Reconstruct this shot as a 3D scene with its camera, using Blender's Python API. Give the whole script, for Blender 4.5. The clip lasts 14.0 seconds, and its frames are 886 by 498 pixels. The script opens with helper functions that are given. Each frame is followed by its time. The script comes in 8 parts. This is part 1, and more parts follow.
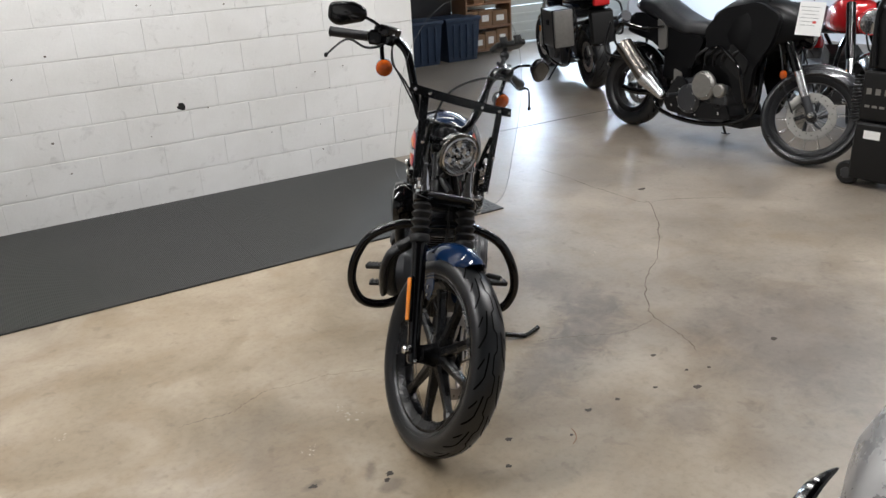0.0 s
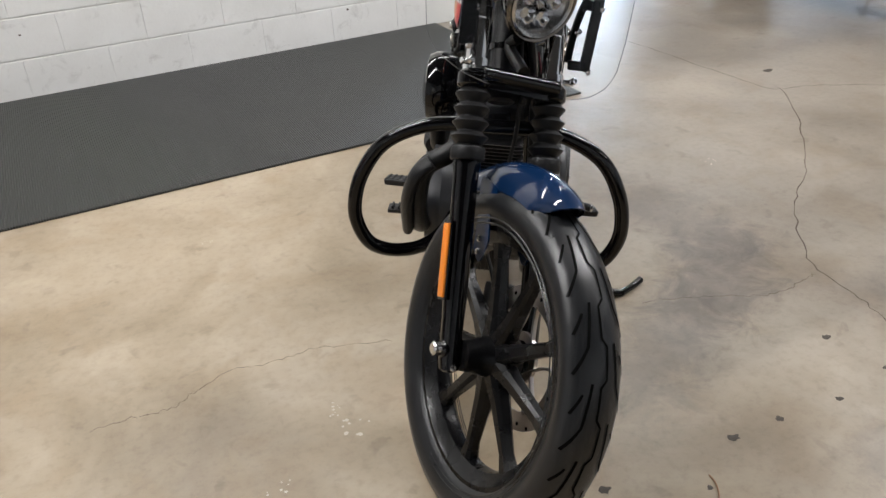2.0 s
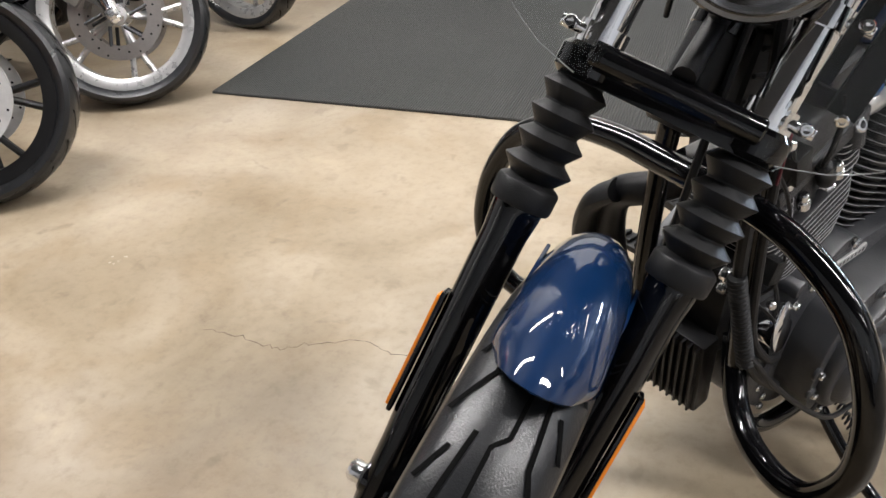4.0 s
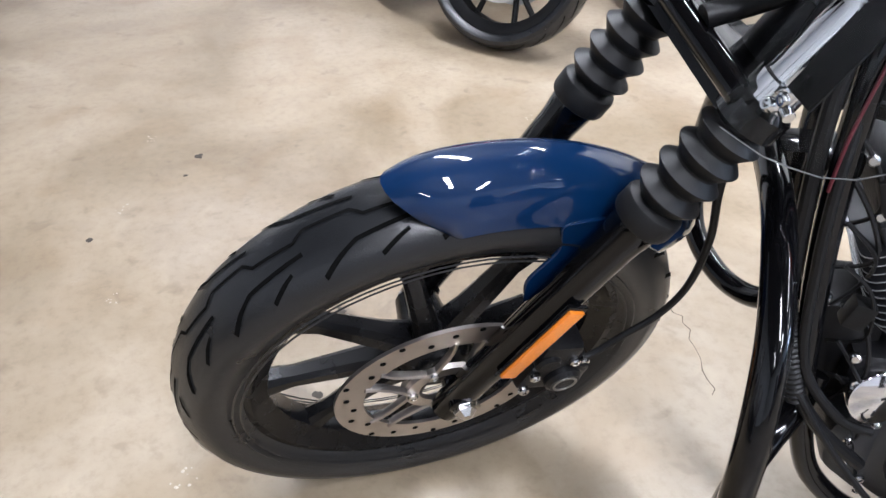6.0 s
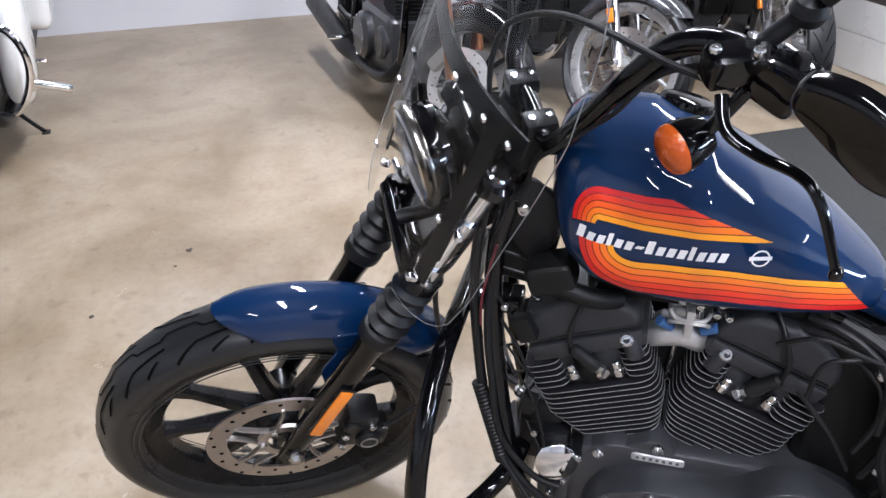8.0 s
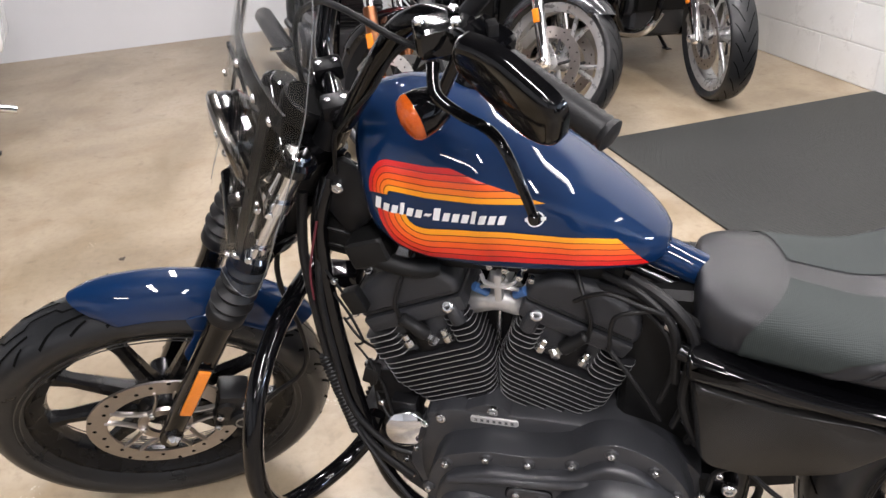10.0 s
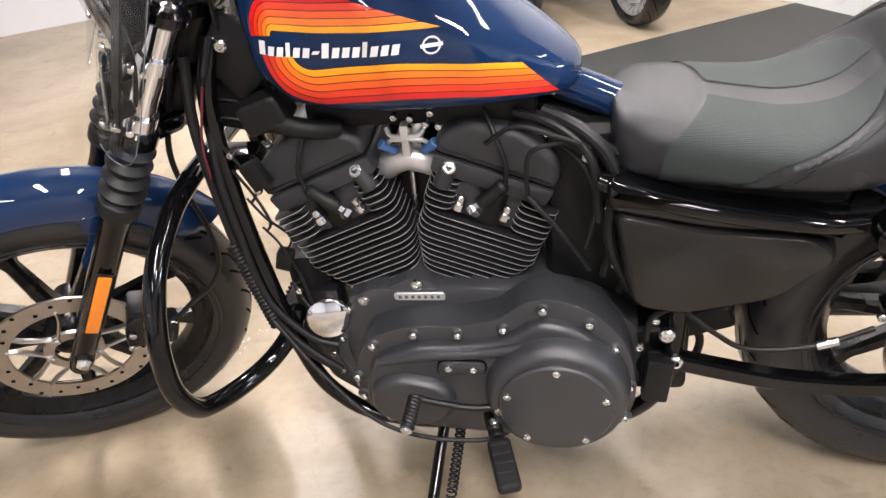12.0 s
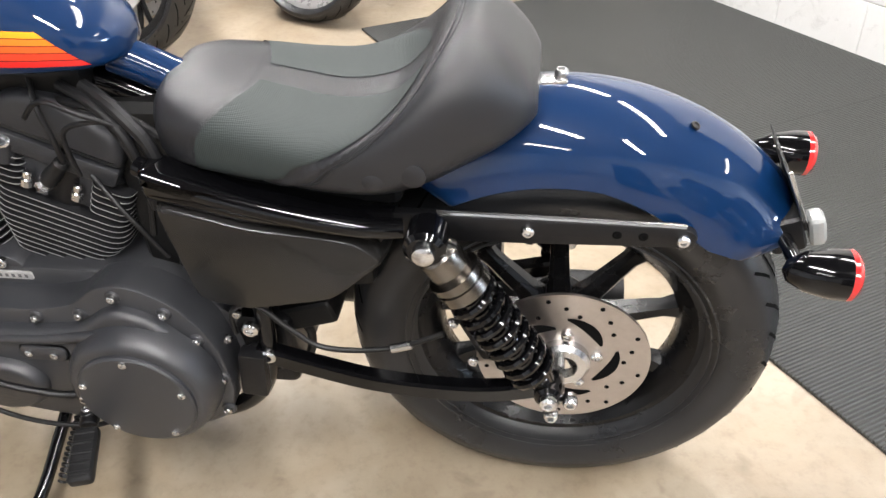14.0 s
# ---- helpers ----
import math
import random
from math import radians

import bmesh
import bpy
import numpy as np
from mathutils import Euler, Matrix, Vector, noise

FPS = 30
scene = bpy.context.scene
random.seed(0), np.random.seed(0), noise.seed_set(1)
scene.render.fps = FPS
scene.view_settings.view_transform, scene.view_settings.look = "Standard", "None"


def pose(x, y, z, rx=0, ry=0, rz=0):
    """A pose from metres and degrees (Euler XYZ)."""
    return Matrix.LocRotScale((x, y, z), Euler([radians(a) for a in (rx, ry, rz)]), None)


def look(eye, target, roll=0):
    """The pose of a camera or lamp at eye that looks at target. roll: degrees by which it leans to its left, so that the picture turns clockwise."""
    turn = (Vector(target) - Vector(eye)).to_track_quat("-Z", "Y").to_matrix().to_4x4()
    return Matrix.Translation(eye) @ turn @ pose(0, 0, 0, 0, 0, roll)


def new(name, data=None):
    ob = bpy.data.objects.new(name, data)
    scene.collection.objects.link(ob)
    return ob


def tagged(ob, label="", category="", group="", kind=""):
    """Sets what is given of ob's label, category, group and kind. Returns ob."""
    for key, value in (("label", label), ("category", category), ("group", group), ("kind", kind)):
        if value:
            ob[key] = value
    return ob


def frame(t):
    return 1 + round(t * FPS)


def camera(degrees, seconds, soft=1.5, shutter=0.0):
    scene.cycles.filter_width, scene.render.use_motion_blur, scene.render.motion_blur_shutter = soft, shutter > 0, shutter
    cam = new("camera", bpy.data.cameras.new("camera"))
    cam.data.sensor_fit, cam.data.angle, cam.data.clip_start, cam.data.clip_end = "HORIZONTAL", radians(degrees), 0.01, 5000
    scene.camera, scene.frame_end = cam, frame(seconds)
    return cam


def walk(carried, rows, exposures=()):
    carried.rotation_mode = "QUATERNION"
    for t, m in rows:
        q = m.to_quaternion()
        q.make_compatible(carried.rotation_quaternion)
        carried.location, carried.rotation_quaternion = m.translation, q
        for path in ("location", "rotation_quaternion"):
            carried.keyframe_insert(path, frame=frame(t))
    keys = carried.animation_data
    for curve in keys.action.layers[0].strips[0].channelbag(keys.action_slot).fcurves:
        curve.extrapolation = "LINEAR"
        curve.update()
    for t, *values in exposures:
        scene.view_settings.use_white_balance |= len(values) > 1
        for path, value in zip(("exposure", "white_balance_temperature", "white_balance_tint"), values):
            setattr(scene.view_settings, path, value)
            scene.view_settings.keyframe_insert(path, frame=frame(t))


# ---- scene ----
cam = camera(57.8, 14.0)

PATH = [
    (0, (2.728, 3.831, 1.654), (1.817, 2.214, 0.907), -3.2),
    (0.5, (2.651, 3.557, 1.611), (1.777, 1.94, 0.822), -3.5),
    (1, (2.53, 3.293, 1.504), (1.694, 1.689, 0.65), -3.6),
    (1.5, (2.371, 3.063, 1.402), (1.573, 1.48, 0.478), -3.5),
    (2, (2.205, 2.842, 1.299), (1.47, 1.281, 0.287), -3.4),
    (2.5, (2.005, 2.618, 1.198), (1.385, 1.084, 0.074), -4.3),
    (3, (1.758, 2.499, 1.111), (1.504, 0.851, 0.006), -4.8),
    (3.5, (1.54, 2.422, 1.115), (1.739, 0.745, 0.044), -3.6),
    (4, (1.368, 2.292, 1.073), (1.965, 0.712, 0.001), -3.2),
    (4.2, (1.298, 2.27, 1.064), (2.092, 0.785, -0.016), -2.2),
    (6.3, (0.753, 1.989, 1.041), (2.302, 1.429, -0.093), -0.0),
    (6.5, (0.708, 1.949, 1.07), (2.269, 1.415, -0.06), 0.2),
    (7, (0.602, 1.86, 1.205), (2.202, 1.365, 0.113), 0.4),
    (7.5, (0.495, 1.842, 1.285), (2.123, 1.344, 0.236), 0.2),
    (8, (0.348, 1.806, 1.362), (2.005, 1.29, 0.368), -0.6),
    (8.5, (0.236, 1.741, 1.4), (1.913, 1.207, 0.449), -1.6),
    (8.7, (0.201, 1.688, 1.4), (1.885, 1.149, 0.466), -1.9),
    (10.8, (0.133, 1.565, 1.259), (1.806, 1.069, 0.281), -4.1),
    (11, (0.119, 1.565, 1.234), (1.801, 1.06, 0.276), -4.4),
    (11.5, (0.129, 1.54, 1.184), (1.784, 1.0, 0.199), -5.8),
    (12, (0.125, 1.534, 1.129), (1.745, 0.924, 0.127), -6.8),
    (12.5, (0.123, 1.493, 1.101), (1.686, 0.79, 0.069), -6.8),
    (13, (0.06, 1.337, 1.088), (1.576, 0.59, 0.019), -6.1),
    (13.5, (-0.039, 1.149, 1.088), (1.46, 0.401, -0.004), -4.3),
    (14, (-0.026, 1.01, 1.108), (1.487, 0.32, -0.002), -1.7),
]
walk(cam, [(t, look(eye, target, roll)) for t, eye, target, roll in PATH],
     [(0, -0.03, 6330, 10), (1.5, 0.10, 6330, 10), (3.0, 0.39, 6380, 10), (4.2, 0.61, 6380, 11), (6.5, 0.88, 5650, 13), (8.5, 0.67, 5850, 15), (11.0, 0.86, 6560, 15), (13.0, 1.26, 6500, 14), (14.0, 1.18, 6450, 11)])
# ---- light -------------------------------------------------------------
world = bpy.data.worlds.new("world")
scene.world = world
world.use_nodes = True
sky = world.node_tree.nodes.new("ShaderNodeTexSky")
sky.sky_type = "NISHITA"
sky.sun_disc = False
sky.sun_elevation = radians(35)
sky.sun_rotation = radians(250)
world.node_tree.links.new(sky.outputs[0], world.node_tree.nodes["Background"].inputs[0])
world.node_tree.nodes["Background"].inputs[1].default_value = 0.12

scene.view_settings.exposure = 0.0


def area_lamp(name, m, sx, sy, watts, colour):
    data = bpy.data.lights.new(name, "AREA")
    data.shape, data.size, data.size_y, data.energy, data.color = "RECTANGLE", sx, sy, watts, colour
    ob = new(name, data)
    ob.matrix_world = m
    return ob


CEIL = 3.3
TUBE_ROWS = [(-0.4, -0.7, 34), (2.4, -0.7, 46), (-1.0, 1.8, 85), (3.2, 1.1, 75), (-3.6, 0.6, 66), (-3.6, 3.6, 30), (-3.6, -3.2, 26)]
for tx, ty, watts in TUBE_ROWS:
    area_lamp("strip_light_lamp", pose(tx, ty, CEIL - 0.135, 0, 0, 0), 2.4, 0.13, watts, (1.0, 0.975, 0.955))
# daylight through the row of windows in the sectional door
area_lamp("door_daylight", pose(-4.8, -5.93, 1.31, 90, 0, 0), 3.0, 0.34, 230, (0.70, 0.83, 1.0))

# ---- materials ----------------------------------------------------------


def material(name, colour, rough=0.5, metal=0.0, coat=0.0, noise_scale=0.0, vary=0.0, bump=0.0, bump_scale=200.0, rough_vary=0.0, spec=0.5, dust=0.0):
    """A surface with colour variation at two scales, uneven gloss and fine relief."""
    m = bpy.data.materials.new(name)
    m.use_nodes = True
    nt = m.node_tree
    b = nt.nodes["Principled BSDF"]
    b.inputs["Base Color"].default_value = (*colour, 1)
    b.inputs["Roughness"].default_value = rough
    b.inputs["Metallic"].default_value = metal
    b.inputs["Coat Weight"].default_value = coat
    b.inputs["Coat Roughness"].default_value = 0.022
    b.inputs["Specular IOR Level"].default_value = spec
    tc = nt.nodes.new("ShaderNodeTexCoord")
    if vary or rough_vary:
        n1 = nt.nodes.new("ShaderNodeTexNoise")
        n1.inputs["Scale"].default_value = noise_scale or 6.0
        n1.inputs["Detail"].default_value = 8
        n1.inputs["Roughness"].default_value = 0.65
        nt.links.new(tc.outputs["Object"], n1.inputs["Vector"])
        if vary:
            mix = nt.nodes.new("ShaderNodeMix")
            mix.data_type = "RGBA"
            mix.inputs["A"].default_value = (*[c * (1 - vary) for c in colour], 1)
            mix.inputs["B"].default_value = (*[min(1, c * (1 + vary) + dust) for c in colour], 1)
            nt.links.new(n1.outputs["Fac"], mix.inputs["Factor"])
            nt.links.new(mix.outputs["Result"], b.inputs["Base Color"])
        if rough_vary:
            mr = nt.nodes.new("ShaderNodeMapRange")
            mr.inputs["To Min"].default_value = max(0.02, rough - rough_vary)
            mr.inputs["To Max"].default_value = min(1, rough + rough_vary)
            nt.links.new(n1.outputs["Fac"], mr.inputs["Value"])
            nt.links.new(mr.outputs["Result"], b.inputs["Roughness"])
    if bump:
        n2 = nt.nodes.new("ShaderNodeTexNoise")
        n2.inputs["Scale"].default_value = bump_scale
        n2.inputs["Detail"].default_value = 4
        nt.links.new(tc.outputs["Object"], n2.inputs["Vector"])
        bp = nt.nodes.new("ShaderNodeBump")
        bp.inputs["Strength"].default_value = bump
        bp.inputs["Distance"].default_value = 0.002
        nt.links.new(n2.outputs["Fac"], bp.inputs["Height"])
        nt.links.new(bp.outputs["Normal"], b.inputs["Normal"])
    return m


M = {}
M["gloss_black"] = material("gloss_black", (0.002, 0.002, 0.0024), 0.14, 0, 0.65, 9, 0.3, 0, 200, 0.05, 0.1)
M["wheel_black"] = material("wheel_black", (0.0035, 0.0035, 0.004), 0.27, 0, 0, 14, 0.3, 0.05, 600, 0.06, 0.3)
M["satin_black"] = material("satin_black", (0.0055, 0.0055, 0.0062), 0.36, 0, 0, 14, 0.3, 0.25, 900, 0.08, 0.3)
M["wrinkle_black"] = material("wrinkle_black", (0.021, 0.022, 0.025), 0.36, 0, 0, 30, 0.35, 0.4, 1400, 0.08)
M["cover_black"] = material("cover_black", (0.026, 0.0270, 0.0305), 0.33, 0, 0, 12, 0.25, 0.25, 1600, 0.06, 0.72)
# light grey that paints the highlight on the black fins' edges
M["fin_highlight"] = material("fin_highlight", (0.52, 0.52, 0.53), 0.34, 0.6, 0, 40, 0.5, 0, 200, 0.1)
M["fin_black"] = material("fin_black", (0.013, 0.013, 0.0145), 0.34, 0, 0, 30, 0.3, 0.15, 1200, 0.08, 0.3)
M["cover_satin"] = material("cover_satin", (0.013, 0.0126, 0.012), 0.24, 0, 0.12, 12, 0.25, 0.06, 900, 0.05, 0.3)
M["tyre"] = material("tyre", (0.0125, 0.0132, 0.0146), 0.30, 0, 0, 9, 0.4, 0.2, 500, 0.10, 0.5)
# near-black that paints the shade in grooves, holes and slots; also the dial
M["dark_inlay"] = material("dark_inlay", (0.002, 0.002, 0.002), 0.9, 0, 0, 20, 0.3, 0, 200, 0, 0.1)
M["rubber"] = material("rubber", (0.0075, 0.0075, 0.008), 0.46, 0, 0, 12, 0.3, 0.2, 700, 0.08, 0.32)
M["chrome"] = material("chrome", (0.82, 0.82, 0.83), 0.07, 1.0, 0, 20, 0.06, 0, 200, 0.03)
M["dull_chrome"] = material("dull_chrome", (0.62, 0.62, 0.62), 0.24, 1.0, 0, 30, 0.15, 0, 200, 0.08)
M["bolt_steel"] = material("bolt_steel", (0.72, 0.72, 0.72), 0.2, 1.0, 0, 60, 0.15, 0, 200, 0.08)
M["disc_steel"] = material("disc_steel", (0.50, 0.46, 0.43), 0.34, 1.0, 0, 60, 0.18, 0.1, 700, 0.08)
M["cast_alu"] = material("cast_alu", (0.62, 0.61, 0.60), 0.36, 0.6, 0, 40, 0.25, 0.25, 500, 0.1)
M["grey_alu"] = material("grey_alu", (0.30, 0.29, 0.27), 0.40, 0.8, 0, 30, 0.25, 0.2, 500, 0.1)
M["dark_panel"] = material("dark_panel", (0.0035, 0.0035, 0.004), 0.36, 0, 0, 14, 0.3, 0.1, 900, 0.06, 0.16)
M["smoked_metal"] = material("smoked_metal", (0.20, 0.185, 0.165), 0.22, 1.0, 0, 20, 0.2, 0.05, 300, 0.06)
M["screen_edge"] = material("screen_edge", (0.16, 0.165, 0.17), 0.2, 0, 0.4, 40, 0.3)
M["blue_paint"] = material("blue_paint", (0.0016, 0.0170, 0.062), 0.45, 0.0, 1.0, 5, 0.12, 0.02, 2500, 0.06, 0.08)
M["seat_vinyl"] = material("seat_vinyl", (0.014, 0.0145, 0.0165), 0.34, 0, 0, 8, 0.2, 0.35, 900, 0.06)
M["amber"] = material("amber", (0.46, 0.075, 0.003), 0.14, 0, 0.5, 90, 0.6, 0.5, 220)
M["amber_reflector"] = material("amber_reflector", (0.90, 0.25, 0.015), 0.25, 0, 0.5, 300, 0.2, 0.3, 900)
M["red_lens"] = material("red_lens", (0.55, 0.015, 0.015), 0.12, 0, 0.6, 60, 0.1)
M["white_mark"] = material("white_mark", (0.80, 0.80, 0.80), 0.35, 0, 0.3, 30, 0.05)
M["lamp_lens"] = material("lamp_lens", (0.26, 0.27, 0.265), 0.15, 0, 0.6, 60, 0.25, 0.2, 300)
M["silver_wheel"] = material("silver_wheel", (0.46, 0.46, 0.46), 0.28, 0.55, 0.3, 20, 0.12, 0, 200, 0.06)
M["red_paint"] = material("red_paint", (0.42, 0.012, 0.014), 0.2, 0.1, 0.9, 6, 0.12)
M["white_paint"] = material("white_paint", (0.78, 0.78, 0.75), 0.2, 0, 0.8, 5, 0.04)
M["grey_paint"] = material("grey_paint", (0.030, 0.031, 0.034), 0.25, 0.3, 0.7, 6, 0.12)
M["black_plastic"] = material("black_plastic", (0.005, 0.005, 0.005), 0.5, 0, 0, 20, 0.3, 0.25, 900, 0.08, 0.3)
M["copper_pipe"] = material("copper_pipe", (0.28, 0.12, 0.06), 0.3, 1.0, 0, 30, 0.25)
M["paper"] = material("paper", (0.80, 0.80, 0.78), 0.7, 0, 0, 20, 0.05)
M["print_grey"] = material("print_grey", (0.12, 0.12, 0.12), 0.7, 0, 0, 20, 0.05)
M["print_red"] = material("print_red", (0.55, 0.04, 0.03), 0.7, 0, 0, 20, 0.05)
M["bin_blue"] = material("bin_blue", (0.016, 0.032, 0.066), 0.5, 0, 0, 8, 0.2)
M["cardboard"] = material("cardboard", (0.20, 0.115, 0.06), 0.8, 0, 0, 10, 0.2, 0.2, 300)
M["shelf_wood"] = material("shelf_wood", (0.23, 0.12, 0.06), 0.6, 0, 0, 10, 0.3, 0.2, 300)
M["door_white"] = material("door_white", (0.52, 0.56, 0.54), 0.45, 0, 0, 4, 0.08)
M["dark_metal"] = material("dark_metal", (0.035, 0.036, 0.04), 0.4, 0.4, 0, 12, 0.25)
M["ceiling_paint"] = material("ceiling_paint", (0.065, 0.063, 0.062), 0.8, 0, 0, 3, 0.06, 0.2, 80)
M["stripe_red"] = material("stripe_red", (0.60, 0.007, 0.005), 0.3, 0, 0.35, 12, 0.05)
M["stripe_vermilion"] = material("stripe_vermilion", (0.74, 0.034, 0.005), 0.3, 0, 0.35, 12, 0.05)
M["stripe_orange"] = material("stripe_orange", (0.82, 0.095, 0.006), 0.3, 0, 0.35, 12, 0.05)
M["stripe_amber"] = material("stripe_amber", (0.86, 0.18, 0.006), 0.3, 0, 0.35, 12, 0.05)
M["stripe_yellow"] = material("stripe_yellow", (0.88, 0.33, 0.008), 0.3, 0, 0.35, 12, 0.05)
M["stripe_dark"] = material("stripe_dark", (0.10, 0.012, 0.012), 0.25, 0, 0.8, 12, 0.05)
M["wire_red"] = material("wire_red", (0.10, 0.012, 0.02), 0.4, 0, 0, 30, 0.2)
M["blue_plastic"] = material("blue_plastic", (0.05, 0.13, 0.32), 0.35, 0, 0, 30, 0.2)


def clear_material(name, tint, thick):
    """Clear plastic: lets nearly all light through and mirrors more of it at a slant."""
    m = bpy.data.materials.new(name)
    m.use_nodes = True
    nt = m.node_tree
    nt.nodes.clear()
    out = nt.nodes.new("ShaderNodeOutputMaterial")
    if thick:
        gl = nt.nodes.new("ShaderNodeBsdfGlass")
        gl.inputs["IOR"].default_value = 1.42
        gl.inputs["Roughness"].default_value = 0.0
        gl.inputs["Color"].default_value = (*tint, 1)
        nt.links.new(gl.outputs[0], out.inputs[0])
        return m
    mix = nt.nodes.new("ShaderNodeMixShader")
    tr = nt.nodes.new("ShaderNodeBsdfTransparent")
    gl = nt.nodes.new("ShaderNodeBsdfGlossy")
    tr.inputs["Color"].default_value = (*tint, 1)
    gl.inputs["Roughness"].default_value = 0.015
    # thermoformed plastic is faintly wavy, more so across than along
    place = nt.nodes.new("ShaderNodeTexCoord")
    squeeze = nt.nodes.new("ShaderNodeMapping")
    squeeze.inputs["Scale"].default_value = (6, 30, 5)
    nt.links.new(place.outputs["Object"], squeeze.inputs["Vector"])
    wave = nt.nodes.new("ShaderNodeTexNoise")
    wave.inputs["Scale"].default_value, wave.inputs["Detail"].default_value = 1.0, 2.0
    nt.links.new(squeeze.outputs[0], wave.inputs["Vector"])
    dent = nt.nodes.new("ShaderNodeBump")
    dent.inputs["Strength"].default_value, dent.inputs["Distance"].default_value = 0.6, 0.006
    nt.links.new(wave.outputs["Fac"], dent.inputs["Height"])
    nt.links.new(dent.outputs["Normal"], gl.inputs["Normal"])
    lw = nt.nodes.new("ShaderNodeLayerWeight")
    pw = nt.nodes.new("ShaderNodeMath")
    pw.operation, pw.inputs[1].default_value = "POWER", 3.5
    nt.links.new(lw.outputs["Facing"], pw.inputs[0])
    ad = nt.nodes.new("ShaderNodeMath")
    ad.operation, ad.inputs[1].default_value, ad.inputs[2].default_value = "MULTIPLY_ADD", 0.22, 0.010
    nt.links.new(pw.outputs[0], ad.inputs[0])
    nt.links.new(ad.outputs[0], mix.inputs[0])
    nt.links.new(tr.outputs[0], mix.inputs[1])
    nt.links.new(gl.outputs[0], mix.inputs[2])
    nt.links.new(mix.outputs[0], out.inputs[0])
    return m


M["clear_shield"] = clear_material("clear_shield", (0.975, 0.98, 0.978), False)
M["lens_glass"] = clear_material("lens_glass", (0.95, 0.96, 0.97), False)


def glow_material(name, colour, strength):
    m = bpy.data.materials.new(name)
    m.use_nodes = True
    b = m.node_tree.nodes["Principled BSDF"]
    b.inputs["Base Color"].default_value = (0.8, 0.8, 0.8, 1)
    b.inputs["Emission Color"].default_value = (*colour, 1)
    b.inputs["Emission Strength"].default_value = strength
    return m


M["tube_glow"] = glow_material("tube_glow", (1.0, 0.94, 0.86), 9.0)
M["outdoor_glow"] = glow_material("outdoor_glow", (0.70, 0.84, 1.0), 3.0)


def ramp(nt, source, stops):
    r = nt.nodes.new("ShaderNodeValToRGB")
    r.color_ramp.elements[0].position, r.color_ramp.elements[0].color = stops[0][0], (*stops[0][1], 1)
    r.color_ramp.elements[1].position, r.color_ramp.elements[1].color = stops[-1][0], (*stops[-1][1], 1)
    for p, c in stops[1:-1]:
        e = r.color_ramp.elements.new(p)
        e.color = (*c, 1)
    nt.links.new(source, r.inputs[0])
    return r.outputs[0]


def tex_noise(nt, vec, scale, detail=8.0, rough=0.6, distort=0.0):
    n = nt.nodes.new("ShaderNodeTexNoise")
    n.inputs["Scale"].default_value, n.inputs["Detail"].default_value = scale, detail
    n.inputs["Roughness"].default_value, n.inputs["Distortion"].default_value = rough, distort
    nt.links.new(vec, n.inputs["Vector"])
    return n.outputs["Fac"]


def mix_colour(nt, fac, a, b, mode="MIX"):
    x = nt.nodes.new("ShaderNodeMix")
    x.data_type, x.blend_type = "RGBA", mode
    for key, v in (("Factor", fac), ("A", a), ("B", b)):
        if isinstance(v, (int, float)):
            x.inputs[key].default_value = v
        elif isinstance(v, tuple):
            x.inputs[key].default_value = (*v, 1)
        else:
            nt.links.new(v, x.inputs[key])
    return x.outputs["Result"]


# place, turn, half-sizes and depth of the larger stains
STAINS = [(0.50, 1.10, 85, 0.36, 0.16, 0.72), (0.66, 1.41, 42, 0.30, 0.17, 0.67), (0.94, 1.57, 30, 0.36, 0.15, 0.68), (-0.05, 1.98, 55, 0.62, 0.42, 0.76), (0.83, 2.15, 30, 0.16, 0.11, 0.75), (2.45, 1.75, 20, 0.5, 0.35, 0.9), (1.90, 1.79, 60, 0.06, 0.022, 0.62), (1.875, 1.89, 20, 0.05, 0.03, 0.66), (2.09, 1.75, 10, 0.045, 0.018, 0.66), (1.15, 0.98, 25, 0.09, 0.03, 0.72)]


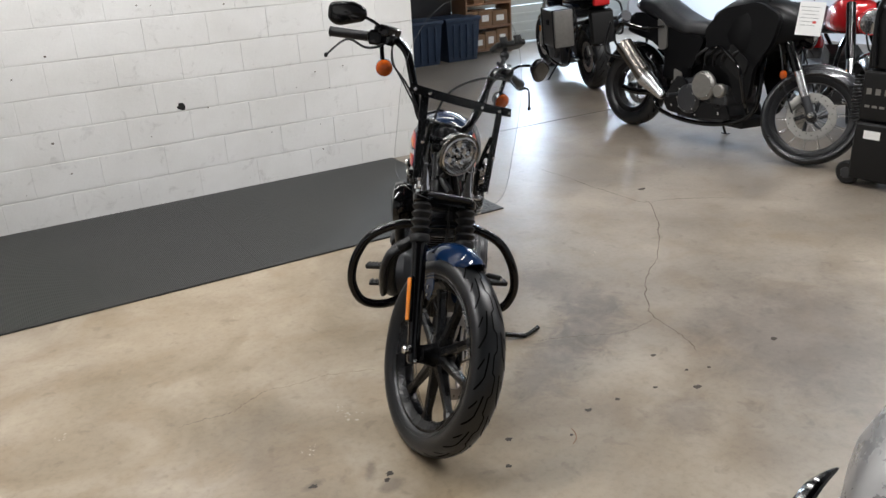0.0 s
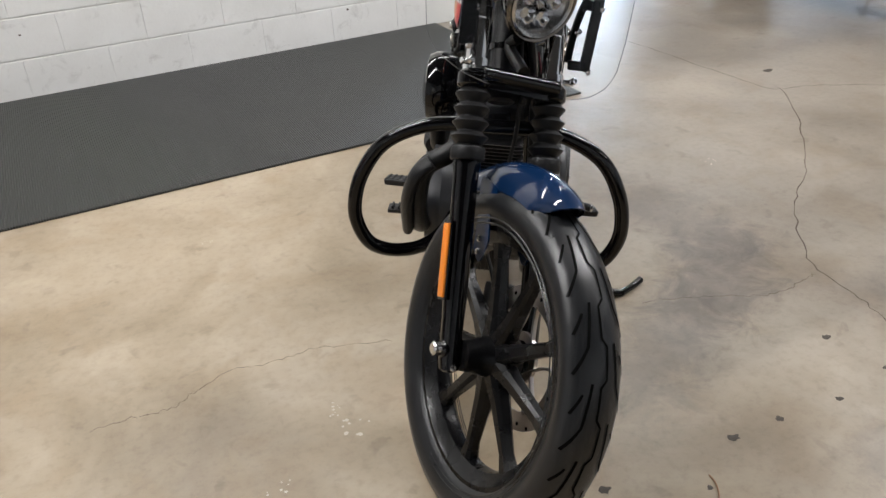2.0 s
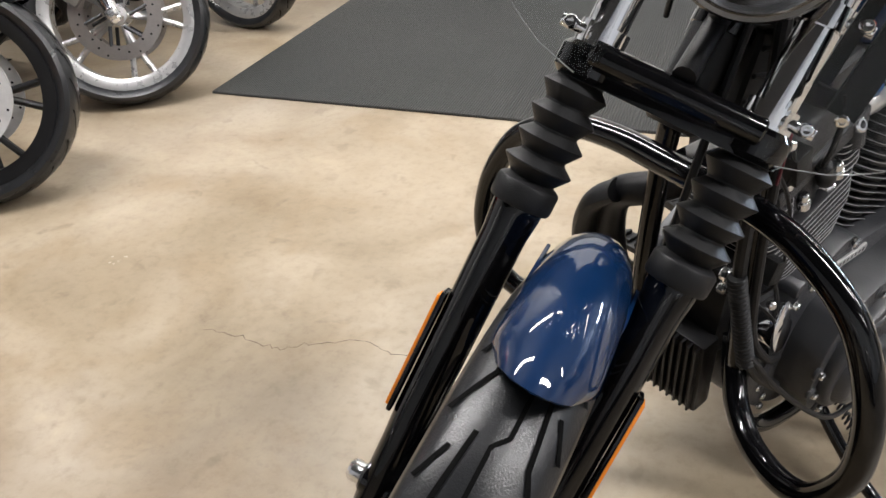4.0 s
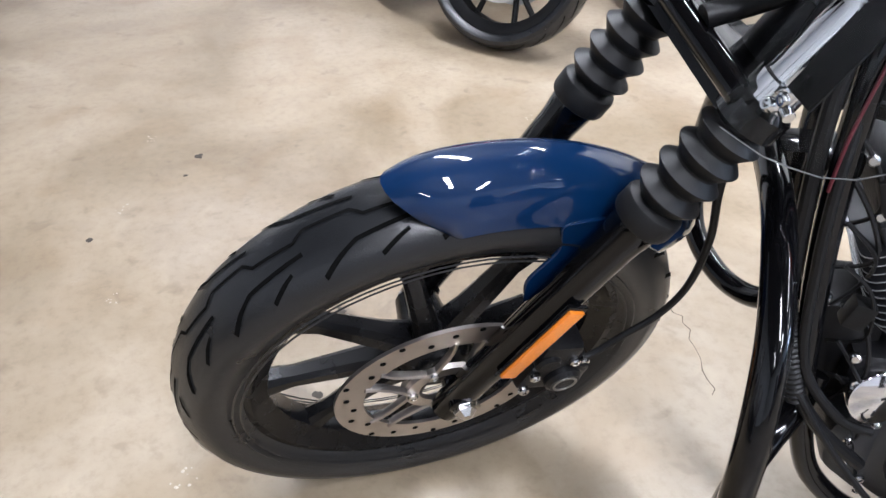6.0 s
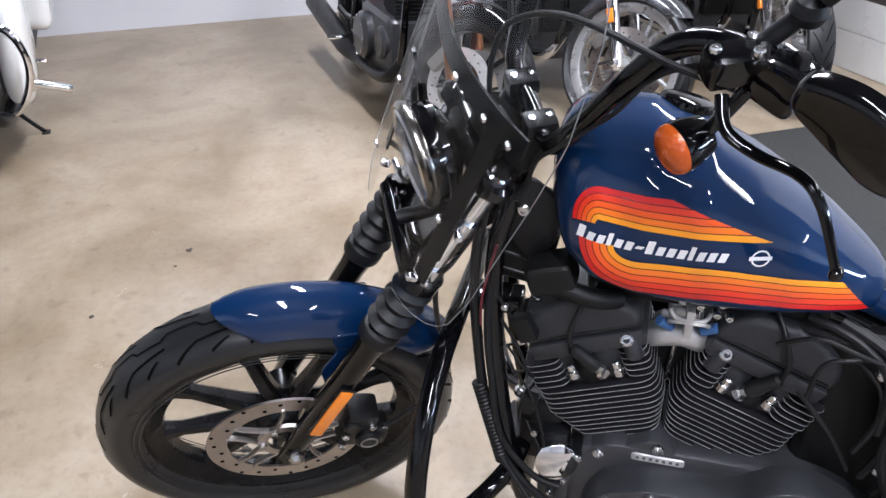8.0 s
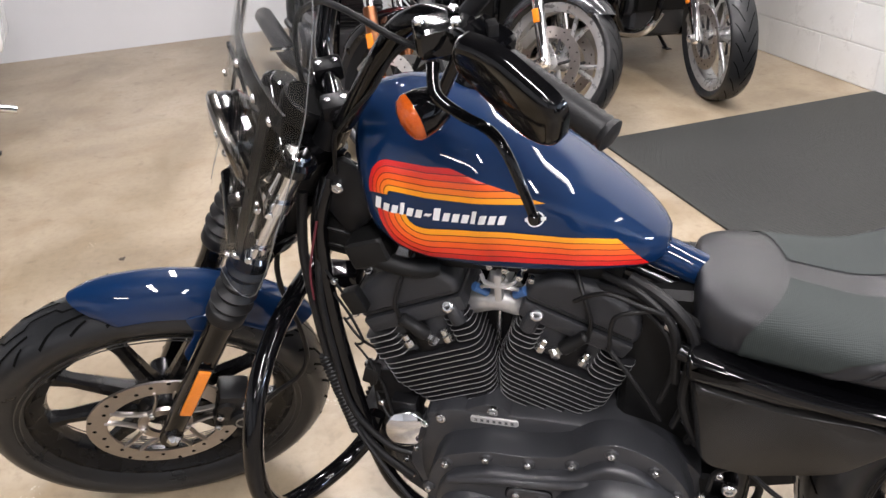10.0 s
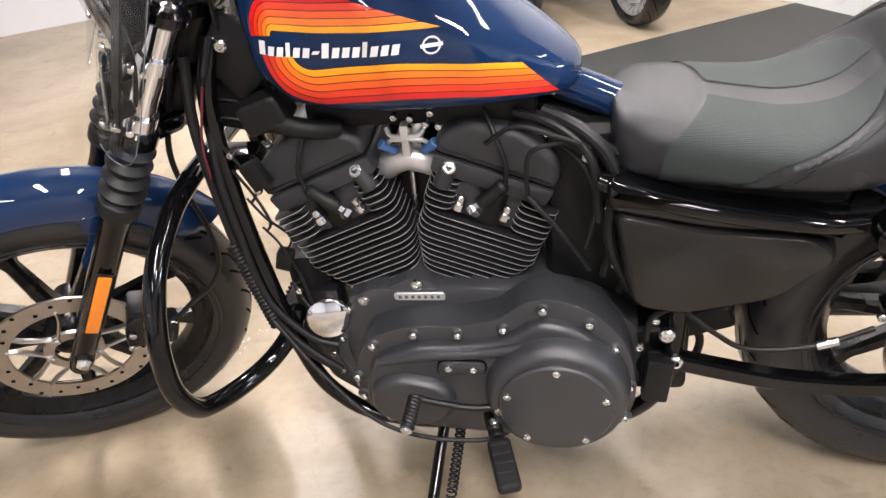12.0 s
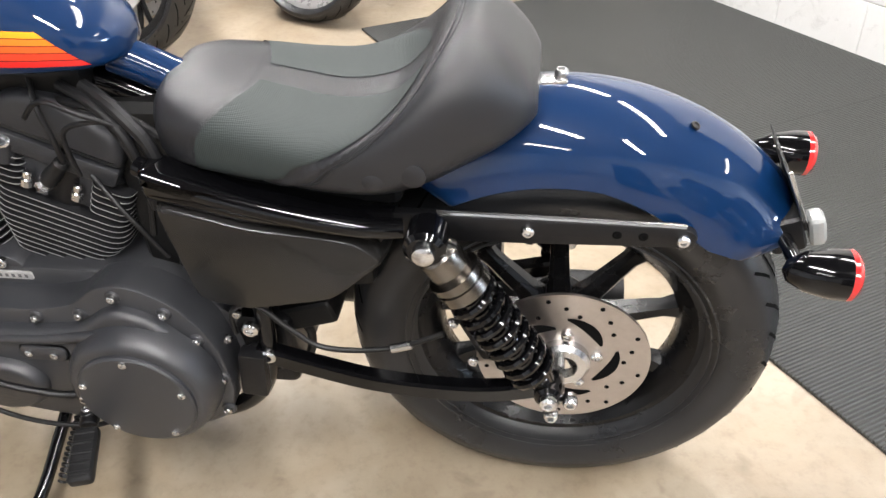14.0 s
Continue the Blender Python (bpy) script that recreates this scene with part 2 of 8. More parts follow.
def concrete_material():
    """Sealed, worn concrete: warm tan with grey zones, stains, spots and uneven sheen."""
    m = bpy.data.materials.new("sealed_concrete")
    m.use_nodes = True
    nt = m.node_tree
    b = nt.nodes["Principled BSDF"]
    geo = nt.nodes.new("ShaderNodeNewGeometry").outputs["Position"]
    big = tex_noise(nt, geo, 0.55, 6, 0.62, 0.6)
    mid = tex_noise(nt, geo, 1.9, 7, 0.56, 0.5)
    fine = tex_noise(nt, geo, 38, 6, 0.7)
    spots = tex_noise(nt, geo, 11, 3, 0.55, 0.4)
    base = ramp(nt, mid, [(0.30, (0.226, 0.174, 0.110)), (0.5, (0.328, 0.264, 0.184)), (0.70, (0.416, 0.352, 0.266))])
    grey = ramp(nt, mid, [(0.28, (0.160, 0.136, 0.110)), (0.5, (0.220, 0.189, 0.154)), (0.72, (0.282, 0.246, 0.203))])
    # turns from tan to grey between x 1.6 and 0.2
    sep = nt.nodes.new("ShaderNodeSeparateXYZ")
    nt.links.new(geo, sep.inputs[0])
    grad = nt.nodes.new("ShaderNodeMapRange")
    grad.inputs["From Min"].default_value, grad.inputs["From Max"].default_value = 1.6, 0.2
    nt.links.new(sep.outputs["X"], grad.inputs["Value"])
    add = nt.nodes.new("ShaderNodeMath")
    add.operation = "MULTIPLY_ADD"
    add.inputs[1].default_value, add.inputs[2].default_value = 2.0, -1.0
    nt.links.new(big, add.inputs[0])
    add2 = nt.nodes.new("ShaderNodeMath")
    add2.operation, add2.use_clamp = "ADD", True
    nt.links.new(add.outputs[0], add2.inputs[0])
    nt.links.new(grad.outputs["Result"], add2.inputs[1])
    col = mix_colour(nt, add2.outputs[0], base, grey)
    speck = ramp(nt, fine, [(0.33, (0.72, 0.70, 0.68)), (0.5, (1.0, 1.0, 1.0)), (0.7, (1.1, 1.1, 1.1))])
    col = mix_colour(nt, 0.46, col, speck, "MULTIPLY")
    worn = ramp(nt, tex_noise(nt, geo, 4.2, 3, 0.5, 0.6), [(0.32, (0.88, 0.83, 0.76)), (0.50, (1.0, 1.0, 1.0)), (0.68, (1.06, 1.06, 1.06))])
    col = mix_colour(nt, 0.75, col, worn, "MULTIPLY")
    dark = ramp(nt, spots, [(0.30, (0.55, 0.53, 0.52)), (0.38, (1, 1, 1)), (1.0, (1, 1, 1))])
    col = mix_colour(nt, 0.4, col, dark, "MULTIPLY")
    # old oil and water stains with ragged outlines
    rag = tex_noise(nt, geo, 7.5, 7, 0.7, 0.8)
    for cx, cy, ang, rx, ry, deep in STAINS:
        mp = nt.nodes.new("ShaderNodeMapping")
        mp.vector_type = "TEXTURE"
        mp.inputs["Location"].default_value = (cx, cy, 0)
        mp.inputs["Rotation"].default_value = (0, 0, radians(ang))
        mp.inputs["Scale"].default_value = (rx, ry, 1)
        nt.links.new(geo, mp.inputs["Vector"])
        ln = nt.nodes.new("ShaderNodeVectorMath")
        ln.operation = "LENGTH"
        nt.links.new(mp.outputs[0], ln.inputs[0])
        ma = nt.nodes.new("ShaderNodeMath")
        ma.operation, ma.inputs[1].default_value = "MULTIPLY_ADD", 2.4
        nt.links.new(rag, ma.inputs[0])
        nt.links.new(ln.outputs["Value"], ma.inputs[2])
        stain = ramp(nt, ma.outputs[0], [(0.0, (deep, deep, deep * 1.03)), (1.0, (1, 1, 1))])
        rnode = stain.node
        mr = nt.nodes.new("ShaderNodeMapRange")
        mr.inputs["From Min"].default_value, mr.inputs["From Max"].default_value = 1.72, 2.42
        nt.links.new(ma.outputs[0], mr.inputs["Value"])
        nt.links.new(mr.outputs["Result"], rnode.inputs[0])
        col = mix_colour(nt, 1.0, col, stain, "MULTIPLY")
    nt.links.new(col, b.inputs["Base Color"])
    rr = nt.nodes.new("ShaderNodeMapRange")
    rr.inputs["To Min"].default_value, rr.inputs["To Max"].default_value = 0.24, 0.50
    nt.links.new(mid, rr.inputs["Value"])
    nt.links.new(rr.outputs["Result"], b.inputs["Roughness"])
    bp = nt.nodes.new("ShaderNodeBump")
    bp.inputs["Strength"].default_value, bp.inputs["Distance"].default_value = 0.25, 0.002
    nt.links.new(fine, bp.inputs["Height"])
    nt.links.new(bp.outputs["Normal"], b.inputs["Normal"])
    return m


M["concrete"] = concrete_material()


def painted_block_material():
    m = bpy.data.materials.new("painted_block")
    m.use_nodes = True
    nt = m.node_tree
    b = nt.nodes["Principled BSDF"]
    geo = nt.nodes.new("ShaderNodeNewGeometry").outputs["Position"]
    n1 = tex_noise(nt, geo, 1.6, 8, 0.6, 0.3)
    n2 = tex_noise(nt, geo, 60, 5, 0.6)
    n3 = tex_noise(nt, geo, 9, 6, 0.7, 0.8)
    col = ramp(nt, n1, [(0.3, (0.66, 0.655, 0.63)), (0.7, (0.77, 0.77, 0.755))])
    scuff = ramp(nt, n3, [(0.30, (0.70, 0.69, 0.68)), (0.42, (1, 1, 1)), (1, (1, 1, 1))])
    col = mix_colour(nt, 0.6, col, scuff, "MULTIPLY")
    nt.links.new(col, b.inputs["Base Color"])
    b.inputs["Roughness"].default_value = 0.5
    bp = nt.nodes.new("ShaderNodeBump")
    bp.inputs["Strength"].default_value, bp.inputs["Distance"].default_value = 0.5, 0.003
    nt.links.new(n2, bp.inputs["Height"])
    nt.links.new(bp.outputs["Normal"], b.inputs["Normal"])
    return m


M["painted_block"] = painted_block_material()
M["plaster"] = material("plaster", (0.66, 0.67, 0.69), 0.6, 0, 0, 2, 0.05, 0.2, 60)


def ribbed_rubber():
    """Black rubber matting with fine ribs across it."""
    m = material("ribbed_rubber", (0.030, 0.031, 0.029), 0.52, 0, 0, 3, 0.35, 0, 200, 0.06, 0.5, 0.004)
    nt = m.node_tree
    b = nt.nodes["Principled BSDF"]
    geo = nt.nodes.new("ShaderNodeNewGeometry").outputs["Position"]
    wave = nt.nodes.new("ShaderNodeTexWave")
    wave.wave_type, wave.bands_direction = "BANDS", "X"
    wave.inputs["Scale"].default_value = 34.0
    nt.links.new(geo, wave.inputs["Vector"])
    bp = nt.nodes.new("ShaderNodeBump")
    bp.inputs["Strength"].default_value, bp.inputs["Distance"].default_value = 0.9, 0.004
    nt.links.new(wave.outputs["Fac"], bp.inputs["Height"])
    nt.links.new(bp.outputs["Normal"], b.inputs["Normal"])
    return m


M["mat_rubber"] = ribbed_rubber()


def mesh_fabric():
    """Perforated seat insert: small dots pressed into dark grey-green fabric."""
    m = material("seat_mesh", (0.020, 0.027, 0.0255), 0.72, 0, 0, 10, 0.15)
    nt = m.node_tree
    b = nt.nodes["Principled BSDF"]
    tc = nt.nodes.new("ShaderNodeTexCoord")
    v = nt.nodes.new("ShaderNodeTexVoronoi")
    v.inputs["Scale"].default_value = 380
    v.inputs["Randomness"].default_value = 0.1
    nt.links.new(tc.outputs["Object"], v.inputs["Vector"])
    bp = nt.nodes.new("ShaderNodeBump")
    bp.inputs["Strength"].default_value, bp.inputs["Distance"].default_value = 0.3, 0.0015
    nt.links.new(v.outputs["Distance"], bp.inputs["Height"])
    nt.links.new(bp.outputs["Normal"], b.inputs["Normal"])
    return m


M["seat_mesh"] = mesh_fabric()

# ---- mesh helpers ---------------------------------------------------------
X, Y, Z = Vector((1, 0, 0)), Vector((0, 1, 0)), Vector((0, 0, 1))


def part(name, bm, mat, parent=None, label="", smooth=35, m=None):
    """Links a bmesh as one mesh object under a thing or a part."""
    bmesh.ops.recalc_face_normals(bm, faces=bm.faces)
    data = bpy.data.meshes.new(name)
    bm.to_mesh(data)
    bm.free()
    data.materials.append(M[mat] if isinstance(mat, str) else mat)
    if smooth:
        data.shade_smooth()
        data.set_sharp_from_angle(angle=radians(smooth))
    ob = new(name, data)
    if parent is not None:
        ob.parent = parent
    if m is not None:
        ob.matrix_basis = m
    if label:
        tagged(ob, label)
    return ob


def again(ob, m, parent=None):
    """The same part once more, on the same mesh, at the pose m."""
    c = new(ob.name.split(".")[0], ob.data)
    c.parent = parent or ob.parent
    c.matrix_basis = m
    return c


def thing(name, label, category, m=None, group="", kind=""):
    e = new(name)
    e.empty_display_size = 0.1
    if m is not None:
        e.matrix_world = m
    return tagged(e, label, category, group, kind)


def frame_of(d):
    d = Vector(d).normalized()
    a = Vector((0, 0, 1)) if abs(d.z) < 0.9 else Vector((1, 0, 0))
    u = a.cross(d).normalized()
    return u, d.cross(u), d


def skin(bm, rings, closed=True, caps=True):
    """Faces between rings of points of the same count."""
    vs = [[bm.verts.new(p) for p in r] for r in rings]
    n = len(vs[0])
    for a, b in zip(vs, vs[1:]):
        for i in range(n if closed else n - 1):
            j = (i + 1) % n
            bm.faces.new((a[i], a[j], b[j], b[i]))
    if caps and closed:
        bm.faces.new(vs[0][::-1])
        bm.faces.new(vs[-1])
    return vs


def lathe(bm, profile, centre, axis, seg=24, caps=True):
    """Profile of (radius, height) turned round the axis through centre."""
    u, v, d = frame_of(axis)
    c = Vector(centre)
    rings = []
    for r, h in profile:
        r = max(r, 1e-4)
        rings.append([c + d * h + (u * math.cos(2 * math.pi * i / seg) + v * math.sin(2 * math.pi * i / seg)) * r for i in range(seg)])
    skin(bm, rings, True, caps)
    return bm


def ring_lathe(bm, profile, centre, axis, seg=48):
    """A closed profile of (radius, height) turned round the axis: a hoop."""
    u, v, d = frame_of(axis)
    c = Vector(centre)
    vs = []
    for i in range(seg):
        a = 2 * math.pi * i / seg
        w = u * math.cos(a) + v * math.sin(a)
        vs.append([bm.verts.new(c + d * h + w * r) for r, h in profile])
    n = len(profile)
    for i in range(seg):
        for k in range(n):
            bm.faces.new((vs[i][k], vs[i][(k + 1) % n], vs[(i + 1) % seg][(k + 1) % n], vs[(i + 1) % seg][k]))
    return bm


def rod(bm, a, b, r, r2=None, seg=12, bev=0.0):
    a, b = Vector(a), Vector(b)
    h = (b - a).length
    r2 = r if r2 is None else r2
    e = min(bev or 0.15 * min(r, r2), 0.4 * h)
    return lathe(bm, [(r - e, 0), (r, e), (r2, h - e), (r2 - e, h)], a, b - a, seg)


def spline(points, steps=6):
    """A smooth line through the points."""
    p = [Vector(q) for q in points]
    out = []
    for i in range(len(p) - 1):
        p0, p1, p2, p3 = p[max(i - 1, 0)], p[i], p[i + 1], p[min(i + 2, len(p) - 1)]
        for k in range(steps):
            t = k / steps
            out.append(0.5 * ((2 * p1) + (p2 - p0) * t + (2 * p0 - 5 * p1 + 4 * p2 - p3) * t * t + (3 * p1 - p0 - 3 * p2 + p3) * t ** 3))
    out.append(p[-1])
    return out


def tube(bm, points, r, seg=12, steps=6, smooth_path=True, flat=1.0):
    """A bar of radius r (or a function of 0..1) along a smooth line."""
    line = spline(points, steps) if smooth_path else [Vector(q) for q in points]
    rings = []
    up = None
    n = len(line)
    for i, q in enumerate(line):
        d = (line[min(i + 1, n - 1)] - line[max(i - 1, 0)]).normalized()
        if up is None:
            u, v, d = frame_of(d)
        else:
            u = (up - d * up.dot(d)).normalized()
            v = d.cross(u)
        up = u
        rad = r(i / (n - 1)) if callable(r) else r
        rings.append([q + (u * math.cos(2 * math.pi * k / seg) + v * math.sin(2 * math.pi * k / seg) * flat) * rad for k in range(seg)])
    skin(bm, rings)
    return bm


def box(bm, sx, sy, sz, m=None, bev=0.0, seg=2):
    made = bmesh.ops.create_cube(bm, size=1.0, matrix=(m or Matrix()) @ Matrix.Diagonal((sx, sy, sz, 1)))
    if bev:
        edges = list({e for v in made["verts"] for e in v.link_edges})
        bmesh.ops.bevel(bm, geom=edges, offset=bev, segments=seg, affect="EDGES", profile=0.6)
    return bm


def slab(bm, outline, m, depth, bev=0.0, seg=2):
    """An outline in the plane m (its x and y) raised by depth along m's z."""
    rows = []
    n = len(outline)
    cx, cy = sum(p[0] for p in outline) / n, sum(p[1] for p in outline) / n

    def ring(h, inset):
        pts = []
        for i, (x, y) in enumerate(outline):
            x0, y0 = outline[i - 1]
            x1, y1 = outline[(i + 1) % n]
            tx, ty = x1 - x0, y1 - y0
            ll = math.hypot(tx, ty) or 1
            nx, ny = ty / ll, -tx / ll
            if area2 < 0:
                nx, ny = -nx, -ny
            pts.append(m @ Vector((x - nx * inset, y - ny * inset, h)))
        return pts

    area2 = sum(outline[i - 1][0] * outline[i][1] - outline[i][0] * outline[i - 1][1] for i in range(n))
    rows.append(ring(0, 0))
    if bev:
        for k in range(seg + 1):
            a = math.pi / 2 * k / seg
            rows.append(ring(depth - bev + bev * math.sin(a), bev * (1 - math.cos(a))))
    else:
        rows.append(ring(depth, 0))
    skin(bm, rows)
    return bm


def rounded(points, r, seg=4):
    """Rounds the corners of an outline."""
    out = []
    n = len(points)
    for i in range(n):
        p0, p1, p2 = Vector(points[i - 1]), Vector(points[i]), Vector(points[(i + 1) % n])
        a, b = p0 - p1, p2 - p1
        k = min(r, 0.45 * a.length, 0.45 * b.length)
        s, e = p1 + a.normalized() * k, p1 + b.normalized() * k
        for j in range(seg + 1):
            t = j / seg
            q = s * (1 - t) ** 2 + p1 * 2 * t * (1 - t) + e * t * t
            out.append((q.x, q.y))
    return out


def circle(cx, cy, r, n=24):
    return [(cx + r * math.cos(2 * math.pi * i / n), cy + r * math.sin(2 * math.pi * i / n)) for i in range(n)]


SIDE_L = Matrix(((1, 0, 0, 0), (0, 0, 1, 0), (0, 1, 0, 0), (0, 0, 0, 1)))  # outline x,z raised to the left


def side(y):
    return Matrix.Translation((0, y, 0)) @ SIDE_L


def bolt(bm, p, d, r=0.006, h=0.006, seg=10):
    """A domed socket bolt head."""
    lathe(bm, [(r * 1.0, 0), (r * 1.05, h * 0.2), (r, h * 0.75), (r * 0.75, h), (r * 0.5, h), (r * 0.42, h * 0.6), (0.0005, h * 0.55)], p, d, seg)
    return bm


def bolts(name, places, d, parent, r=0.006, h=0.006, mat="bolt_steel", m=None):
    first = None
    for p in places:
        t = Matrix.Translation(p)
        if m is not None:
            t = m @ t
        if first is None:
            first = part(name, bolt(bmesh.new(), (0, 0, 0), d, r, h), mat, parent, m=t)
        else:
            again(first, t)
    return first


# ---- plan ---------------------------------------------------------------
FLOOR_CRACKS = [
    [(2.37, 1.153), (2.26, 1.16), (2.17, 1.171), (2.12, 1.139), (2.01, 1.105), (1.91, 1.125), (1.79, 1.126), (1.6, 1.2)],
    [(-0.63, -0.62), (-0.64, -0.13), (-0.66, 0.33), (-0.70, 0.38), (-0.45, 0.71), (-0.15, 1.01), (0.10, 1.19), (0.35, 1.47), (0.40, 1.69), (0.445, 1.84)],
    [(-1.11, 0.594), (-0.88, 0.437), (-0.706, 0.375)],
    [(0.92, 1.40), (0.808, 1.439), (0.696, 1.493), (0.589, 1.551), (0.466, 1.551), (0.405, 1.542)],
]
CHIPS = [
    (1.808, 1.455, 0.020, "chip_pale"), (1.832, 1.38, 0.014, "chip_pale"), (2.017, 1.565, 0.018, "chip_pale"), (1.425, 1.904, 0.014, "chip_dark"),
    (0.953, 1.928, 0.012, "chip_dark"), (0.618, 1.767, 0.012, "chip_dark"), (0.596, 1.925, 0.009, "chip_dark"), (0.51, 1.96, 0.010, "chip_dark"),
    (0.783, 1.948, 0.012, "chip_dark"), (1.084, 1.922, 0.016, "chip_dark"), (-0.849, 0.155, 0.028, "chip_dark"), (1.231, 2.006, 0.008, "chip_dark"),
    (1.509, 2.024, 0.012, "chip_dark"), (0.653, 2.036, 0.018, "chip_dark"), (1.851, 1.836, 0.016, "chip_dark"), (2.086, 1.755, 0.014, "chip_dark"),
    (1.874, 1.862, 0.012, "chip_dark"), (0.125, 1.955, 0.016, "chip_dark"), (0.108, 0.791, 0.018, "chip_pale"), (2.75, 0.973, 0.014, "chip_pale"),
    (2.68, 2.138, 0.012, "chip_pale"), (2.885, 1.926, 0.016, "chip_dark"), (1.77, 2.105, 0.014, "chip_pale"), (2.31, 2.185, 0.010, "chip_pale"),
    (2.563, 2.222, 0.010, "chip_dark"), (3.049, 2.032, 0.012, "chip_pale"), (2.404, 2.264, 0.008, "chip_pale"), (3.212, 1.139, 0.008, "chip_pale"),
    (2.79, 1.975, 0.008, "chip_dark"), (1.914, 0.38, 0.010, "chip_pale"),
]
NOSE = (1.62, 3.36, 0)

# ---- the room -------------------------------------------------------------
WALL_Y, EAST_X, WALL_END = -1.61, 6.07, -0.18
WEST_X, SOUTH_Y, NORTH_Y = -7.0, -6.0, 6.2


def plain(name, sx, sy, sz, c, mat, label, category, bev=0.0, rot=0.0):
    bm = box(bmesh.new(), sx, sy, sz, pose(*c, 0, 0, rot), bev)
    return tagged(part(name, bm, mat), label, category, kind="structure")


plain("floor", EAST_X - WEST_X + 0.4, NORTH_Y - SOUTH_Y + 0.4, 0.2, ((EAST_X + WEST_X) / 2, (NORTH_Y + SOUTH_Y) / 2, -0.1), "concrete", "worn sealed tan concrete floor with stains", "floor")
# ceiling is out of view, kept dark so black parts mirror less
plain("ceiling", EAST_X - WEST_X + 0.4, NORTH_Y - SOUTH_Y + 0.4, 0.15, ((EAST_X + WEST_X) / 2, (NORTH_Y + SOUTH_Y) / 2, CEIL + 0.075), "ceiling_paint", "dark grey unseen ceiling that keeps reflections low", "ceiling")
plain("wall_east", 0.2, NORTH_Y - SOUTH_Y, CEIL, (EAST_X + 0.1, (NORTH_Y + SOUTH_Y) / 2, CEIL / 2), "plaster", "smooth pale grey painted wall", "wall")
# north and west walls are unseen, added to close the room
plain("wall_north", EAST_X - WEST_X, 0.2, CEIL, ((EAST_X + WEST_X) / 2, NORTH_Y + 0.1, CEIL / 2), "plaster", "plain pale unseen wall that closes the room", "wall")
plain("wall_west", 0.2, NORTH_Y - SOUTH_Y, CEIL, (WEST_X - 0.1, (NORTH_Y + SOUTH_Y) / 2, CEIL / 2), "plaster", "plain pale unseen wall that closes the room", "wall")
# back wall with the opening of the roller door
DOOR_X0, DOOR_X1, DOOR_H = -6.4, -3.15, 2.6
plain("wall_south", EAST_X - DOOR_X1, 0.2, CEIL, ((EAST_X + DOOR_X1) / 2, SOUTH_Y - 0.1, CEIL / 2), "dark_metal", "dark grey panelled wall behind the storage shelves", "wall")
plain("wall_south_pier", DOOR_X0 - WEST_X, 0.2, CEIL, ((DOOR_X0 + WEST_X) / 2, SOUTH_Y - 0.1, CEIL / 2), "plaster", "pale painted wall beside the sectional door", "wall")
plain("wall_south_lintel", DOOR_X1 - DOOR_X0, 0.2, CEIL - DOOR_H, ((DOOR_X1 + DOOR_X0) / 2, SOUTH_Y - 0.1, (CEIL + DOOR_H) / 2), "plaster", "pale painted wall above the sectional door", "wall")

# sectional garage door with ribbed panels and a row of windows
door = thing("door_1", "closed pale sectional garage door with ribbed panels", "garage door", kind="structure")
for k in range(5):
    if k in (2,):
        continue
    z0 = 0.02 + k * 0.515
    bm = box(bmesh.new(), DOOR_X1 - DOOR_X0 - 0.02, 0.05, 0.505, pose((DOOR_X0 + DOOR_X1) / 2, SOUTH_Y - 0.05, z0 + 0.2525), 0.006)
    for j in range(1, 4):
        box(bm, DOOR_X1 - DOOR_X0 - 0.05, 0.02, 0.05, pose((DOOR_X0 + DOOR_X1) / 2, SOUTH_Y - 0.022, z0 + j * 0.127), 0.006)
    part("panel", bm, "door_white", door)
for k in range(4):
    w = (DOOR_X1 - DOOR_X0) / 4
    cx = DOOR_X0 + w * (k + 0.5)
    bm = bmesh.new()
    for dx in (-w / 2 + 0.05, w / 2 - 0.05):
        box(bm, 0.08, 0.05, 0.5, pose(cx + dx, SOUTH_Y - 0.05, 1.305), 0.004)
    for dz in (-0.21, 0.21):
        box(bm, w - 0.18, 0.045, 0.08, pose(cx, SOUTH_Y - 0.05, 1.305 + dz), 0.004)
    fr = part("window_frame", bm, "door_white", door)
    part("pane", box(bmesh.new(), w - 0.18, 0.006, 0.34, pose(cx, SOUTH_Y - 0.06, 1.305)), "lens_glass", fr).visible_shadow = False
tagged(part("backdrop", box(bmesh.new(), 5.5, 0.02, 3.2, pose(-4.8, SOUTH_Y - 1.2, 1.6)), "outdoor_glow"), "bright bluish daylight outside the door windows", "daylight", kind="structure")

# ceiling strip lights
first = None
for tx, ty, watts in TUBE_ROWS:
    lamp = thing("strip_light", "white twin-tube fluorescent strip light on the ceiling", "ceiling light", pose(tx, ty, CEIL), "ceiling strip lights")
    part("housing", box(bmesh.new(), 2.46, 0.2, 0.06, pose(0, 0, -0.032), 0.01), "white_paint", lamp)
    for dy in (-0.055, 0.055):
        part("tube", rod(bmesh.new(), (-1.2, dy, -0.085), (1.2, dy, -0.085), 0.016, seg=10), "tube_glow", lamp)

# black ribbed matting along the block wall, in two lengths with a butt joint
for x0, x1 in ((0.07, 1.6205), (1.6212, 3.15)):
    bm = box(bmesh.new(), x1 - x0, 1.518, 0.01, pose((x0 + x1) / 2, (WALL_Y - 0.088) / 2, 0.005), 0.002, 1)
    tagged(part("floor_mat", bm, "mat_rubber"), "black ribbed rubber mat lying along the block wall", "floor mat", "rubber mats")


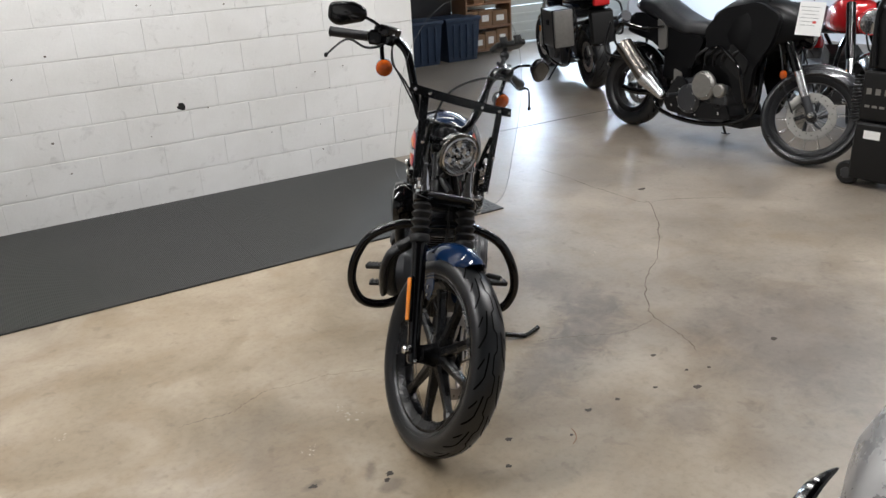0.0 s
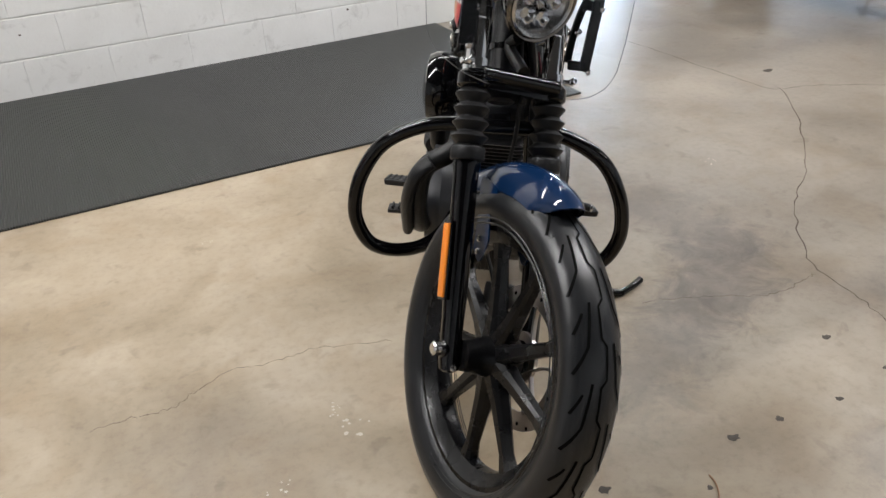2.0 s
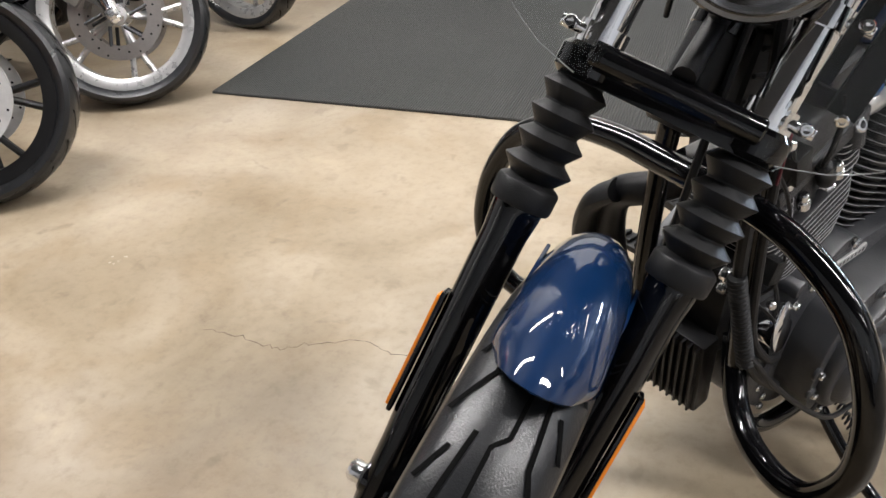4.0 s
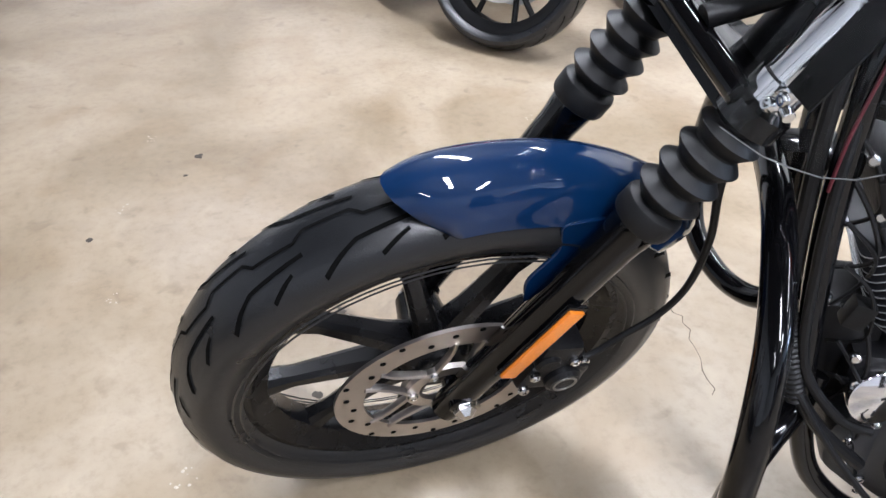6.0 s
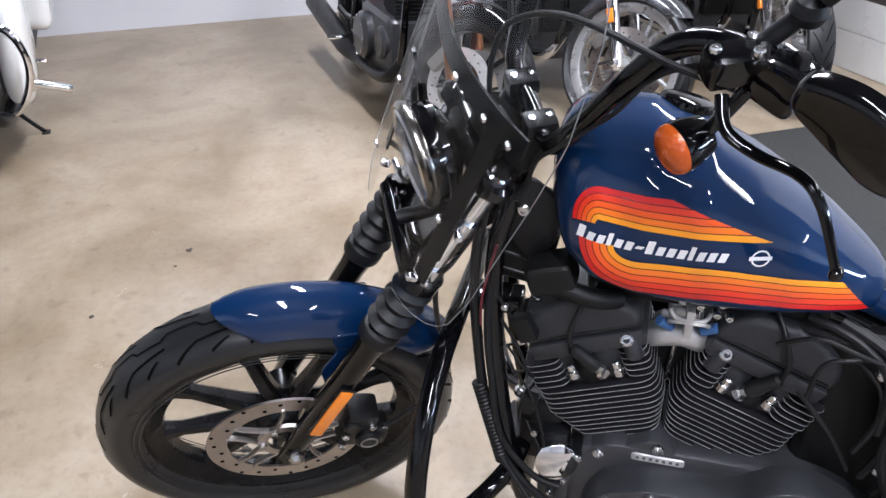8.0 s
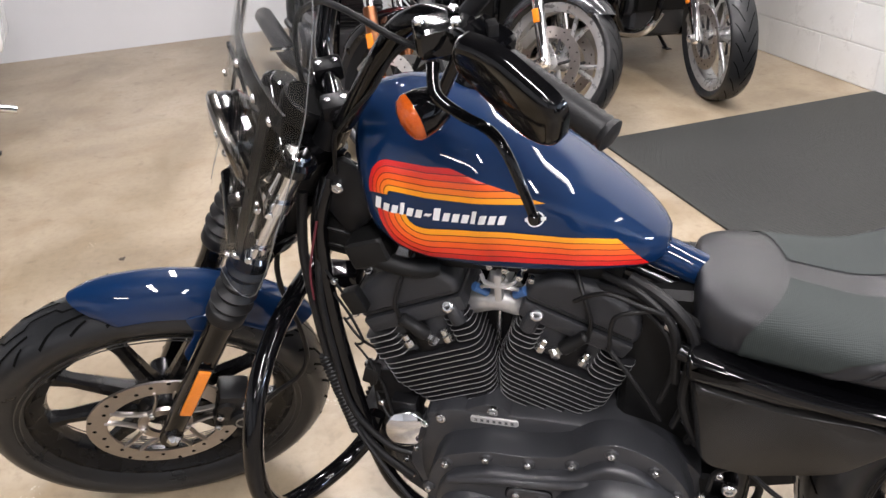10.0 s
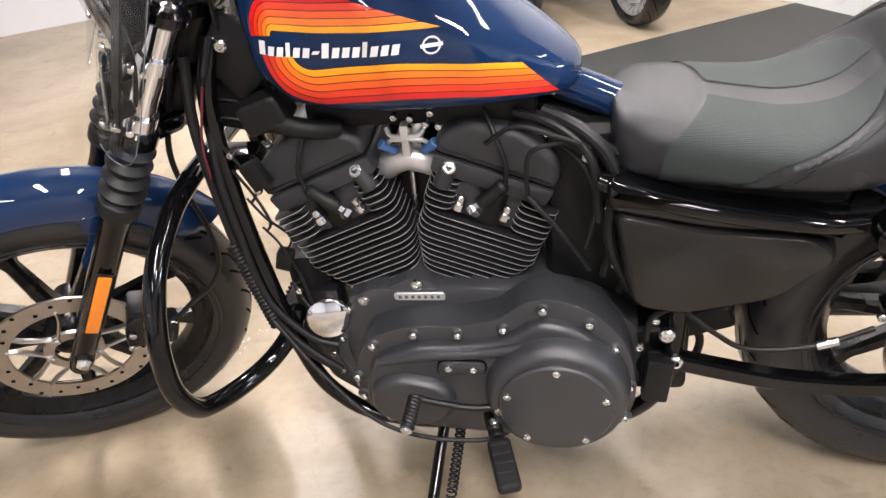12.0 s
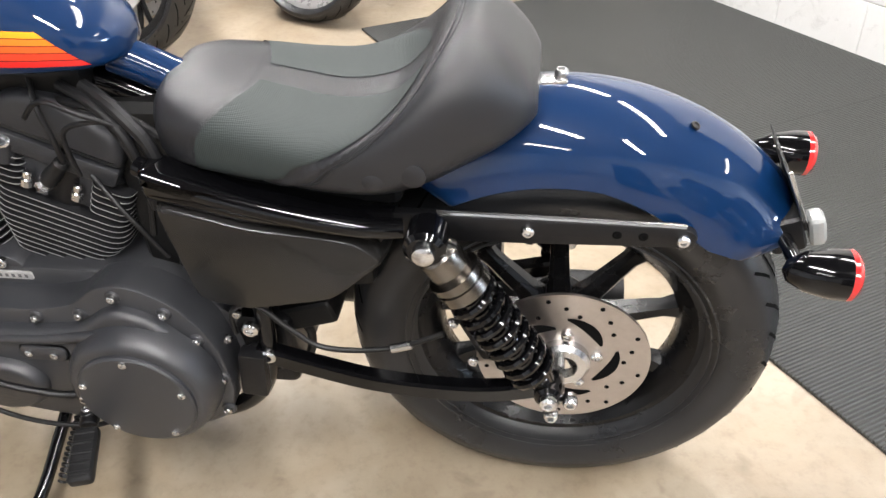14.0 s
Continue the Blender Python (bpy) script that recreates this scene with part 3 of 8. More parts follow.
def crack_line(name, pts, w, mat, z=0.0006):
    """A thin jagged seam lying on the floor."""
    rnd = random.Random(int(abs(pts[0][0]) * 1000))
    line = spline([(x, y, 0) for x, y in pts], 8)
    bm = bmesh.new()
    prev = None
    for i, q in enumerate(line):
        d = (line[min(i + 1, len(line) - 1)] - line[max(i - 1, 0)]).normalized()
        nrm = Vector((-d.y, d.x, 0))
        ww = w * rnd.uniform(0.35, 1.0)
        q = q + nrm * rnd.uniform(-0.007, 0.007)
        a, b = bm.verts.new((q.x + nrm.x * ww, q.y + nrm.y * ww, z)), bm.verts.new((q.x - nrm.x * ww, q.y - nrm.y * ww, z))
        if prev:
            bm.faces.new((prev[0], a, b, prev[1]))
        prev = (a, b)
    return tagged(part(name, bm, mat, smooth=0), "fine dark crack running across the concrete", "floor crack", kind="structure")


M["crack"] = material("crack", (0.07, 0.05, 0.036), 0.8, 0, 0, 20, 0.3)
M["chip_pale"] = material("chip_pale", (0.50, 0.44, 0.36), 0.8, 0, 0, 60, 0.3, 0.6, 400)
M["chip_dark"] = material("chip_dark", (0.055, 0.045, 0.036), 0.8, 0, 0, 60, 0.4, 0.6, 400)
M["saw_cut"] = material("saw_cut", (0.05, 0.045, 0.04), 0.85, 0, 0, 20, 0.3)
crack_line("floor_crack", FLOOR_CRACKS[0], 0.0011, "crack")
crack_line("floor_crack", FLOOR_CRACKS[1], 0.0024, "crack")
crack_line("floor_crack", FLOOR_CRACKS[2], 0.0024, "crack")
crack_line("floor_crack", FLOOR_CRACKS[3], 0.0013, "crack")
plain("floor_joint", 5.3, 0.012, 0.002, (-3.7, -1.76, 0.0002), "saw_cut", "dark saw-cut joint in the concrete floor", "floor joint")


def chip(x, y, r, mat, seed):
    rnd = random.Random(seed)
    bm = bmesh.new()
    n = 11
    if mat == "chip_pale":
        for k in range(9):
            a, d = rnd.uniform(0, 6.28), r * 1.9 * rnd.random() ** 0.6
            cx, cy, cr = x + d * math.cos(a), y + d * math.sin(a), r * rnd.uniform(0.10, 0.34)
            rim = [bm.verts.new((cx + cr * rnd.uniform(0.5, 1.2) * math.cos(i * 1.05), cy + cr * rnd.uniform(0.5, 1.2) * math.sin(i * 1.05), 0.0004)) for i in range(6)]
            tip = bm.verts.new((cx, cy, 0.0004 + cr * 0.25))
            for i in range(6):
                bm.faces.new((rim[i], rim[(i + 1) % 6], tip))
        return tagged(part("floor_chip", bm, mat), "pale crumbled chip in the concrete surface", "floor chip", "chips in the floor", "structure")
    ring = [bm.verts.new((x + r * rnd.uniform(0.45, 1.0) * math.cos(2 * math.pi * i / n) * 1.3, y + r * rnd.uniform(0.4, 1.0) * math.sin(2 * math.pi * i / n), 0.0004)) for i in range(n)]
    top = bm.verts.new((x, y, 0.0016))
    for i in range(n):
        bm.faces.new((ring[i], ring[(i + 1) % n], top))
    return tagged(part("floor_chip", bm, mat), "small chip or paint spot in the concrete", "floor chip", "chips in the floor", "structure")


for i, (x, y, r, mat) in enumerate(CHIPS):
    chip(x, y, r, mat, i)

# ---- the motorcycle -----------------------------------------------------------
# x forward, y to its left, z up from the rear tyre's contact; it leans on its stand, steered to the left
LEAN, HEADING, STEER, RAKE = 5.5, 57.3, radians(30.7), radians(31.4)
bike = thing("motorcycle", "dark blue cruiser motorcycle with orange tank stripes on its side stand", "motorcycle",
             Matrix.Translation((0.8189, 0.4257, 0)) @ pose(0, 0, 0, 0, 0, HEADING) @ pose(0, 0, 0, -LEAN, 0, 0))
AXLE = Vector((1.523, 0, 0.327))
FORK = Vector((-math.sin(RAKE), 0, math.cos(RAKE)))
PIVOT = AXLE - Vector((math.cos(RAKE), 0, math.sin(RAKE))) * 0.0657
S = Matrix.Translation((0.0036, -0.0110, 0.0026)) @ Matrix.Translation(PIVOT) @ Matrix.Rotation(STEER, 4, FORK) @ Matrix.Translation(-PIVOT)


def on_fork(s, y=0.0, fwd=0.0):
    """A point s metres up the fork from the axle; fwd is square to the legs, ahead."""
    return AXLE + FORK * s + Vector((math.cos(RAKE), 0, math.sin(RAKE))) * fwd + Y * y


TYRE = [(0.242, -0.034), (0.262, -0.045), (0.285, -0.051), (0.305, -0.047), (0.320, -0.034), (0.3275, -0.017), (0.330, 0), (0.3275, 0.017), (0.320, 0.034), (0.305, 0.047), (0.285, 0.051), (0.262, 0.045), (0.242, 0.034), (0.236, 0.028), (0.236, -0.028)]


def tyre_profile(radius, width, rim):
    """The standard tyre outline stretched to another size."""
    return [(rim + (r - 0.236) / 0.094 * (radius - rim), h / 0.051 * width / 2) for r, h in TYRE]


def tread_point(c, radius, width, a, w, rim):
    """A point on the tread: angle a round the wheel, w from -1 to 1 across it."""
    h = min(1.0, abs(w)) * 0.051
    r = 0.285
    for (r0, h0), (r1, h1) in zip(TYRE[6:11], TYRE[7:11]):
        if h0 <= h <= h1:
            r = r0 + (r1 - r0) * (h - h0) / (h1 - h0)
            break
    r = rim + (r - 0.236) / 0.094 * (radius - rim) + 0.0011
    return Vector((c[0] + r * math.cos(a), c[1] + w * (width * 0.5 + 0.0008), c[2] + r * math.sin(a)))


def groove(bm, c, radius, width, line, thick, rim):
    """A dark strip laid over the tread in place of a shaded groove, through (angle, across) points."""
    pts = []
    for (a0, w0), (a1, w1) in zip(line, line[1:]):
        for k in range(4):
            t = k / 4
            pts.append((a0 + (a1 - a0) * t, w0 + (w1 - w0) * t))
    pts.append(line[-1])
    prev = None
    for i, (a, w) in enumerate(pts):
        a0, w0 = pts[max(i - 1, 0)]
        a1, w1 = pts[min(i + 1, len(pts) - 1)]
        da, dw = (a1 - a0) * radius, (w1 - w0) * width / 2
        ll = math.hypot(da, dw) or 1
        na, nw = -dw / ll * thick / radius, da / ll * thick / (width / 2)
        p, q = bm.verts.new(tread_point(c, radius, width, a + na, w + nw, rim)), bm.verts.new(tread_point(c, radius, width, a - na, w - nw, rim))
        if prev:
            bm.faces.new((prev[0], p, q, prev[1]))
        prev = (p, q)


def cast_wheel(parent, c, radius, width, rim, spokes, m, phase=0.0, rim_w=0.07, hub_r=0.04, hub_w=0.09, cone=False):
    """Tyre, rim, hub and spokes of a cast wheel; returns the wheel part."""
    c = Vector(c)
    tyre = part("tyre", ring_lathe(bmesh.new(), tyre_profile(radius, width, rim), c, Y, 108), "tyre", parent, "black road tyre with zigzag tread", m=m)
    bm = bmesh.new()
    n = 16
    for i in range(n):
        a = 2 * math.pi * i / n
        st = 2 * math.pi / n
        groove(bm, c, radius, width, [(a, -0.09), (a + st * 0.40, -0.09), (a + st * 0.50, 0.09), (a + st * 0.90, 0.09), (a + st, -0.09)], 0.0020, rim)
        for sg, of in ((1, 0.05), (-1, 0.55)):
            b = a + st * of
            groove(bm, c, radius, width, [(b, sg * 0.86), (b + st * 0.34, sg * 0.50), (b + st * 0.90, sg * 0.36)], 0.0023, rim)
            groove(bm, c, radius, width, [(b + st * 0.50, sg * 0.84), (b + st * 0.76, sg * 0.60)], 0.0020, rim)
    tagged(part("tread_groove", bm, "dark_inlay", tyre, smooth=0), kind="stuff")
    for sy in (-1, 1):
        for rr in (rim + 0.006, rim + 0.016):
            y = sy * width * (0.46 + 0.06 * (rr - rim) / 0.05) * 0.98
            part("sidewall_ridge", ring_lathe(bmesh.new(), [(rr, y), (rr + 0.0018, y + sy * 0.0012), (rr + 0.0036, y)], c, Y, 64), "tyre", tyre)
    rw = rim_w / 2
    prof = [(rim + 0.004, -rw), (rim + 0.004, -rw + 0.006), (rim - 0.008, -rw + 0.012), (rim - 0.020, -rw * 0.35), (rim - 0.020, rw * 0.35), (rim - 0.008, rw - 0.012), (rim + 0.004, rw - 0.006), (rim + 0.004, rw), (rim - 0.006, rw), (rim - 0.014, rw - 0.008), (rim - 0.030, rw * 0.45), (rim - 0.034, 0), (rim - 0.030, -rw * 0.45), (rim - 0.014, -rw + 0.008), (rim - 0.006, -rw)]
    part("rim", ring_lathe(bmesh.new(), prof, c, Y, 72), "wheel_black", parent, m=m)
    mat = "wheel_black"
    hub_prof = [(0.022, -0.080), (0.030, -0.077), (0.033, -0.055), (0.041, -0.024), (0.060, 0.002), (0.056, 0.018), (0.042, 0.040), (0.030, 0.046)] if cone else [(hub_r * 0.6, -hub_w / 2), (hub_r * 0.8, -hub_w / 2 + 0.004), (hub_r, -hub_w / 2 + 0.02), (hub_r * 0.82, -0.012), (hub_r * 0.82, 0.012), (hub_r, hub_w / 2 - 0.02), (hub_r * 0.8, hub_w / 2 - 0.004), (hub_r * 0.6, hub_w / 2)]
    part("hub", lathe(bmesh.new(), hub_prof, c, Y, 36), mat, parent, m=m)
    sp = None
    for i in range(spokes):
        a = 2 * math.pi * i / spokes - radians(phase)
        turn = Matrix.Translation(c) @ Matrix.Rotation(a, 4, "Y")
        if sp is None:
            bm = bmesh.new()
            rings = []
            for t, hw, th in ((0.0, 0.022, 0.026), (0.3, 0.0155, 0.018), (0.8, 0.0125, 0.013), (1.0, 0.020, 0.017)):
                r = hub_r * 0.75 + t * (rim - 0.024 - hub_r * 0.75)
                rings.append([(r, x * th, z * hw) for x, z in ((-1, -0.55), (-0.55, -1), (0.55, -1), (1, -0.55), (1, 0.55), (0.55, 1), (-0.55, 1), (-1, 0.55))])
            skin(bm, rings)
            sp = part("spoke", bm, mat, parent, m=(m or Matrix()) @ turn)
        else:
            again(sp, (m or Matrix()) @ turn)
    return tyre


def slotted_disc(parent, c, r_out, y):
    """A one-piece rear disc with drill holes and curved slots."""
    c = Vector(c)
    d = part("brake_disc", ring_lathe(bmesh.new(), [(0.034, -0.0025), (r_out, -0.0025), (r_out, 0.0025), (0.034, 0.0025)], c + Y * y, Y, 64), "disc_steel", parent, "drilled and slotted steel brake disc")
    # holes and slots are near-black inlays that stand in for their shade
    bm = bmesh.new()
    for i in range(28):
        a = 2 * math.pi * i / 28
        rr = r_out - (0.012, 0.026, 0.038)[i % 3]
        lathe(bm, [(0.0036, 0), (0.0036, 0.0064)], c + Vector((rr * math.cos(a), y - 0.0032, rr * math.sin(a))), Y, 8)
    tagged(part("drill_holes", bm, "dark_inlay", d), kind="stuff")
    for i in range(5):
        a0 = radians(72 * i + 20)
        out, inn = [], []
        for k in range(11):
            t = k / 10
            a, r = a0 + radians(58) * t, 0.080 - 0.018 * t
            w = 0.0085 * math.sin(math.pi * (0.08 + 0.84 * t))
            out.append(((r + w) * math.cos(a), (r + w) * math.sin(a)))
            inn.append(((r - w) * math.cos(a), (r - w) * math.sin(a)))
        part("disc_slot", slab(bmesh.new(), [(c.x + px, c.z + pz) for px, pz in out + inn[::-1]], side(y + 0.0021), 0.0009), "dark_inlay", d, smooth=0)
    part("disc_carrier", ring_lathe(bmesh.new(), [(0.022, 0), (0.040, 0), (0.040, 0.012), (0.034, 0.018), (0.022, 0.018)], c + Y * (y + 0.0025), Y, 32), "dull_chrome", d)
    bolts("disc_bolt", [c + Vector((0.050 * math.cos(2 * math.pi * i / 5 + 0.4), y + 0.0025, 0.050 * math.sin(2 * math.pi * i / 5 + 0.4))) for i in range(5)], Y, d, 0.0085, 0.008)
    return d


def brake_disc(parent, c, r_out, r_in, y, m, holes=26):
    c = Vector(c)
    d = part("brake_disc", ring_lathe(bmesh.new(), [(r_in, -0.0025), (r_out, -0.0025), (r_out, 0.0025), (r_in, 0.0025)], c + Y * y, Y, 64), "disc_steel", parent, "drilled steel brake disc", m=m)
    # drill holes painted as near-black caps proud of the disc
    bm = bmesh.new()
    for i in range(holes):
        a = 2 * math.pi * i / holes
        rr = (r_in + (r_out - r_in) * (0.35, 0.62, 0.85)[i % 3])
        p = c + Vector((rr * math.cos(a), y - 0.0032, rr * math.sin(a)))
        lathe(bm, [(0.0042, 0), (0.0042, 0.0064)], p, Y, 8)
    tagged(part("drill_holes", bm, "dark_inlay", d), kind="stuff")
    arm = None
    for i in range(5):
        turn = Matrix.Translation(c) @ Matrix.Rotation(2 * math.pi * i / 5, 4, "Y")
        if arm is None:
            bm = bmesh.new()
            for da in (-0.22, 0.22):
                p0, p1 = Vector((0.042, y, 0)), Vector(((r_in + 0.006) * math.cos(da * 2.1), y, (r_in + 0.006) * math.sin(da * 2.1)))
                tube(bm, [p0, (p0 + p1) / 2 + Vector((0.012 * math.cos(da * 5), 0, 0.012 * math.sin(da * 5))), p1], 0.0062, 8, 4, flat=0.55)
            arm = part("carrier_arm", bm, "disc_steel", d, m=turn)
        else:
            again(arm, turn)
    part("disc_carrier", ring_lathe(bmesh.new(), [(0.034, -0.004), (0.052, -0.004), (0.052, 0.004), (0.034, 0.004)], c + Y * y, Y, 32), "disc_steel", d)
    bolts("disc_bolt", [c + Vector((0.043 * math.cos(2 * math.pi * i / 5), y + 0.004, 0.043 * math.sin(2 * math.pi * i / 5))) for i in range(5)], Y, d, 0.007, 0.006)
    return d


# front wheel
HUB = AXLE + Vector((0.0165, 0.007, -0.003))
cast_wheel(bike, HUB, 0.3365, 0.114, 0.252, 9, S, 4, cone=True)
brake_disc(bike, HUB, 0.146, 0.108, 0.062, S)
part("axle", rod(bmesh.new(), AXLE - Y * 0.105, AXLE + Y * 0.118, 0.0105, seg=16), "bolt_steel", bike, m=S)
part("axle_nut", lathe(bmesh.new(), [(0.014, 0), (0.015, 0.003), (0.015, 0.012), (0.011, 0.016), (0.007, 0.02)], AXLE + Y * 0.104, Y, 6), "bolt_steel", bike, m=S, smooth=20)
part("axle_nut", lathe(bmesh.new(), [(0.012, 0), (0.0135, 0.003), (0.0135, 0.02), (0.009, 0.024)], AXLE - Y * 0.104, -Y, 12), "bolt_steel", bike, m=S)

# fork legs, gaiters, tubes
LEG = 0.088
for sy in (-1, 1):
    y = sy * LEG
    bm = bmesh.new()
    lathe(bm, [(0.012, -0.045), (0.019, -0.04), (0.0215, -0.02), (0.022, 0.06), (0.0238, 0.1), (0.0245, 0.33), (0.027, 0.355), (0.0275, 0.372), (0.024, 0.378)], on_fork(0, y), FORK, 24)
    rod(bm, on_fork(0, y - 0.022), on_fork(0, y + 0.022), 0.019, seg=16)
    part("fork_slider", bm, "gloss_black", bike, m=S)
    prof = [(0.022, 0.362), (0.0325, 0.364), (0.034, 0.368), (0.034, 0.386), (0.0325, 0.389)]
    for k in range(4):
        s0 = 0.393 + k * 0.0275
        prof += [(0.0245, s0 + 0.001), (0.0365 - 0.0008 * k, s0 + 0.0150), (0.0368 - 0.0008 * k, s0 + 0.0165), (0.0245, s0 + 0.026)]
    prof += [(0.028, 0.506), (0.022, 0.510)]
    part("fork_gaiter", lathe(bmesh.new(), prof, on_fork(0, y), FORK, 32), "rubber", bike, "ribbed black rubber fork gaiter", smooth=28, m=S)
    part("fork_tube", rod(bmesh.new(), on_fork(0.49, y), on_fork(0.745, y), 0.0205, seg=20), "chrome", bike, "chrome fork tube", m=S)
    # orange reflector in its holder
    rm = Matrix.Translation(on_fork(0.169, y + sy * 0.0275, 0.002)) @ Matrix.Rotation(-RAKE, 4, "Y")
    holder = part("reflector_holder", box(bmesh.new(), 0.028, 0.006, 0.152, rm, 0.002), "gloss_black", bike, m=S)
    part("reflector", box(bmesh.new(), 0.0225, 0.007, 0.142, rm @ Matrix.Translation((0, sy * 0.0035, 0)), 0.0025), "amber_reflector", holder, "orange reflector")
    # windscreen clamps round the tubes
    for s0 in (0.548, 0.648):
        bm = ring_lathe(bmesh.new(), [(0.0208, -0.011), (0.0255, -0.011), (0.0255, 0.011), (0.0208, 0.011)], on_fork(s0, y), FORK, 24)
        rod(bm, on_fork(s0, y + sy * 0.018, 0.014), on_fork(s0, y + sy * 0.042, 0.018), 0.006, seg=12)
        bolt(bm, on_fork(s0, y + sy * 0.03, 0.03), Vector((math.cos(RAKE), 0, math.sin(RAKE))), 0.007, 0.012)
        part("windscreen_clamp", bm, "chrome", bike, "chrome fork clamp of the windscreen", m=S)
bolts("pinch_bolt", [on_fork(-0.035, -LEG, 0.016)], Vector((math.cos(RAKE), 0, math.sin(RAKE))), bike, 0.007, 0.006, m=S)

# triple clamps, steering stem
for s0, th, mat in ((0.520, 0.034, "gloss_black"), (0.725, 0.026, "gloss_black")):
    bm = bmesh.new()
    for y in (-LEG, LEG):
        rod(bm, on_fork(s0 - th / 2, y), on_fork(s0 + th / 2, y), 0.033, seg=24, bev=0.006)
    u = Vector((math.cos(RAKE), 0, math.sin(RAKE)))
    mm = Matrix((( u.x, 0, FORK.x, 0), (u.y, 1, FORK.y, 0), (u.z, 0, FORK.z, 0), (0, 0, 0, 1)))
    mm = Matrix.Translation(on_fork(s0 - th / 2, 0)) @ mm
    slab(bm, rounded([(0.024, -0.09), (0.024, 0.09), (-0.02, 0.09), (-0.085, 0.035), (-0.085, -0.035), (-0.02, -0.09)], 0.02), mm, th, 0.005)
    part("triple_clamp", bm, mat, bike, m=S)
rod_bm = rod(bmesh.new(), on_fork(0.53, -LEG, 0.028), on_fork(0.53, LEG, 0.028), 0.014, seg=16)
part("clamp_bar", rod_bm, "gloss_black", bike, m=S)
for s0, mat in ((0.60, "gloss_black"),):
    bm = rod(bmesh.new(), on_fork(0.50, 0, -0.064), on_fork(0.76, 0, -0.064), 0.03, seg=20)
    part("steering_head", bm, "satin_black", bike)
part("stem_nut", lathe(bmesh.new(), [(0.022, 0), (0.022, 0.01), (0.016, 0.016), (0.001, 0.018)], on_fork(0.74, 0, -0.064), FORK, 12), "chrome", bike, m=S)

# front fender
def fender_skin(c, a0, a1, r_top, half, lip, thick, flare=0.0, n=26, cross=13, lip_fn=None):
    """A curved mudguard round the point c from angle a0 to a1, in degrees back over the top from the front."""
    bm = bmesh.new()
    outer, inner = [], []
    for i in range(n + 1):
        t = i / n
        k = math.sqrt(1 - (1 - min(1.0, (t * n + 0.12) / 4.0, ((1 - t) * n + 0.12) / 4.0)) ** 2)
        hw = half * (0.72 + 0.28 * k)
        lp = (lip_fn(t) if lip_fn else lip)
        ro, ri = [], []
        for j in range(cross):
            w = -1 + 2 * j / (cross - 1)
            ang = w * 1.45
            a = radians(a0 + (a1 - a0) * t + 9.0 * w * w * max(0.0, 1 - t * 6) - 5.0 * w * w * max(0.0, 1 - (1 - t) * 6))
            y = hw * math.sin(ang) / math.sin(1.45)
            dr = -lp * (1 - math.cos(ang)) / (1 - math.cos(1.45))
            dirv = Vector((math.cos(a), 0, math.sin(a)))
            dr -= 0.006 * (1 - k)
            ro.append(c + dirv * (r_top + dr) + Y * y)
            ri.append(c + dirv * (r_top + dr - thick) + Y * (y * 0.97))
        outer.append(ro)
        inner.append(ri)
    rings = [o + i[::-1] for o, i in zip(outer, inner)]
    skin(bm, rings)
    return bm


ff = part("front_fender", fender_skin(AXLE + Y * 0.010, 80.5, 152, 0.3735, 0.052, 0.060, 0.003), "blue_paint", bike, "glossy dark blue front fender", m=S)
for sy in (-1, 1):
    bm = bmesh.new()
    slab(bm, rounded([(1.408, 0.622), (1.330, 0.612), (1.366, 0.548), (1.402, 0.480), (1.438, 0.470), (1.440, 0.525), (1.402, 0.575)], 0.014), side(sy * 0.0515 + 0.008), 0.004, 0.001, 1)
    br = part("fender_bracket", bm, "blue_paint", ff)
    bolts("bracket_bolt", [(1.420, sy * 0.0535 + 0.010, 0.488), (1.410, sy * 0.0535 + 0.010, 0.512)], Y * sy, br, 0.006, 0.006)

# front caliper on the left slider, with its hose
bm = bmesh.new()
box(bm, 0.062, 0.058, 0.105, Matrix.Translation((1.402, 0.070, 0.345)) @ Matrix.Rotation(radians(-22), 4, "Y"), 0.012)
box(bm, 0.045, 0.05, 0.055, Matrix.Translation((1.372, 0.078, 0.315)) @ Matrix.Rotation(radians(-22), 4, "Y"), 0.012)
rod(bm, (1.385, 0.085, 0.322), (1.385, 0.112, 0.322), 0.026, seg=20, bev=0.005)
rod(bm, (1.408, 0.085, 0.368), (1.408, 0.104, 0.368), 0.018, seg=16, bev=0.004)
cal = part("brake_caliper", bm, "satin_black", bike, "black front brake caliper", m=S)
part("caliper_ring", ring_lathe(bmesh.new(), [(0.014, 0), (0.017, 0), (0.017, 0.002), (0.014, 0.002)], (1.385, 0.1118, 0.322), Y, 20), "grey_alu", cal)
bolts("caliper_bolt", [(1.425, 0.099, 0.345), (1.438, 0.099, 0.312), (1.372, 0.099, 0.362), (1.352, 0.09, 0.335)], Y, cal, 0.0075, 0.008)
part("brake_hose", tube(bmesh.new(), [(1.352, 0.09, 0.338), (1.338, 0.09, 0.343), (1.303, 0.088, 0.368), (1.256, 0.085, 0.396), (1.228, 0.083, 0.451), (1.222, 0.078, 0.541), (1.230, 0.068, 0.623), (1.225, 0.055, 0.700), (1.19, 0.04, 0.79), (1.16, 0.03, 0.86)], 0.0048, 8), "rubber", bike, m=S)

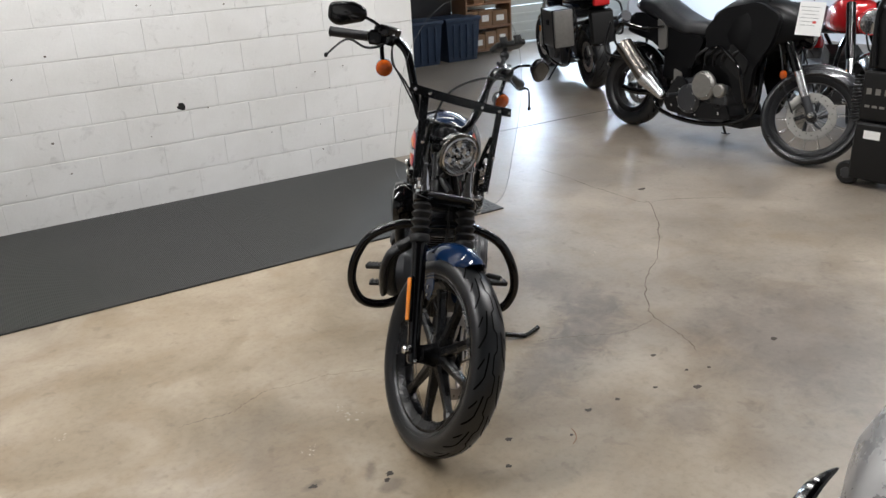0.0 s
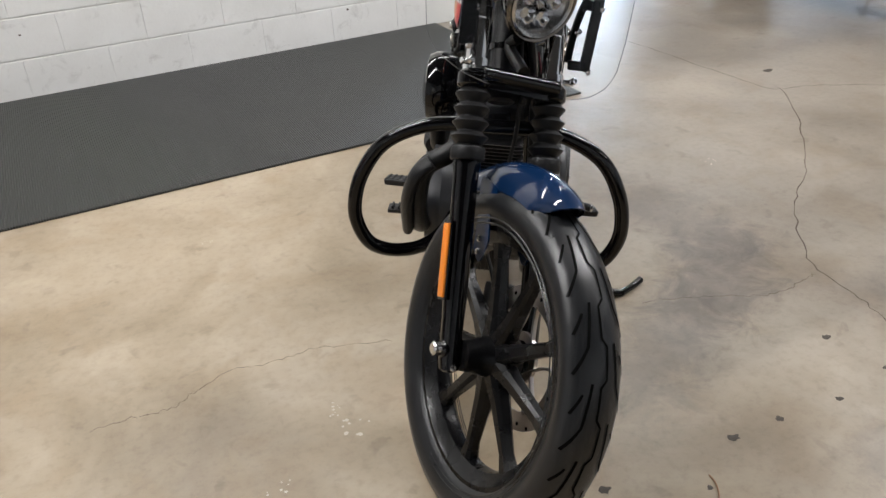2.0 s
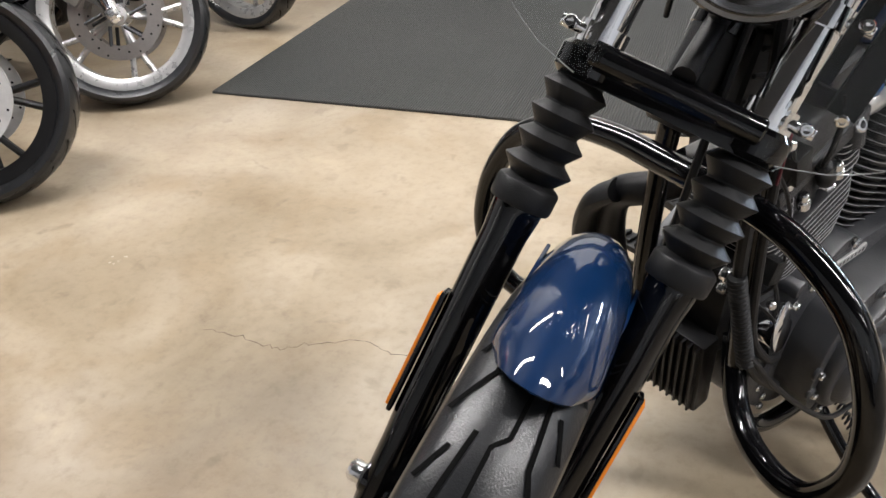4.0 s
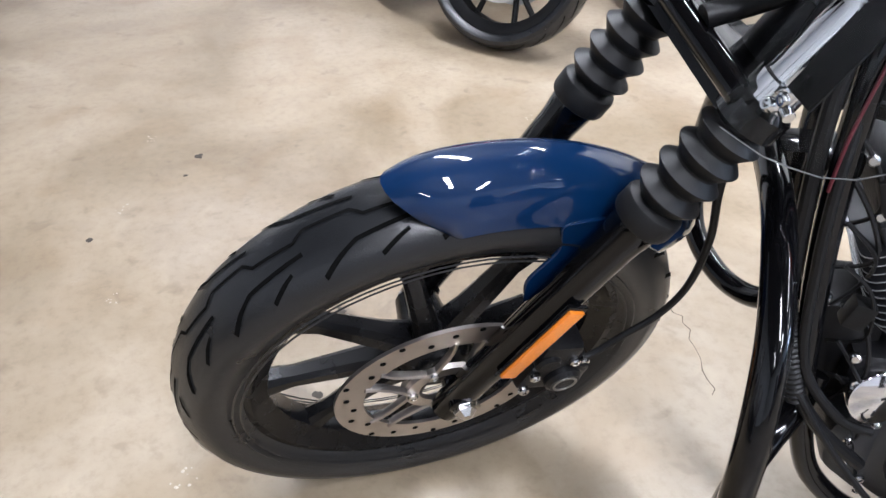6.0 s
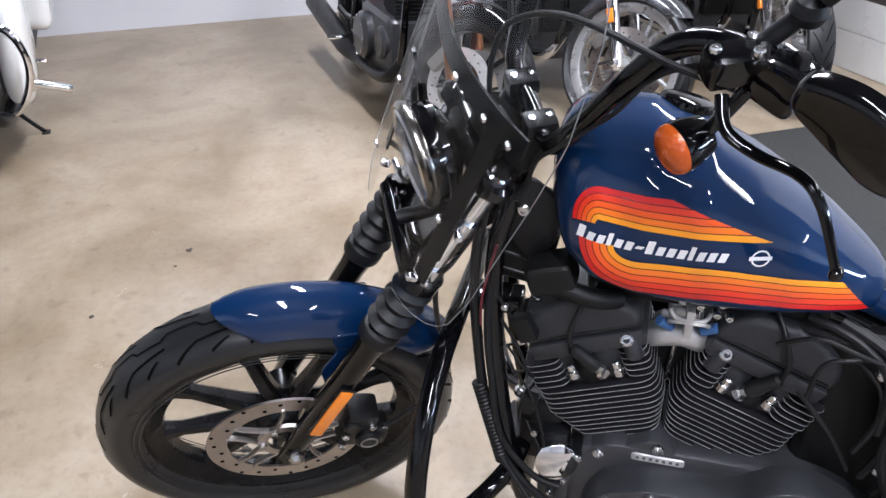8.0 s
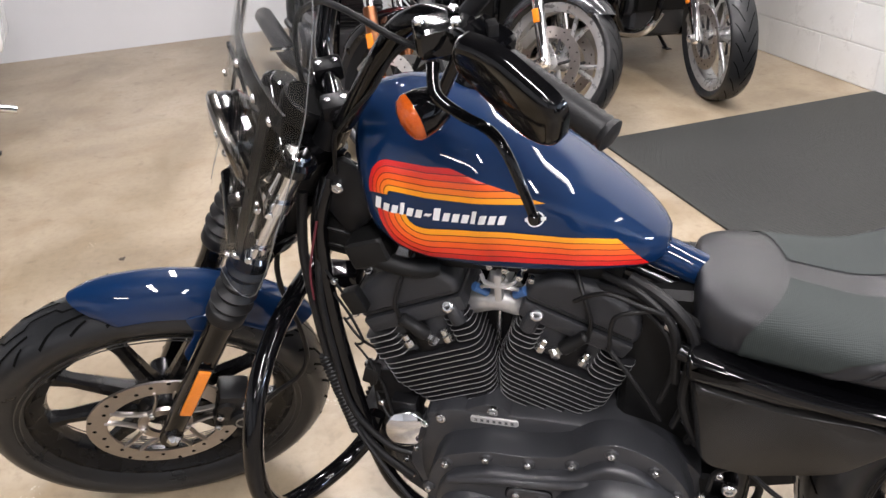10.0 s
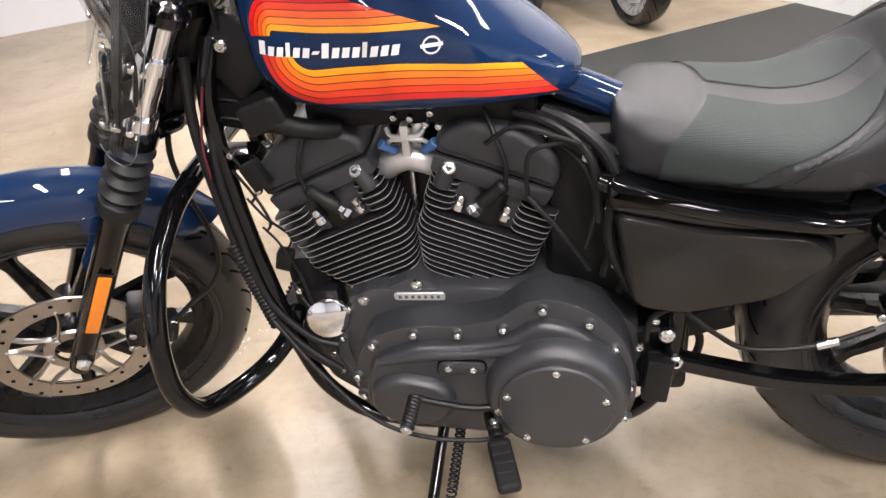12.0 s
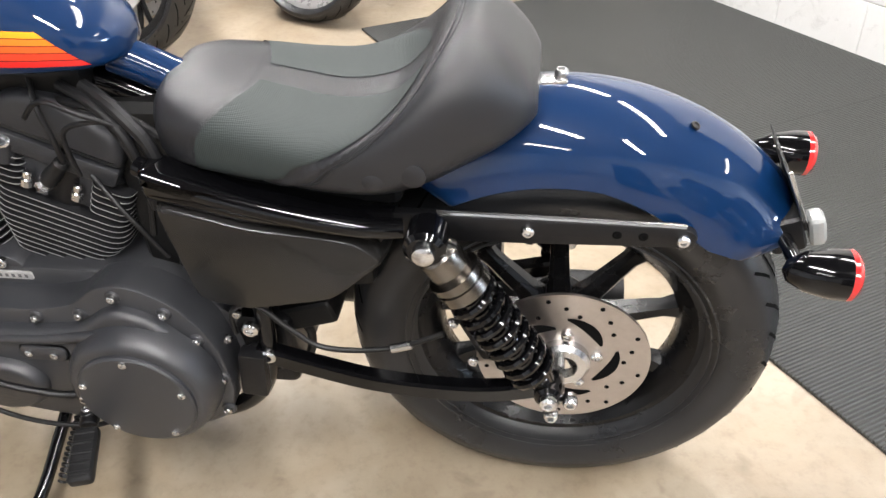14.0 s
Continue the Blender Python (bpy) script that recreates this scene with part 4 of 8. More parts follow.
# headlamp
HL = Vector((1.146, 0.004, 0.938))
bm = lathe(bmesh.new(), [(0.006, 0.026), (0.038, 0.029), (0.058, 0.042), (0.071, 0.064), (0.075, 0.085), (0.070, 0.086), (0.068, 0.05), (0.04, 0.03)], HL, X, 40)
lampob = part("headlamp", bm, "gloss_black", bike, "round headlamp with clear faceted lens", m=S @ Matrix.Translation(HL - Y * 0.012 + Z * 0.006) @ Matrix.Rotation(radians(8), 4, "Z") @ Matrix.Rotation(radians(4), 4, "Y") @ Matrix.Translation(-HL))
part("bezel", ring_lathe(bmesh.new(), [(0.069, 0.080), (0.077, 0.080), (0.0795, 0.086), (0.079, 0.092), (0.074, 0.097), (0.069, 0.094)], HL, X, 48), "smoked_metal", lampob)
part("lens_ring", ring_lathe(bmesh.new(), [(0.059, 0.086), (0.0695, 0.086), (0.0695, 0.096), (0.065, 0.099), (0.060, 0.095)], HL, X, 48), "dull_chrome", lampob)
part("reflector_bowl", lathe(bmesh.new(), [(0.066, 0.090), (0.055, 0.072), (0.03, 0.058), (0.002, 0.054)], HL, X, 40, caps=False), "dull_chrome", lampob)
for dy, dz, r in ((0.0, 0.030, 0.020), (-0.031, 0.006, 0.018), (0.031, 0.006, 0.018), (-0.018, -0.030, 0.020), (0.020, -0.030, 0.018), (0.0, 0.0, 0.012)):
    bm = lathe(bmesh.new(), [(r, 0), (r * 1.04, 0.010), (r * 0.93, 0.016), (r * 0.86, 0.012), (r * 0.5, 0.004), (0.001, 0.003)], HL + Vector((0.068, dy, dz)), X, 20)
    cup = part("lamp_projector", bm, "chrome", lampob)
    part("bulb_lens", lathe(bmesh.new(), [(r * 0.55, 0.004), (r * 0.45, 0.010), (0.001, 0.013)], HL + Vector((0.068, dy, dz)), X, 14), "lens_glass", cup)
part("lens", lathe(bmesh.new(), [(0.068, 0.094), (0.06, 0.101), (0.04, 0.106), (0.001, 0.109)], HL, X, 40, caps=False), "lens_glass", lampob)
bm = bmesh.new()
tube(bm, [HL + Vector((0.05, 0, -0.083)), HL + Vector((0.03, 0, -0.11)), on_fork(0.545, 0, 0.035)], 0.012, 12)
part("headlamp_bracket", bm, "satin_black", bike, m=S)

# clear windscreen: two side lobes round the lamp, a curved body above
SCREEN_Y = 0.008
SCREEN = [(0.786, 0.100), (0.793, 0.145), (0.803, 0.175), (0.815, 0.200), (0.84, 0.221), (0.90, 0.233), (1.0, 0.238), (1.07, 0.242), (1.15, 0.243), (1.25, 0.224), (1.33, 0.190), (1.39, 0.146), (1.43, 0.090), (1.445, 0.03)]


def shield_x(y, z):
    return 1.285 - 0.40 * (z - 0.85) - 0.9 * y * y


def shield_outline(z):
    """Half-width of the screen at a height."""
    for (z0, w0), (z1, w1) in zip(SCREEN, SCREEN[1:]):
        if z <= z1:
            return w0 + (w1 - w0) * max(0.0, z - z0) / (z1 - z0)
    return SCREEN[-1][1]


bm = bmesh.new()
heights = [0.786, 0.789, 0.793, 0.80, 0.81, 0.825, 0.845, 0.87, 0.90, 0.93, 0.96, 0.985, 1.005, 1.022, 1.036, 1.046, 1.055] + [1.08 + 0.025 * i for i in range(13)] + [1.395, 1.41, 1.425, 1.435, 1.442, 1.445]
sheet = []
for z in heights:
    hw = shield_outline(z)
    cut = 0.105 if z < 0.945 else 0.105 * math.sqrt(max(0.0, 1 - ((z - 0.945) / 0.108) ** 2))
    row = []
    for j in range(25):
        if z <= 1.05 and abs(j - 12) < 3:
            row.append(None)
            continue
        if z <= 1.05:
            k = (abs(j - 12) - 3) / 9
            y = math.copysign(cut - 0.02 + (hw - cut + 0.02) * k, j - 12)
        else:
            y = hw * (j - 12) / 12
        row.append(bm.verts.new((shield_x(y + SCREEN_Y, z), y + SCREEN_Y, z)))
    sheet.append(row)
for a, b in zip(sheet, sheet[1:]):
    for j in range(24):
        quad = (a[j], a[j + 1], b[j + 1], b[j])
        if None not in quad:
            bm.faces.new(quad)
bmesh.ops.recalc_face_normals(bm, faces=bm.faces[:])
bmesh.ops.solidify(bm, geom=bm.faces[:], thickness=0.003)
shield = part("windscreen", bm, "clear_shield", bike, "clear plastic windscreen on a black bracket", smooth=50, m=S)
left_edge = [(shield_x(shield_outline(z) + SCREEN_Y, z), SCREEN_Y + shield_outline(z), z) for z in heights]
right_edge = [(shield_x(SCREEN_Y - shield_outline(z), z), SCREEN_Y - shield_outline(z), z) for z in heights]
# grey tube round the outline puts in the light line of the edge
part("screen_rim", tube(bmesh.new(), left_edge + right_edge[::-1], 0.0007, 6, 1), "screen_edge", shield, "thin grey line that draws the lit windscreen edge")


def strap(bm, line, wdt, thick, nrm):
    """A flat metal strap along a line."""
    pts = spline(line, 5)
    rings = []
    for i, q in enumerate(pts):
        d = (pts[min(i + 1, len(pts) - 1)] - pts[max(i - 1, 0)]).normalized()
        n2 = (nrm(q) if callable(nrm) else nrm)
        w = d.cross(n2).normalized() * wdt / 2
        nn = n2 * thick / 2
        rings.append([q - w - nn, q + w - nn, q + w + nn, q - w + nn])
    skin(bm, rings)


def shield_normal(q):
    return Vector((1, 2 * 0.9 * q.y, 0.40)).normalized()


bm = bmesh.new()
strap(bm, [(shield_x(y, 1.108) - 0.006, y, 1.108) for y in (-0.205, -0.15, -0.07, 0, 0.07, 0.15, 0.205)], 0.030, 0.004, shield_normal)
part("windscreen_crossbar", bm, "dark_panel", bike, m=S)
bolts("crossbar_bolt", [(shield_x(y, 1.108) + 0.002, y, 1.108) for y in (-0.19, -0.14, 0.06, 0.14, 0.19)], X, bike, 0.0062, 0.005, m=S)
for sy in (-1, 1):
    bm = bmesh.new()
    strap(bm, [(shield_x(sy * 0.150, z) - 0.011, sy * (0.150 - 0.016 * (1.09 - z) / 0.3), z) for z in (1.12, 1.0, 0.9, 0.835)], 0.028, 0.004, shield_normal)
    strap(bm, [(shield_x(sy * 0.14, 0.955) - 0.014, sy * 0.145, 0.955), (1.20, sy * 0.115, 0.95)], 0.02, 0.004, X)
    strap(bm, [(shield_x(sy * 0.13, 0.845) - 0.014, sy * 0.135, 0.845), (1.235, sy * 0.112, 0.835)], 0.02, 0.004, X)
    inner_bar = [(1.206, sy * 0.122, 1.020), (1.203, sy * 0.117, 0.96), (1.208, sy * 0.114, 0.90), (1.230, sy * 0.112, 0.838)]
    strap(bm, inner_bar, 0.014, 0.006, X)
    part("windscreen_strut", bm, "dark_panel", bike, m=S)
    bolts("strut_bolt", [(shield_x(0.137, 0.84) + 0.002, sy * 0.137, 0.84), (shield_x(0.143, 0.955) + 0.002, sy * 0.143, 0.955)], X, bike, 0.0062, 0.005, m=S)

# handlebar with risers, grips, controls
bm = bmesh.new()
for sy in (-1, 1):
    rod(bm, on_fork(0.735, sy * 0.045, -0.05), (1.069, sy * 0.045, 0.982), 0.021, seg=18)
    box(bm, 0.046, 0.036, 0.028, Matrix.Translation((1.068, sy * 0.045, 0.993)), 0.008)
part("riser", bm, "dark_panel", bike, m=S)
bolts("clamp_bolt", [(1.068 + dx, sy * 0.045, 1.006) for sy in (-1, 1) for dx in (-0.012, 0.012)], Z, bike, 0.005, 0.004, m=S)
BAR = [(1.068, 0, 0.990), (1.068, 0.07, 0.990), (1.058, 0.107, 1.020), (1.010, 0.150, 1.13), (0.975, 0.178, 1.195), (0.940, 0.218, 1.222), (0.902, 0.272, 1.210), (0.818, 0.400, 1.180)]
line = [(x, -y, z) for x, y, z in BAR[::-1]][:-1] + BAR
part("handlebar", tube(bmesh.new(), line, 0.0145, 14, 6), "gloss_black", bike, "high black handlebar", m=S)
for sy in (-1, 1):
    a, b = Vector((0.886, sy * 0.297, 1.204)), Vector((0.814, sy * 0.407, 1.178))
    prof = [(0.0175, 0)]
    nn = 14
    ll = (b - a).length
    for k in range(nn):
        prof += [(0.0178, ll * (k + 0.25) / nn), (0.0165, ll * (k + 0.6) / nn)]
    prof += [(0.0185, ll), (0.0185, ll + 0.004), (0.012, ll + 0.007)]
    part("grip", lathe(bmesh.new(), prof, a, b - a, 18), "rubber", bike, "ribbed black rubber grip", m=S)
    # switch housing and lever clamp
    bm = bmesh.new()
    d = (b - a).normalized()
    mm = Matrix.Translation(a - d * 0.030) @ d.to_track_quat("Y", "Z").to_matrix().to_4x4()
    box(bm, 0.046, 0.052, 0.052, mm, 0.012, 3)
    box(bm, 0.07, 0.036, 0.04, Matrix.Translation(a - d * 0.062 + Vector((0.02, 0, 0.004))), 0.01, 3)
    sw = part("switch_housing", bm, "gloss_black", bike, m=S)
    bolts("housing_bolt", [a - d * 0.045 + Vector((0.02, 0, 0.026)), a - d * 0.065 + Vector((0.045, 0, 0.02))], Z, sw, 0.006, 0.007)
    part("switch_button", box(bmesh.new(), 0.012, 0.014, 0.02, Matrix.Translation(a - d * 0.02 + Vector((0.0, 0, 0.030))), 0.003), "rubber", sw)
    # master cylinder reservoir on the right, perch on the left
    if sy < 0:
        bm = box(bmesh.new(), 0.05, 0.075, 0.036, Matrix.Translation((0.945, -0.250, 1.245)) @ Matrix.Rotation(radians(25), 4, "Z"), 0.012, 3)
        part("brake_reservoir", bm, "gloss_black", bike, m=S)
    # lever
    bm = tube(bmesh.new(), [(0.960, sy * 0.265, 1.200), (0.965, sy * 0.295, 1.182), (0.945, sy * 0.325, 1.172), (0.926, sy * 0.370, 1.182), (0.914, sy * 0.397, 1.165), (0.899, sy * 0.430, 1.110)], lambda t: 0.0074 - 0.0022 * t, 10, 6, flat=0.6)
    lathe(bm, [(0.002, -0.008), (0.0058, -0.006), (0.0072, 0), (0.0058, 0.006), (0.002, 0.008)], (0.898, sy * 0.432, 1.106), Z, 12)
    part("lever", bm, "gloss_black" if sy > 0 else "satin_black", bike, m=S)
    # mirror
    bm = tube(bmesh.new(), [(0.935, sy * 0.265, 1.225), (0.940, sy * 0.295, 1.255), (0.925, sy * 0.350, 1.268)], 0.0055, 10)
    stem = part("mirror_stem", bm, "gloss_black", bike, m=S)
    mm = Matrix.Translation((0.908, sy * 0.402, 1.262)) @ Matrix.Rotation(radians(sy * 32), 4, "Z") @ Matrix.Rotation(radians(sy * -12), 4, "X") @ Matrix.Rotation(radians(10), 4, "Y")
    outline = rounded([(-0.068, -0.018), (0.030, -0.046), (0.066, -0.026), (0.062, 0.032), (-0.022, 0.043), (-0.069, 0.022)], 0.022)
    face = mm @ Matrix(((0, 0, 1, 0), (sy, 0, 0, 0), (0, 1, 0, 0), (0, 0, 0, 1)))
    part("mirror_shell", slab(bmesh.new(), outline, face, 0.020, 0.011, 4), "gloss_black", stem)
    part("mirror_glass", slab(bmesh.new(), [(x * 0.93, y * 0.9) for x, y in outline], face @ Matrix.Translation((0, 0, -0.0025)), 0.002), "chrome", stem)
    # turn signal
    c = Vector((0.985, sy * 0.248, 1.118 if sy > 0 else 1.126))
    bm = lathe(bmesh.new(), [(0.007, -0.042), (0.022, -0.036), (0.0285, -0.015), (0.0295, 0.0)], c, Vector((1, sy * 0.22, -0.16)), 24)
    rod(bm, c + Vector((-0.03, 0, 0.015)), (0.930, sy * 0.262, 1.20), 0.008)
    sig = part("turn_signal", bm, "gloss_black", bike, m=S)
    part("signal_lens", lathe(bmesh.new(), [(0.029, -0.002), (0.029, 0.005), (0.0245, 0.012), (0.014, 0.017), (0.001, 0.019)], c, Vector((1, sy * 0.22, -0.16)), 24), "amber", sig, "amber turn signal lens")
    # cables down to the steering head
    for k, r in ((0, 0.0036), (1, 0.003)):
        wide = 0.045 if sy < 0 else 0.0
        pts = [(0.945, sy * 0.225, 1.204 - 0.008 * k), (0.982 + wide * 0.4, sy * (0.184 + wide - 0.004 * k), 1.168 - wide * 0.4), (1.022 + wide * 0.6, sy * (0.150 + wide * 0.6 + 0.012 * k), 1.100), (1.066, sy * (0.106 + 0.010 * k), 1.018), (1.085, sy * 0.078, 0.95), (1.09, sy * 0.06, 0.84), (1.06, sy * 0.05, 0.76)]
        part("control_cable", tube(bmesh.new(), pts, r, 8), "rubber", bike, m=S)

# empty device holder clamped on the left bar
hold = part("device_holder", box(bmesh.new(), 0.074, 0.124, 0.022, Matrix.Translation((0.858, 0.268, 1.310)) @ Matrix.Rotation(radians(22), 4, "X") @ Matrix.Rotation(radians(-30), 4, "Y"), 0.009, 3), "black_plastic", bike, "empty black plastic holder clamped on the handlebar", m=S)
hm = Matrix.Translation((0.858, 0.268, 1.310)) @ Matrix.Rotation(radians(22), 4, "X") @ Matrix.Rotation(radians(-30), 4, "Y")
for sx, sy in ((0.036, 0.03), (0.036, -0.03), (-0.036, 0.0)):
    part("holder_claw", box(bmesh.new(), 0.012, 0.03, 0.034, hm @ Matrix.Translation((sx, sy, 0.010)), 0.004, 2), "satin_black", hold)
bm = rod(bmesh.new(), (0.925, 0.238, 1.222), (0.868, 0.258, 1.298), 0.010, seg=14)
lathe(bm, [(0.004, -0.018), (0.015, -0.011), (0.019, 0), (0.015, 0.011), (0.004, 0.018)], (0.886, 0.252, 1.274), Z, 18)
part("holder_arm", bm, "satin_black", hold)
bm = rod(bmesh.new(), (0.915, 0.254, 1.2145), (0.930, 0.232, 1.2195), 0.022, seg=18, bev=0.004)
rod(bm, (0.930, 0.268, 1.232), (0.900, 0.222, 1.242), 0.007, seg=12, bev=0.002)
part("holder_clamp", bm, "satin_black", hold)
bolts("clamp_screw", [(0.928, 0.240, 1.242)], Z, hold, 0.006, 0.006)
part("clutch_cable_arc", tube(bmesh.new(), [(0.940, 0.255, 1.195), (0.985, 0.205, 1.195), (1.04, 0.10, 1.185), (1.068, 0.0, 1.135), (1.10, -0.055, 1.07), (1.11, -0.06, 0.95), (1.09, 0.0, 0.84), (1.06, 0.05, 0.76)], 0.0042, 8), "rubber", bike, m=S)

# speedometer on the riser
bm = lathe(bmesh.new(), [(0.016, -0.036), (0.034, -0.029), (0.041, -0.009), (0.041, 0.004), (0.037, 0.008)], (1.108, 0, 0.975), Vector((-0.85, 0, 1)), 32)
speedo = part("speedometer", bm, "dark_panel", bike, "round black speedometer on the bar clamp", m=S)
part("dial_glass", lathe(bmesh.new(), [(0.037, 0.0086), (0.001, 0.0096)], (1.108, 0, 0.975), Vector((-0.85, 0, 1)), 32), "dark_inlay", speedo)

# tank: lofted from cross-sections (x, bottom, top, half-width)
TANK = [(1.030, 0.880, 0.950, 0.030), (1.020, 0.840, 0.985, 0.070), (1.0, 0.795, 1.004, 0.098), (0.96, 0.763, 1.012, 0.117), (0.90, 0.751, 1.010, 0.127), (0.83, 0.748, 0.988, 0.128),
        (0.76, 0.747, 0.949, 0.119), (0.70, 0.748, 0.910, 0.106), (0.65, 0.749, 0.872, 0.090), (0.61, 0.751, 0.838, 0.072), (0.585, 0.753, 0.815, 0.055), (0.572, 0.757, 0.800, 0.036), (0.566, 0.765, 0.790, 0.015)]
TANK_MID = 0.36


def tank_section(x):
    for (x0, *a), (x1, *b) in zip(TANK, TANK[1:]):
        if x0 >= x >= x1:
            t = (x0 - x) / (x0 - x1)
            return [p + (q - p) * t for p, q in zip(a, b)]
    return TANK[0][1:] if x > TANK[0][0] else TANK[-1][1:]


def tank_y(x, z):
    """Half-width of the tank's skin at x and height z."""
    zb, zt, hw = tank_section(x)
    zc = zb + (zt - zb) * TANK_MID
    t = (z - zc) / ((zt - zc) if z > zc else (zc - zb))
    return hw * max(0.0, 1 - abs(t) ** (2.5 if t > 0 else 4.5)) ** (1 / 2.1)


bm = bmesh.new()
rings = []
xs = [TANK[0][0] - (TANK[0][0] - TANK[-1][0]) * i / 44 for i in range(45)]
for x in xs:
    zb, zt, hw = tank_section(x)
    zc = zb + (zt - zb) * TANK_MID
    ring = []
    for k in range(40):
        a = 2 * math.pi * k / 40
        ca, sa = math.cos(a), math.sin(a)
        y = hw * math.copysign(abs(ca) ** (2 / 2.1), ca)
        hz = (zt - zc) if sa > 0 else (zc - zb)
        ring.append((x, y, zc + hz * math.copysign(abs(sa) ** (2 / (2.5 if sa > 0 else 4.5)), sa)))
    rings.append(ring)
skin(bm, rings)
bmesh.ops.smooth_vert(bm, verts=bm.verts, factor=0.4, use_axis_x=True, use_axis_y=True, use_axis_z=True)
tank = part("fuel_tank", bm, "blue_paint", bike, "glossy dark blue fuel tank with red to yellow stripes", smooth=60)


def decal(name, polys, mat, sy, lift=0.0012):
    """Quads of (x, z) points laid on the tank's side."""
    bm = bmesh.new()
    for quad in polys:
        vs = []
        for x, z in quad:
            vs.append(bm.verts.new((x, sy * (tank_y(x, z) + lift), z)))
        bm.faces.new(vs)
    bmesh.ops.remove_doubles(bm, verts=bm.verts, dist=0.0002)
    return part(name, bm, mat, tank, smooth=60)


BANDS = ["stripe_red", "stripe_vermilion", "stripe_orange", "stripe_amber", "stripe_yellow"]


def upper_line(k, n=30):
    """Edge k of the upper sweep: from its slanted tail forward and round the nose."""
    end = 0.868 - 0.132 * k / 5
    out = []
    for i in range(n + 1):
        x = end + (0.956 - end) * i / n
        out.append((x, 0.936 - 0.0090 * k - (0.956 - x) * 0.062))
    r = 0.936 - 0.0090 * k - 0.886
    for i in range(1, 11):
        a = radians(90 - 9.5 * i)
        out.append((0.956 + r * 0.72 * math.cos(a), 0.886 + r * math.sin(a)))
    return out


def lower_line(k, n=34):
    """Edge k of the lower sweep: from under the lettering round the corner to the tail."""
    rx, rz = 0.073 - 0.0096 * k, 0.070 - 0.0106 * k
    out = [(0.908 + rx * math.cos(radians(7.5 * i)), 0.858 - rz * math.sin(radians(7.5 * i))) for i in range(13)]
    end = 0.596 + 0.0095 * k
    z0 = 0.858 - rz
    for i in range(1, n + 1):
        t = i / n
        out.append((0.908 + (end - 0.908) * t, z0 + 0.004 * math.sin(math.pi * min(1.0, t * 1.4)) - 0.022 * t ** 2.5))
    return out


def between(a, b):
    return [[p0, p1, q1, q0] for p0, p1, q0, q1 in zip(a, a[1:], b, b[1:])]


for sy in (-1, 1):
    for k, mat in enumerate(BANDS):
        decal("stripe", between(upper_line(k), upper_line(k + 0.86)), mat, sy)
        decal("stripe", between(lower_line(k), lower_line(k + 0.86)), mat, sy)
        if k < 4:
            decal("pinstripe", between(upper_line(k + 0.86), upper_line(k + 1)), "stripe_dark", sy, 0.0009)
            decal("pinstripe", between(lower_line(k + 0.86), lower_line(k + 1)), "stripe_dark", sy, 0.0009)
    # lettering drawn as plain slanted white bars
    x = 0.985
    bars = []
    for i in range(15):
        w = 0.0062 if i in (3, 11) else 0.0094
        z0 = 0.858 - (0.985 - x) * 0.028
        h = 0.0195 if i in (0, 3, 7, 11) else 0.0045 if i == 6 else 0.0132
        if i == 6:
            z0 += 0.005
        bars.append([(x, z0), (x - w, z0), (x - w - 0.004, z0 + h), (x - 0.004, z0 + h)])
        x -= w + 0.0040
    for quad in bars:
        decal("letter_bar", [quad], "white_mark", sy, 0.0014)
    ring = []
    for i in range(16):
        a0, a1 = 2 * math.pi * i / 16, 2 * math.pi * (i + 1) / 16
        ring.append([(0.752 + r * math.cos(a), 0.8595 + r * 0.95 * math.sin(a)) for r, a in ((0.0095, a0), (0.0095, a1), (0.0118, a1), (0.0118, a0))])
    ring.append([(0.766, 0.8570), (0.738, 0.8570), (0.738, 0.8620), (0.766, 0.8620)])
    decal("white_emblem", ring, "white_mark", sy, 0.0014)
part("filler_cap", lathe(bmesh.new(), [(0.036, 0), (0.038, 0.006), (0.036, 0.016), (0.028, 0.020), (0.001, 0.021)], (0.865, -0.035, 0.985), Vector((-0.2, -0.25, 1)), 32), "gloss_black", tank)
bm = tube(bmesh.new(), [(0.60, 0, 0.752), (0.56, 0, 0.735), (0.51, 0, 0.712), (0.46, 0, 0.692)], 0.027, 14, flat=1.0)
part("backbone_cover", bm, "blue_paint", bike)

# solo seat with raised back
SEAT = [(0.528, 0.650, 0.718, 0.066, 0.0), (0.520, 0.640, 0.737, 0.092, 0.0), (0.485, 0.634, 0.743, 0.112, 0.0), (0.42, 0.632, 0.736, 0.127, 0.002), (0.36, 0.630, 0.727, 0.139, 0.006), (0.30, 0.629, 0.724, 0.152, 0.014),
        (0.25, 0.629, 0.742, 0.160, 0.028), (0.215, 0.629, 0.768, 0.160, 0.040), (0.185, 0.634, 0.796, 0.155, 0.036), (0.155, 0.644, 0.816, 0.147, 0.010), (0.125, 0.660, 0.821, 0.138, -0.002), (0.09, 0.678, 0.806, 0.122, 0.0), (0.06, 0.700, 0.776, 0.100, 0.0), (0.045, 0.716, 0.750, 0.080, 0.0)]


def seat_ring(x, zb, zt, hw, dish, n=36):
    ring = []
    for k in range(n):
        a = 2 * math.pi * k / n
        ca, sa = math.cos(a), math.sin(a)
        y = hw * math.copysign(abs(ca) ** 0.62, ca)
        zc = zb + (zt - zb) * 0.42
        z = zc + ((zt - zc) if sa > 0 else (zc - zb)) * math.copysign(abs(sa) ** 0.62, sa)
        if sa > 0:
            z -= dish * (1 - (y / hw) ** 2)
        ring.append(Vector((x, y, z)))
    return ring


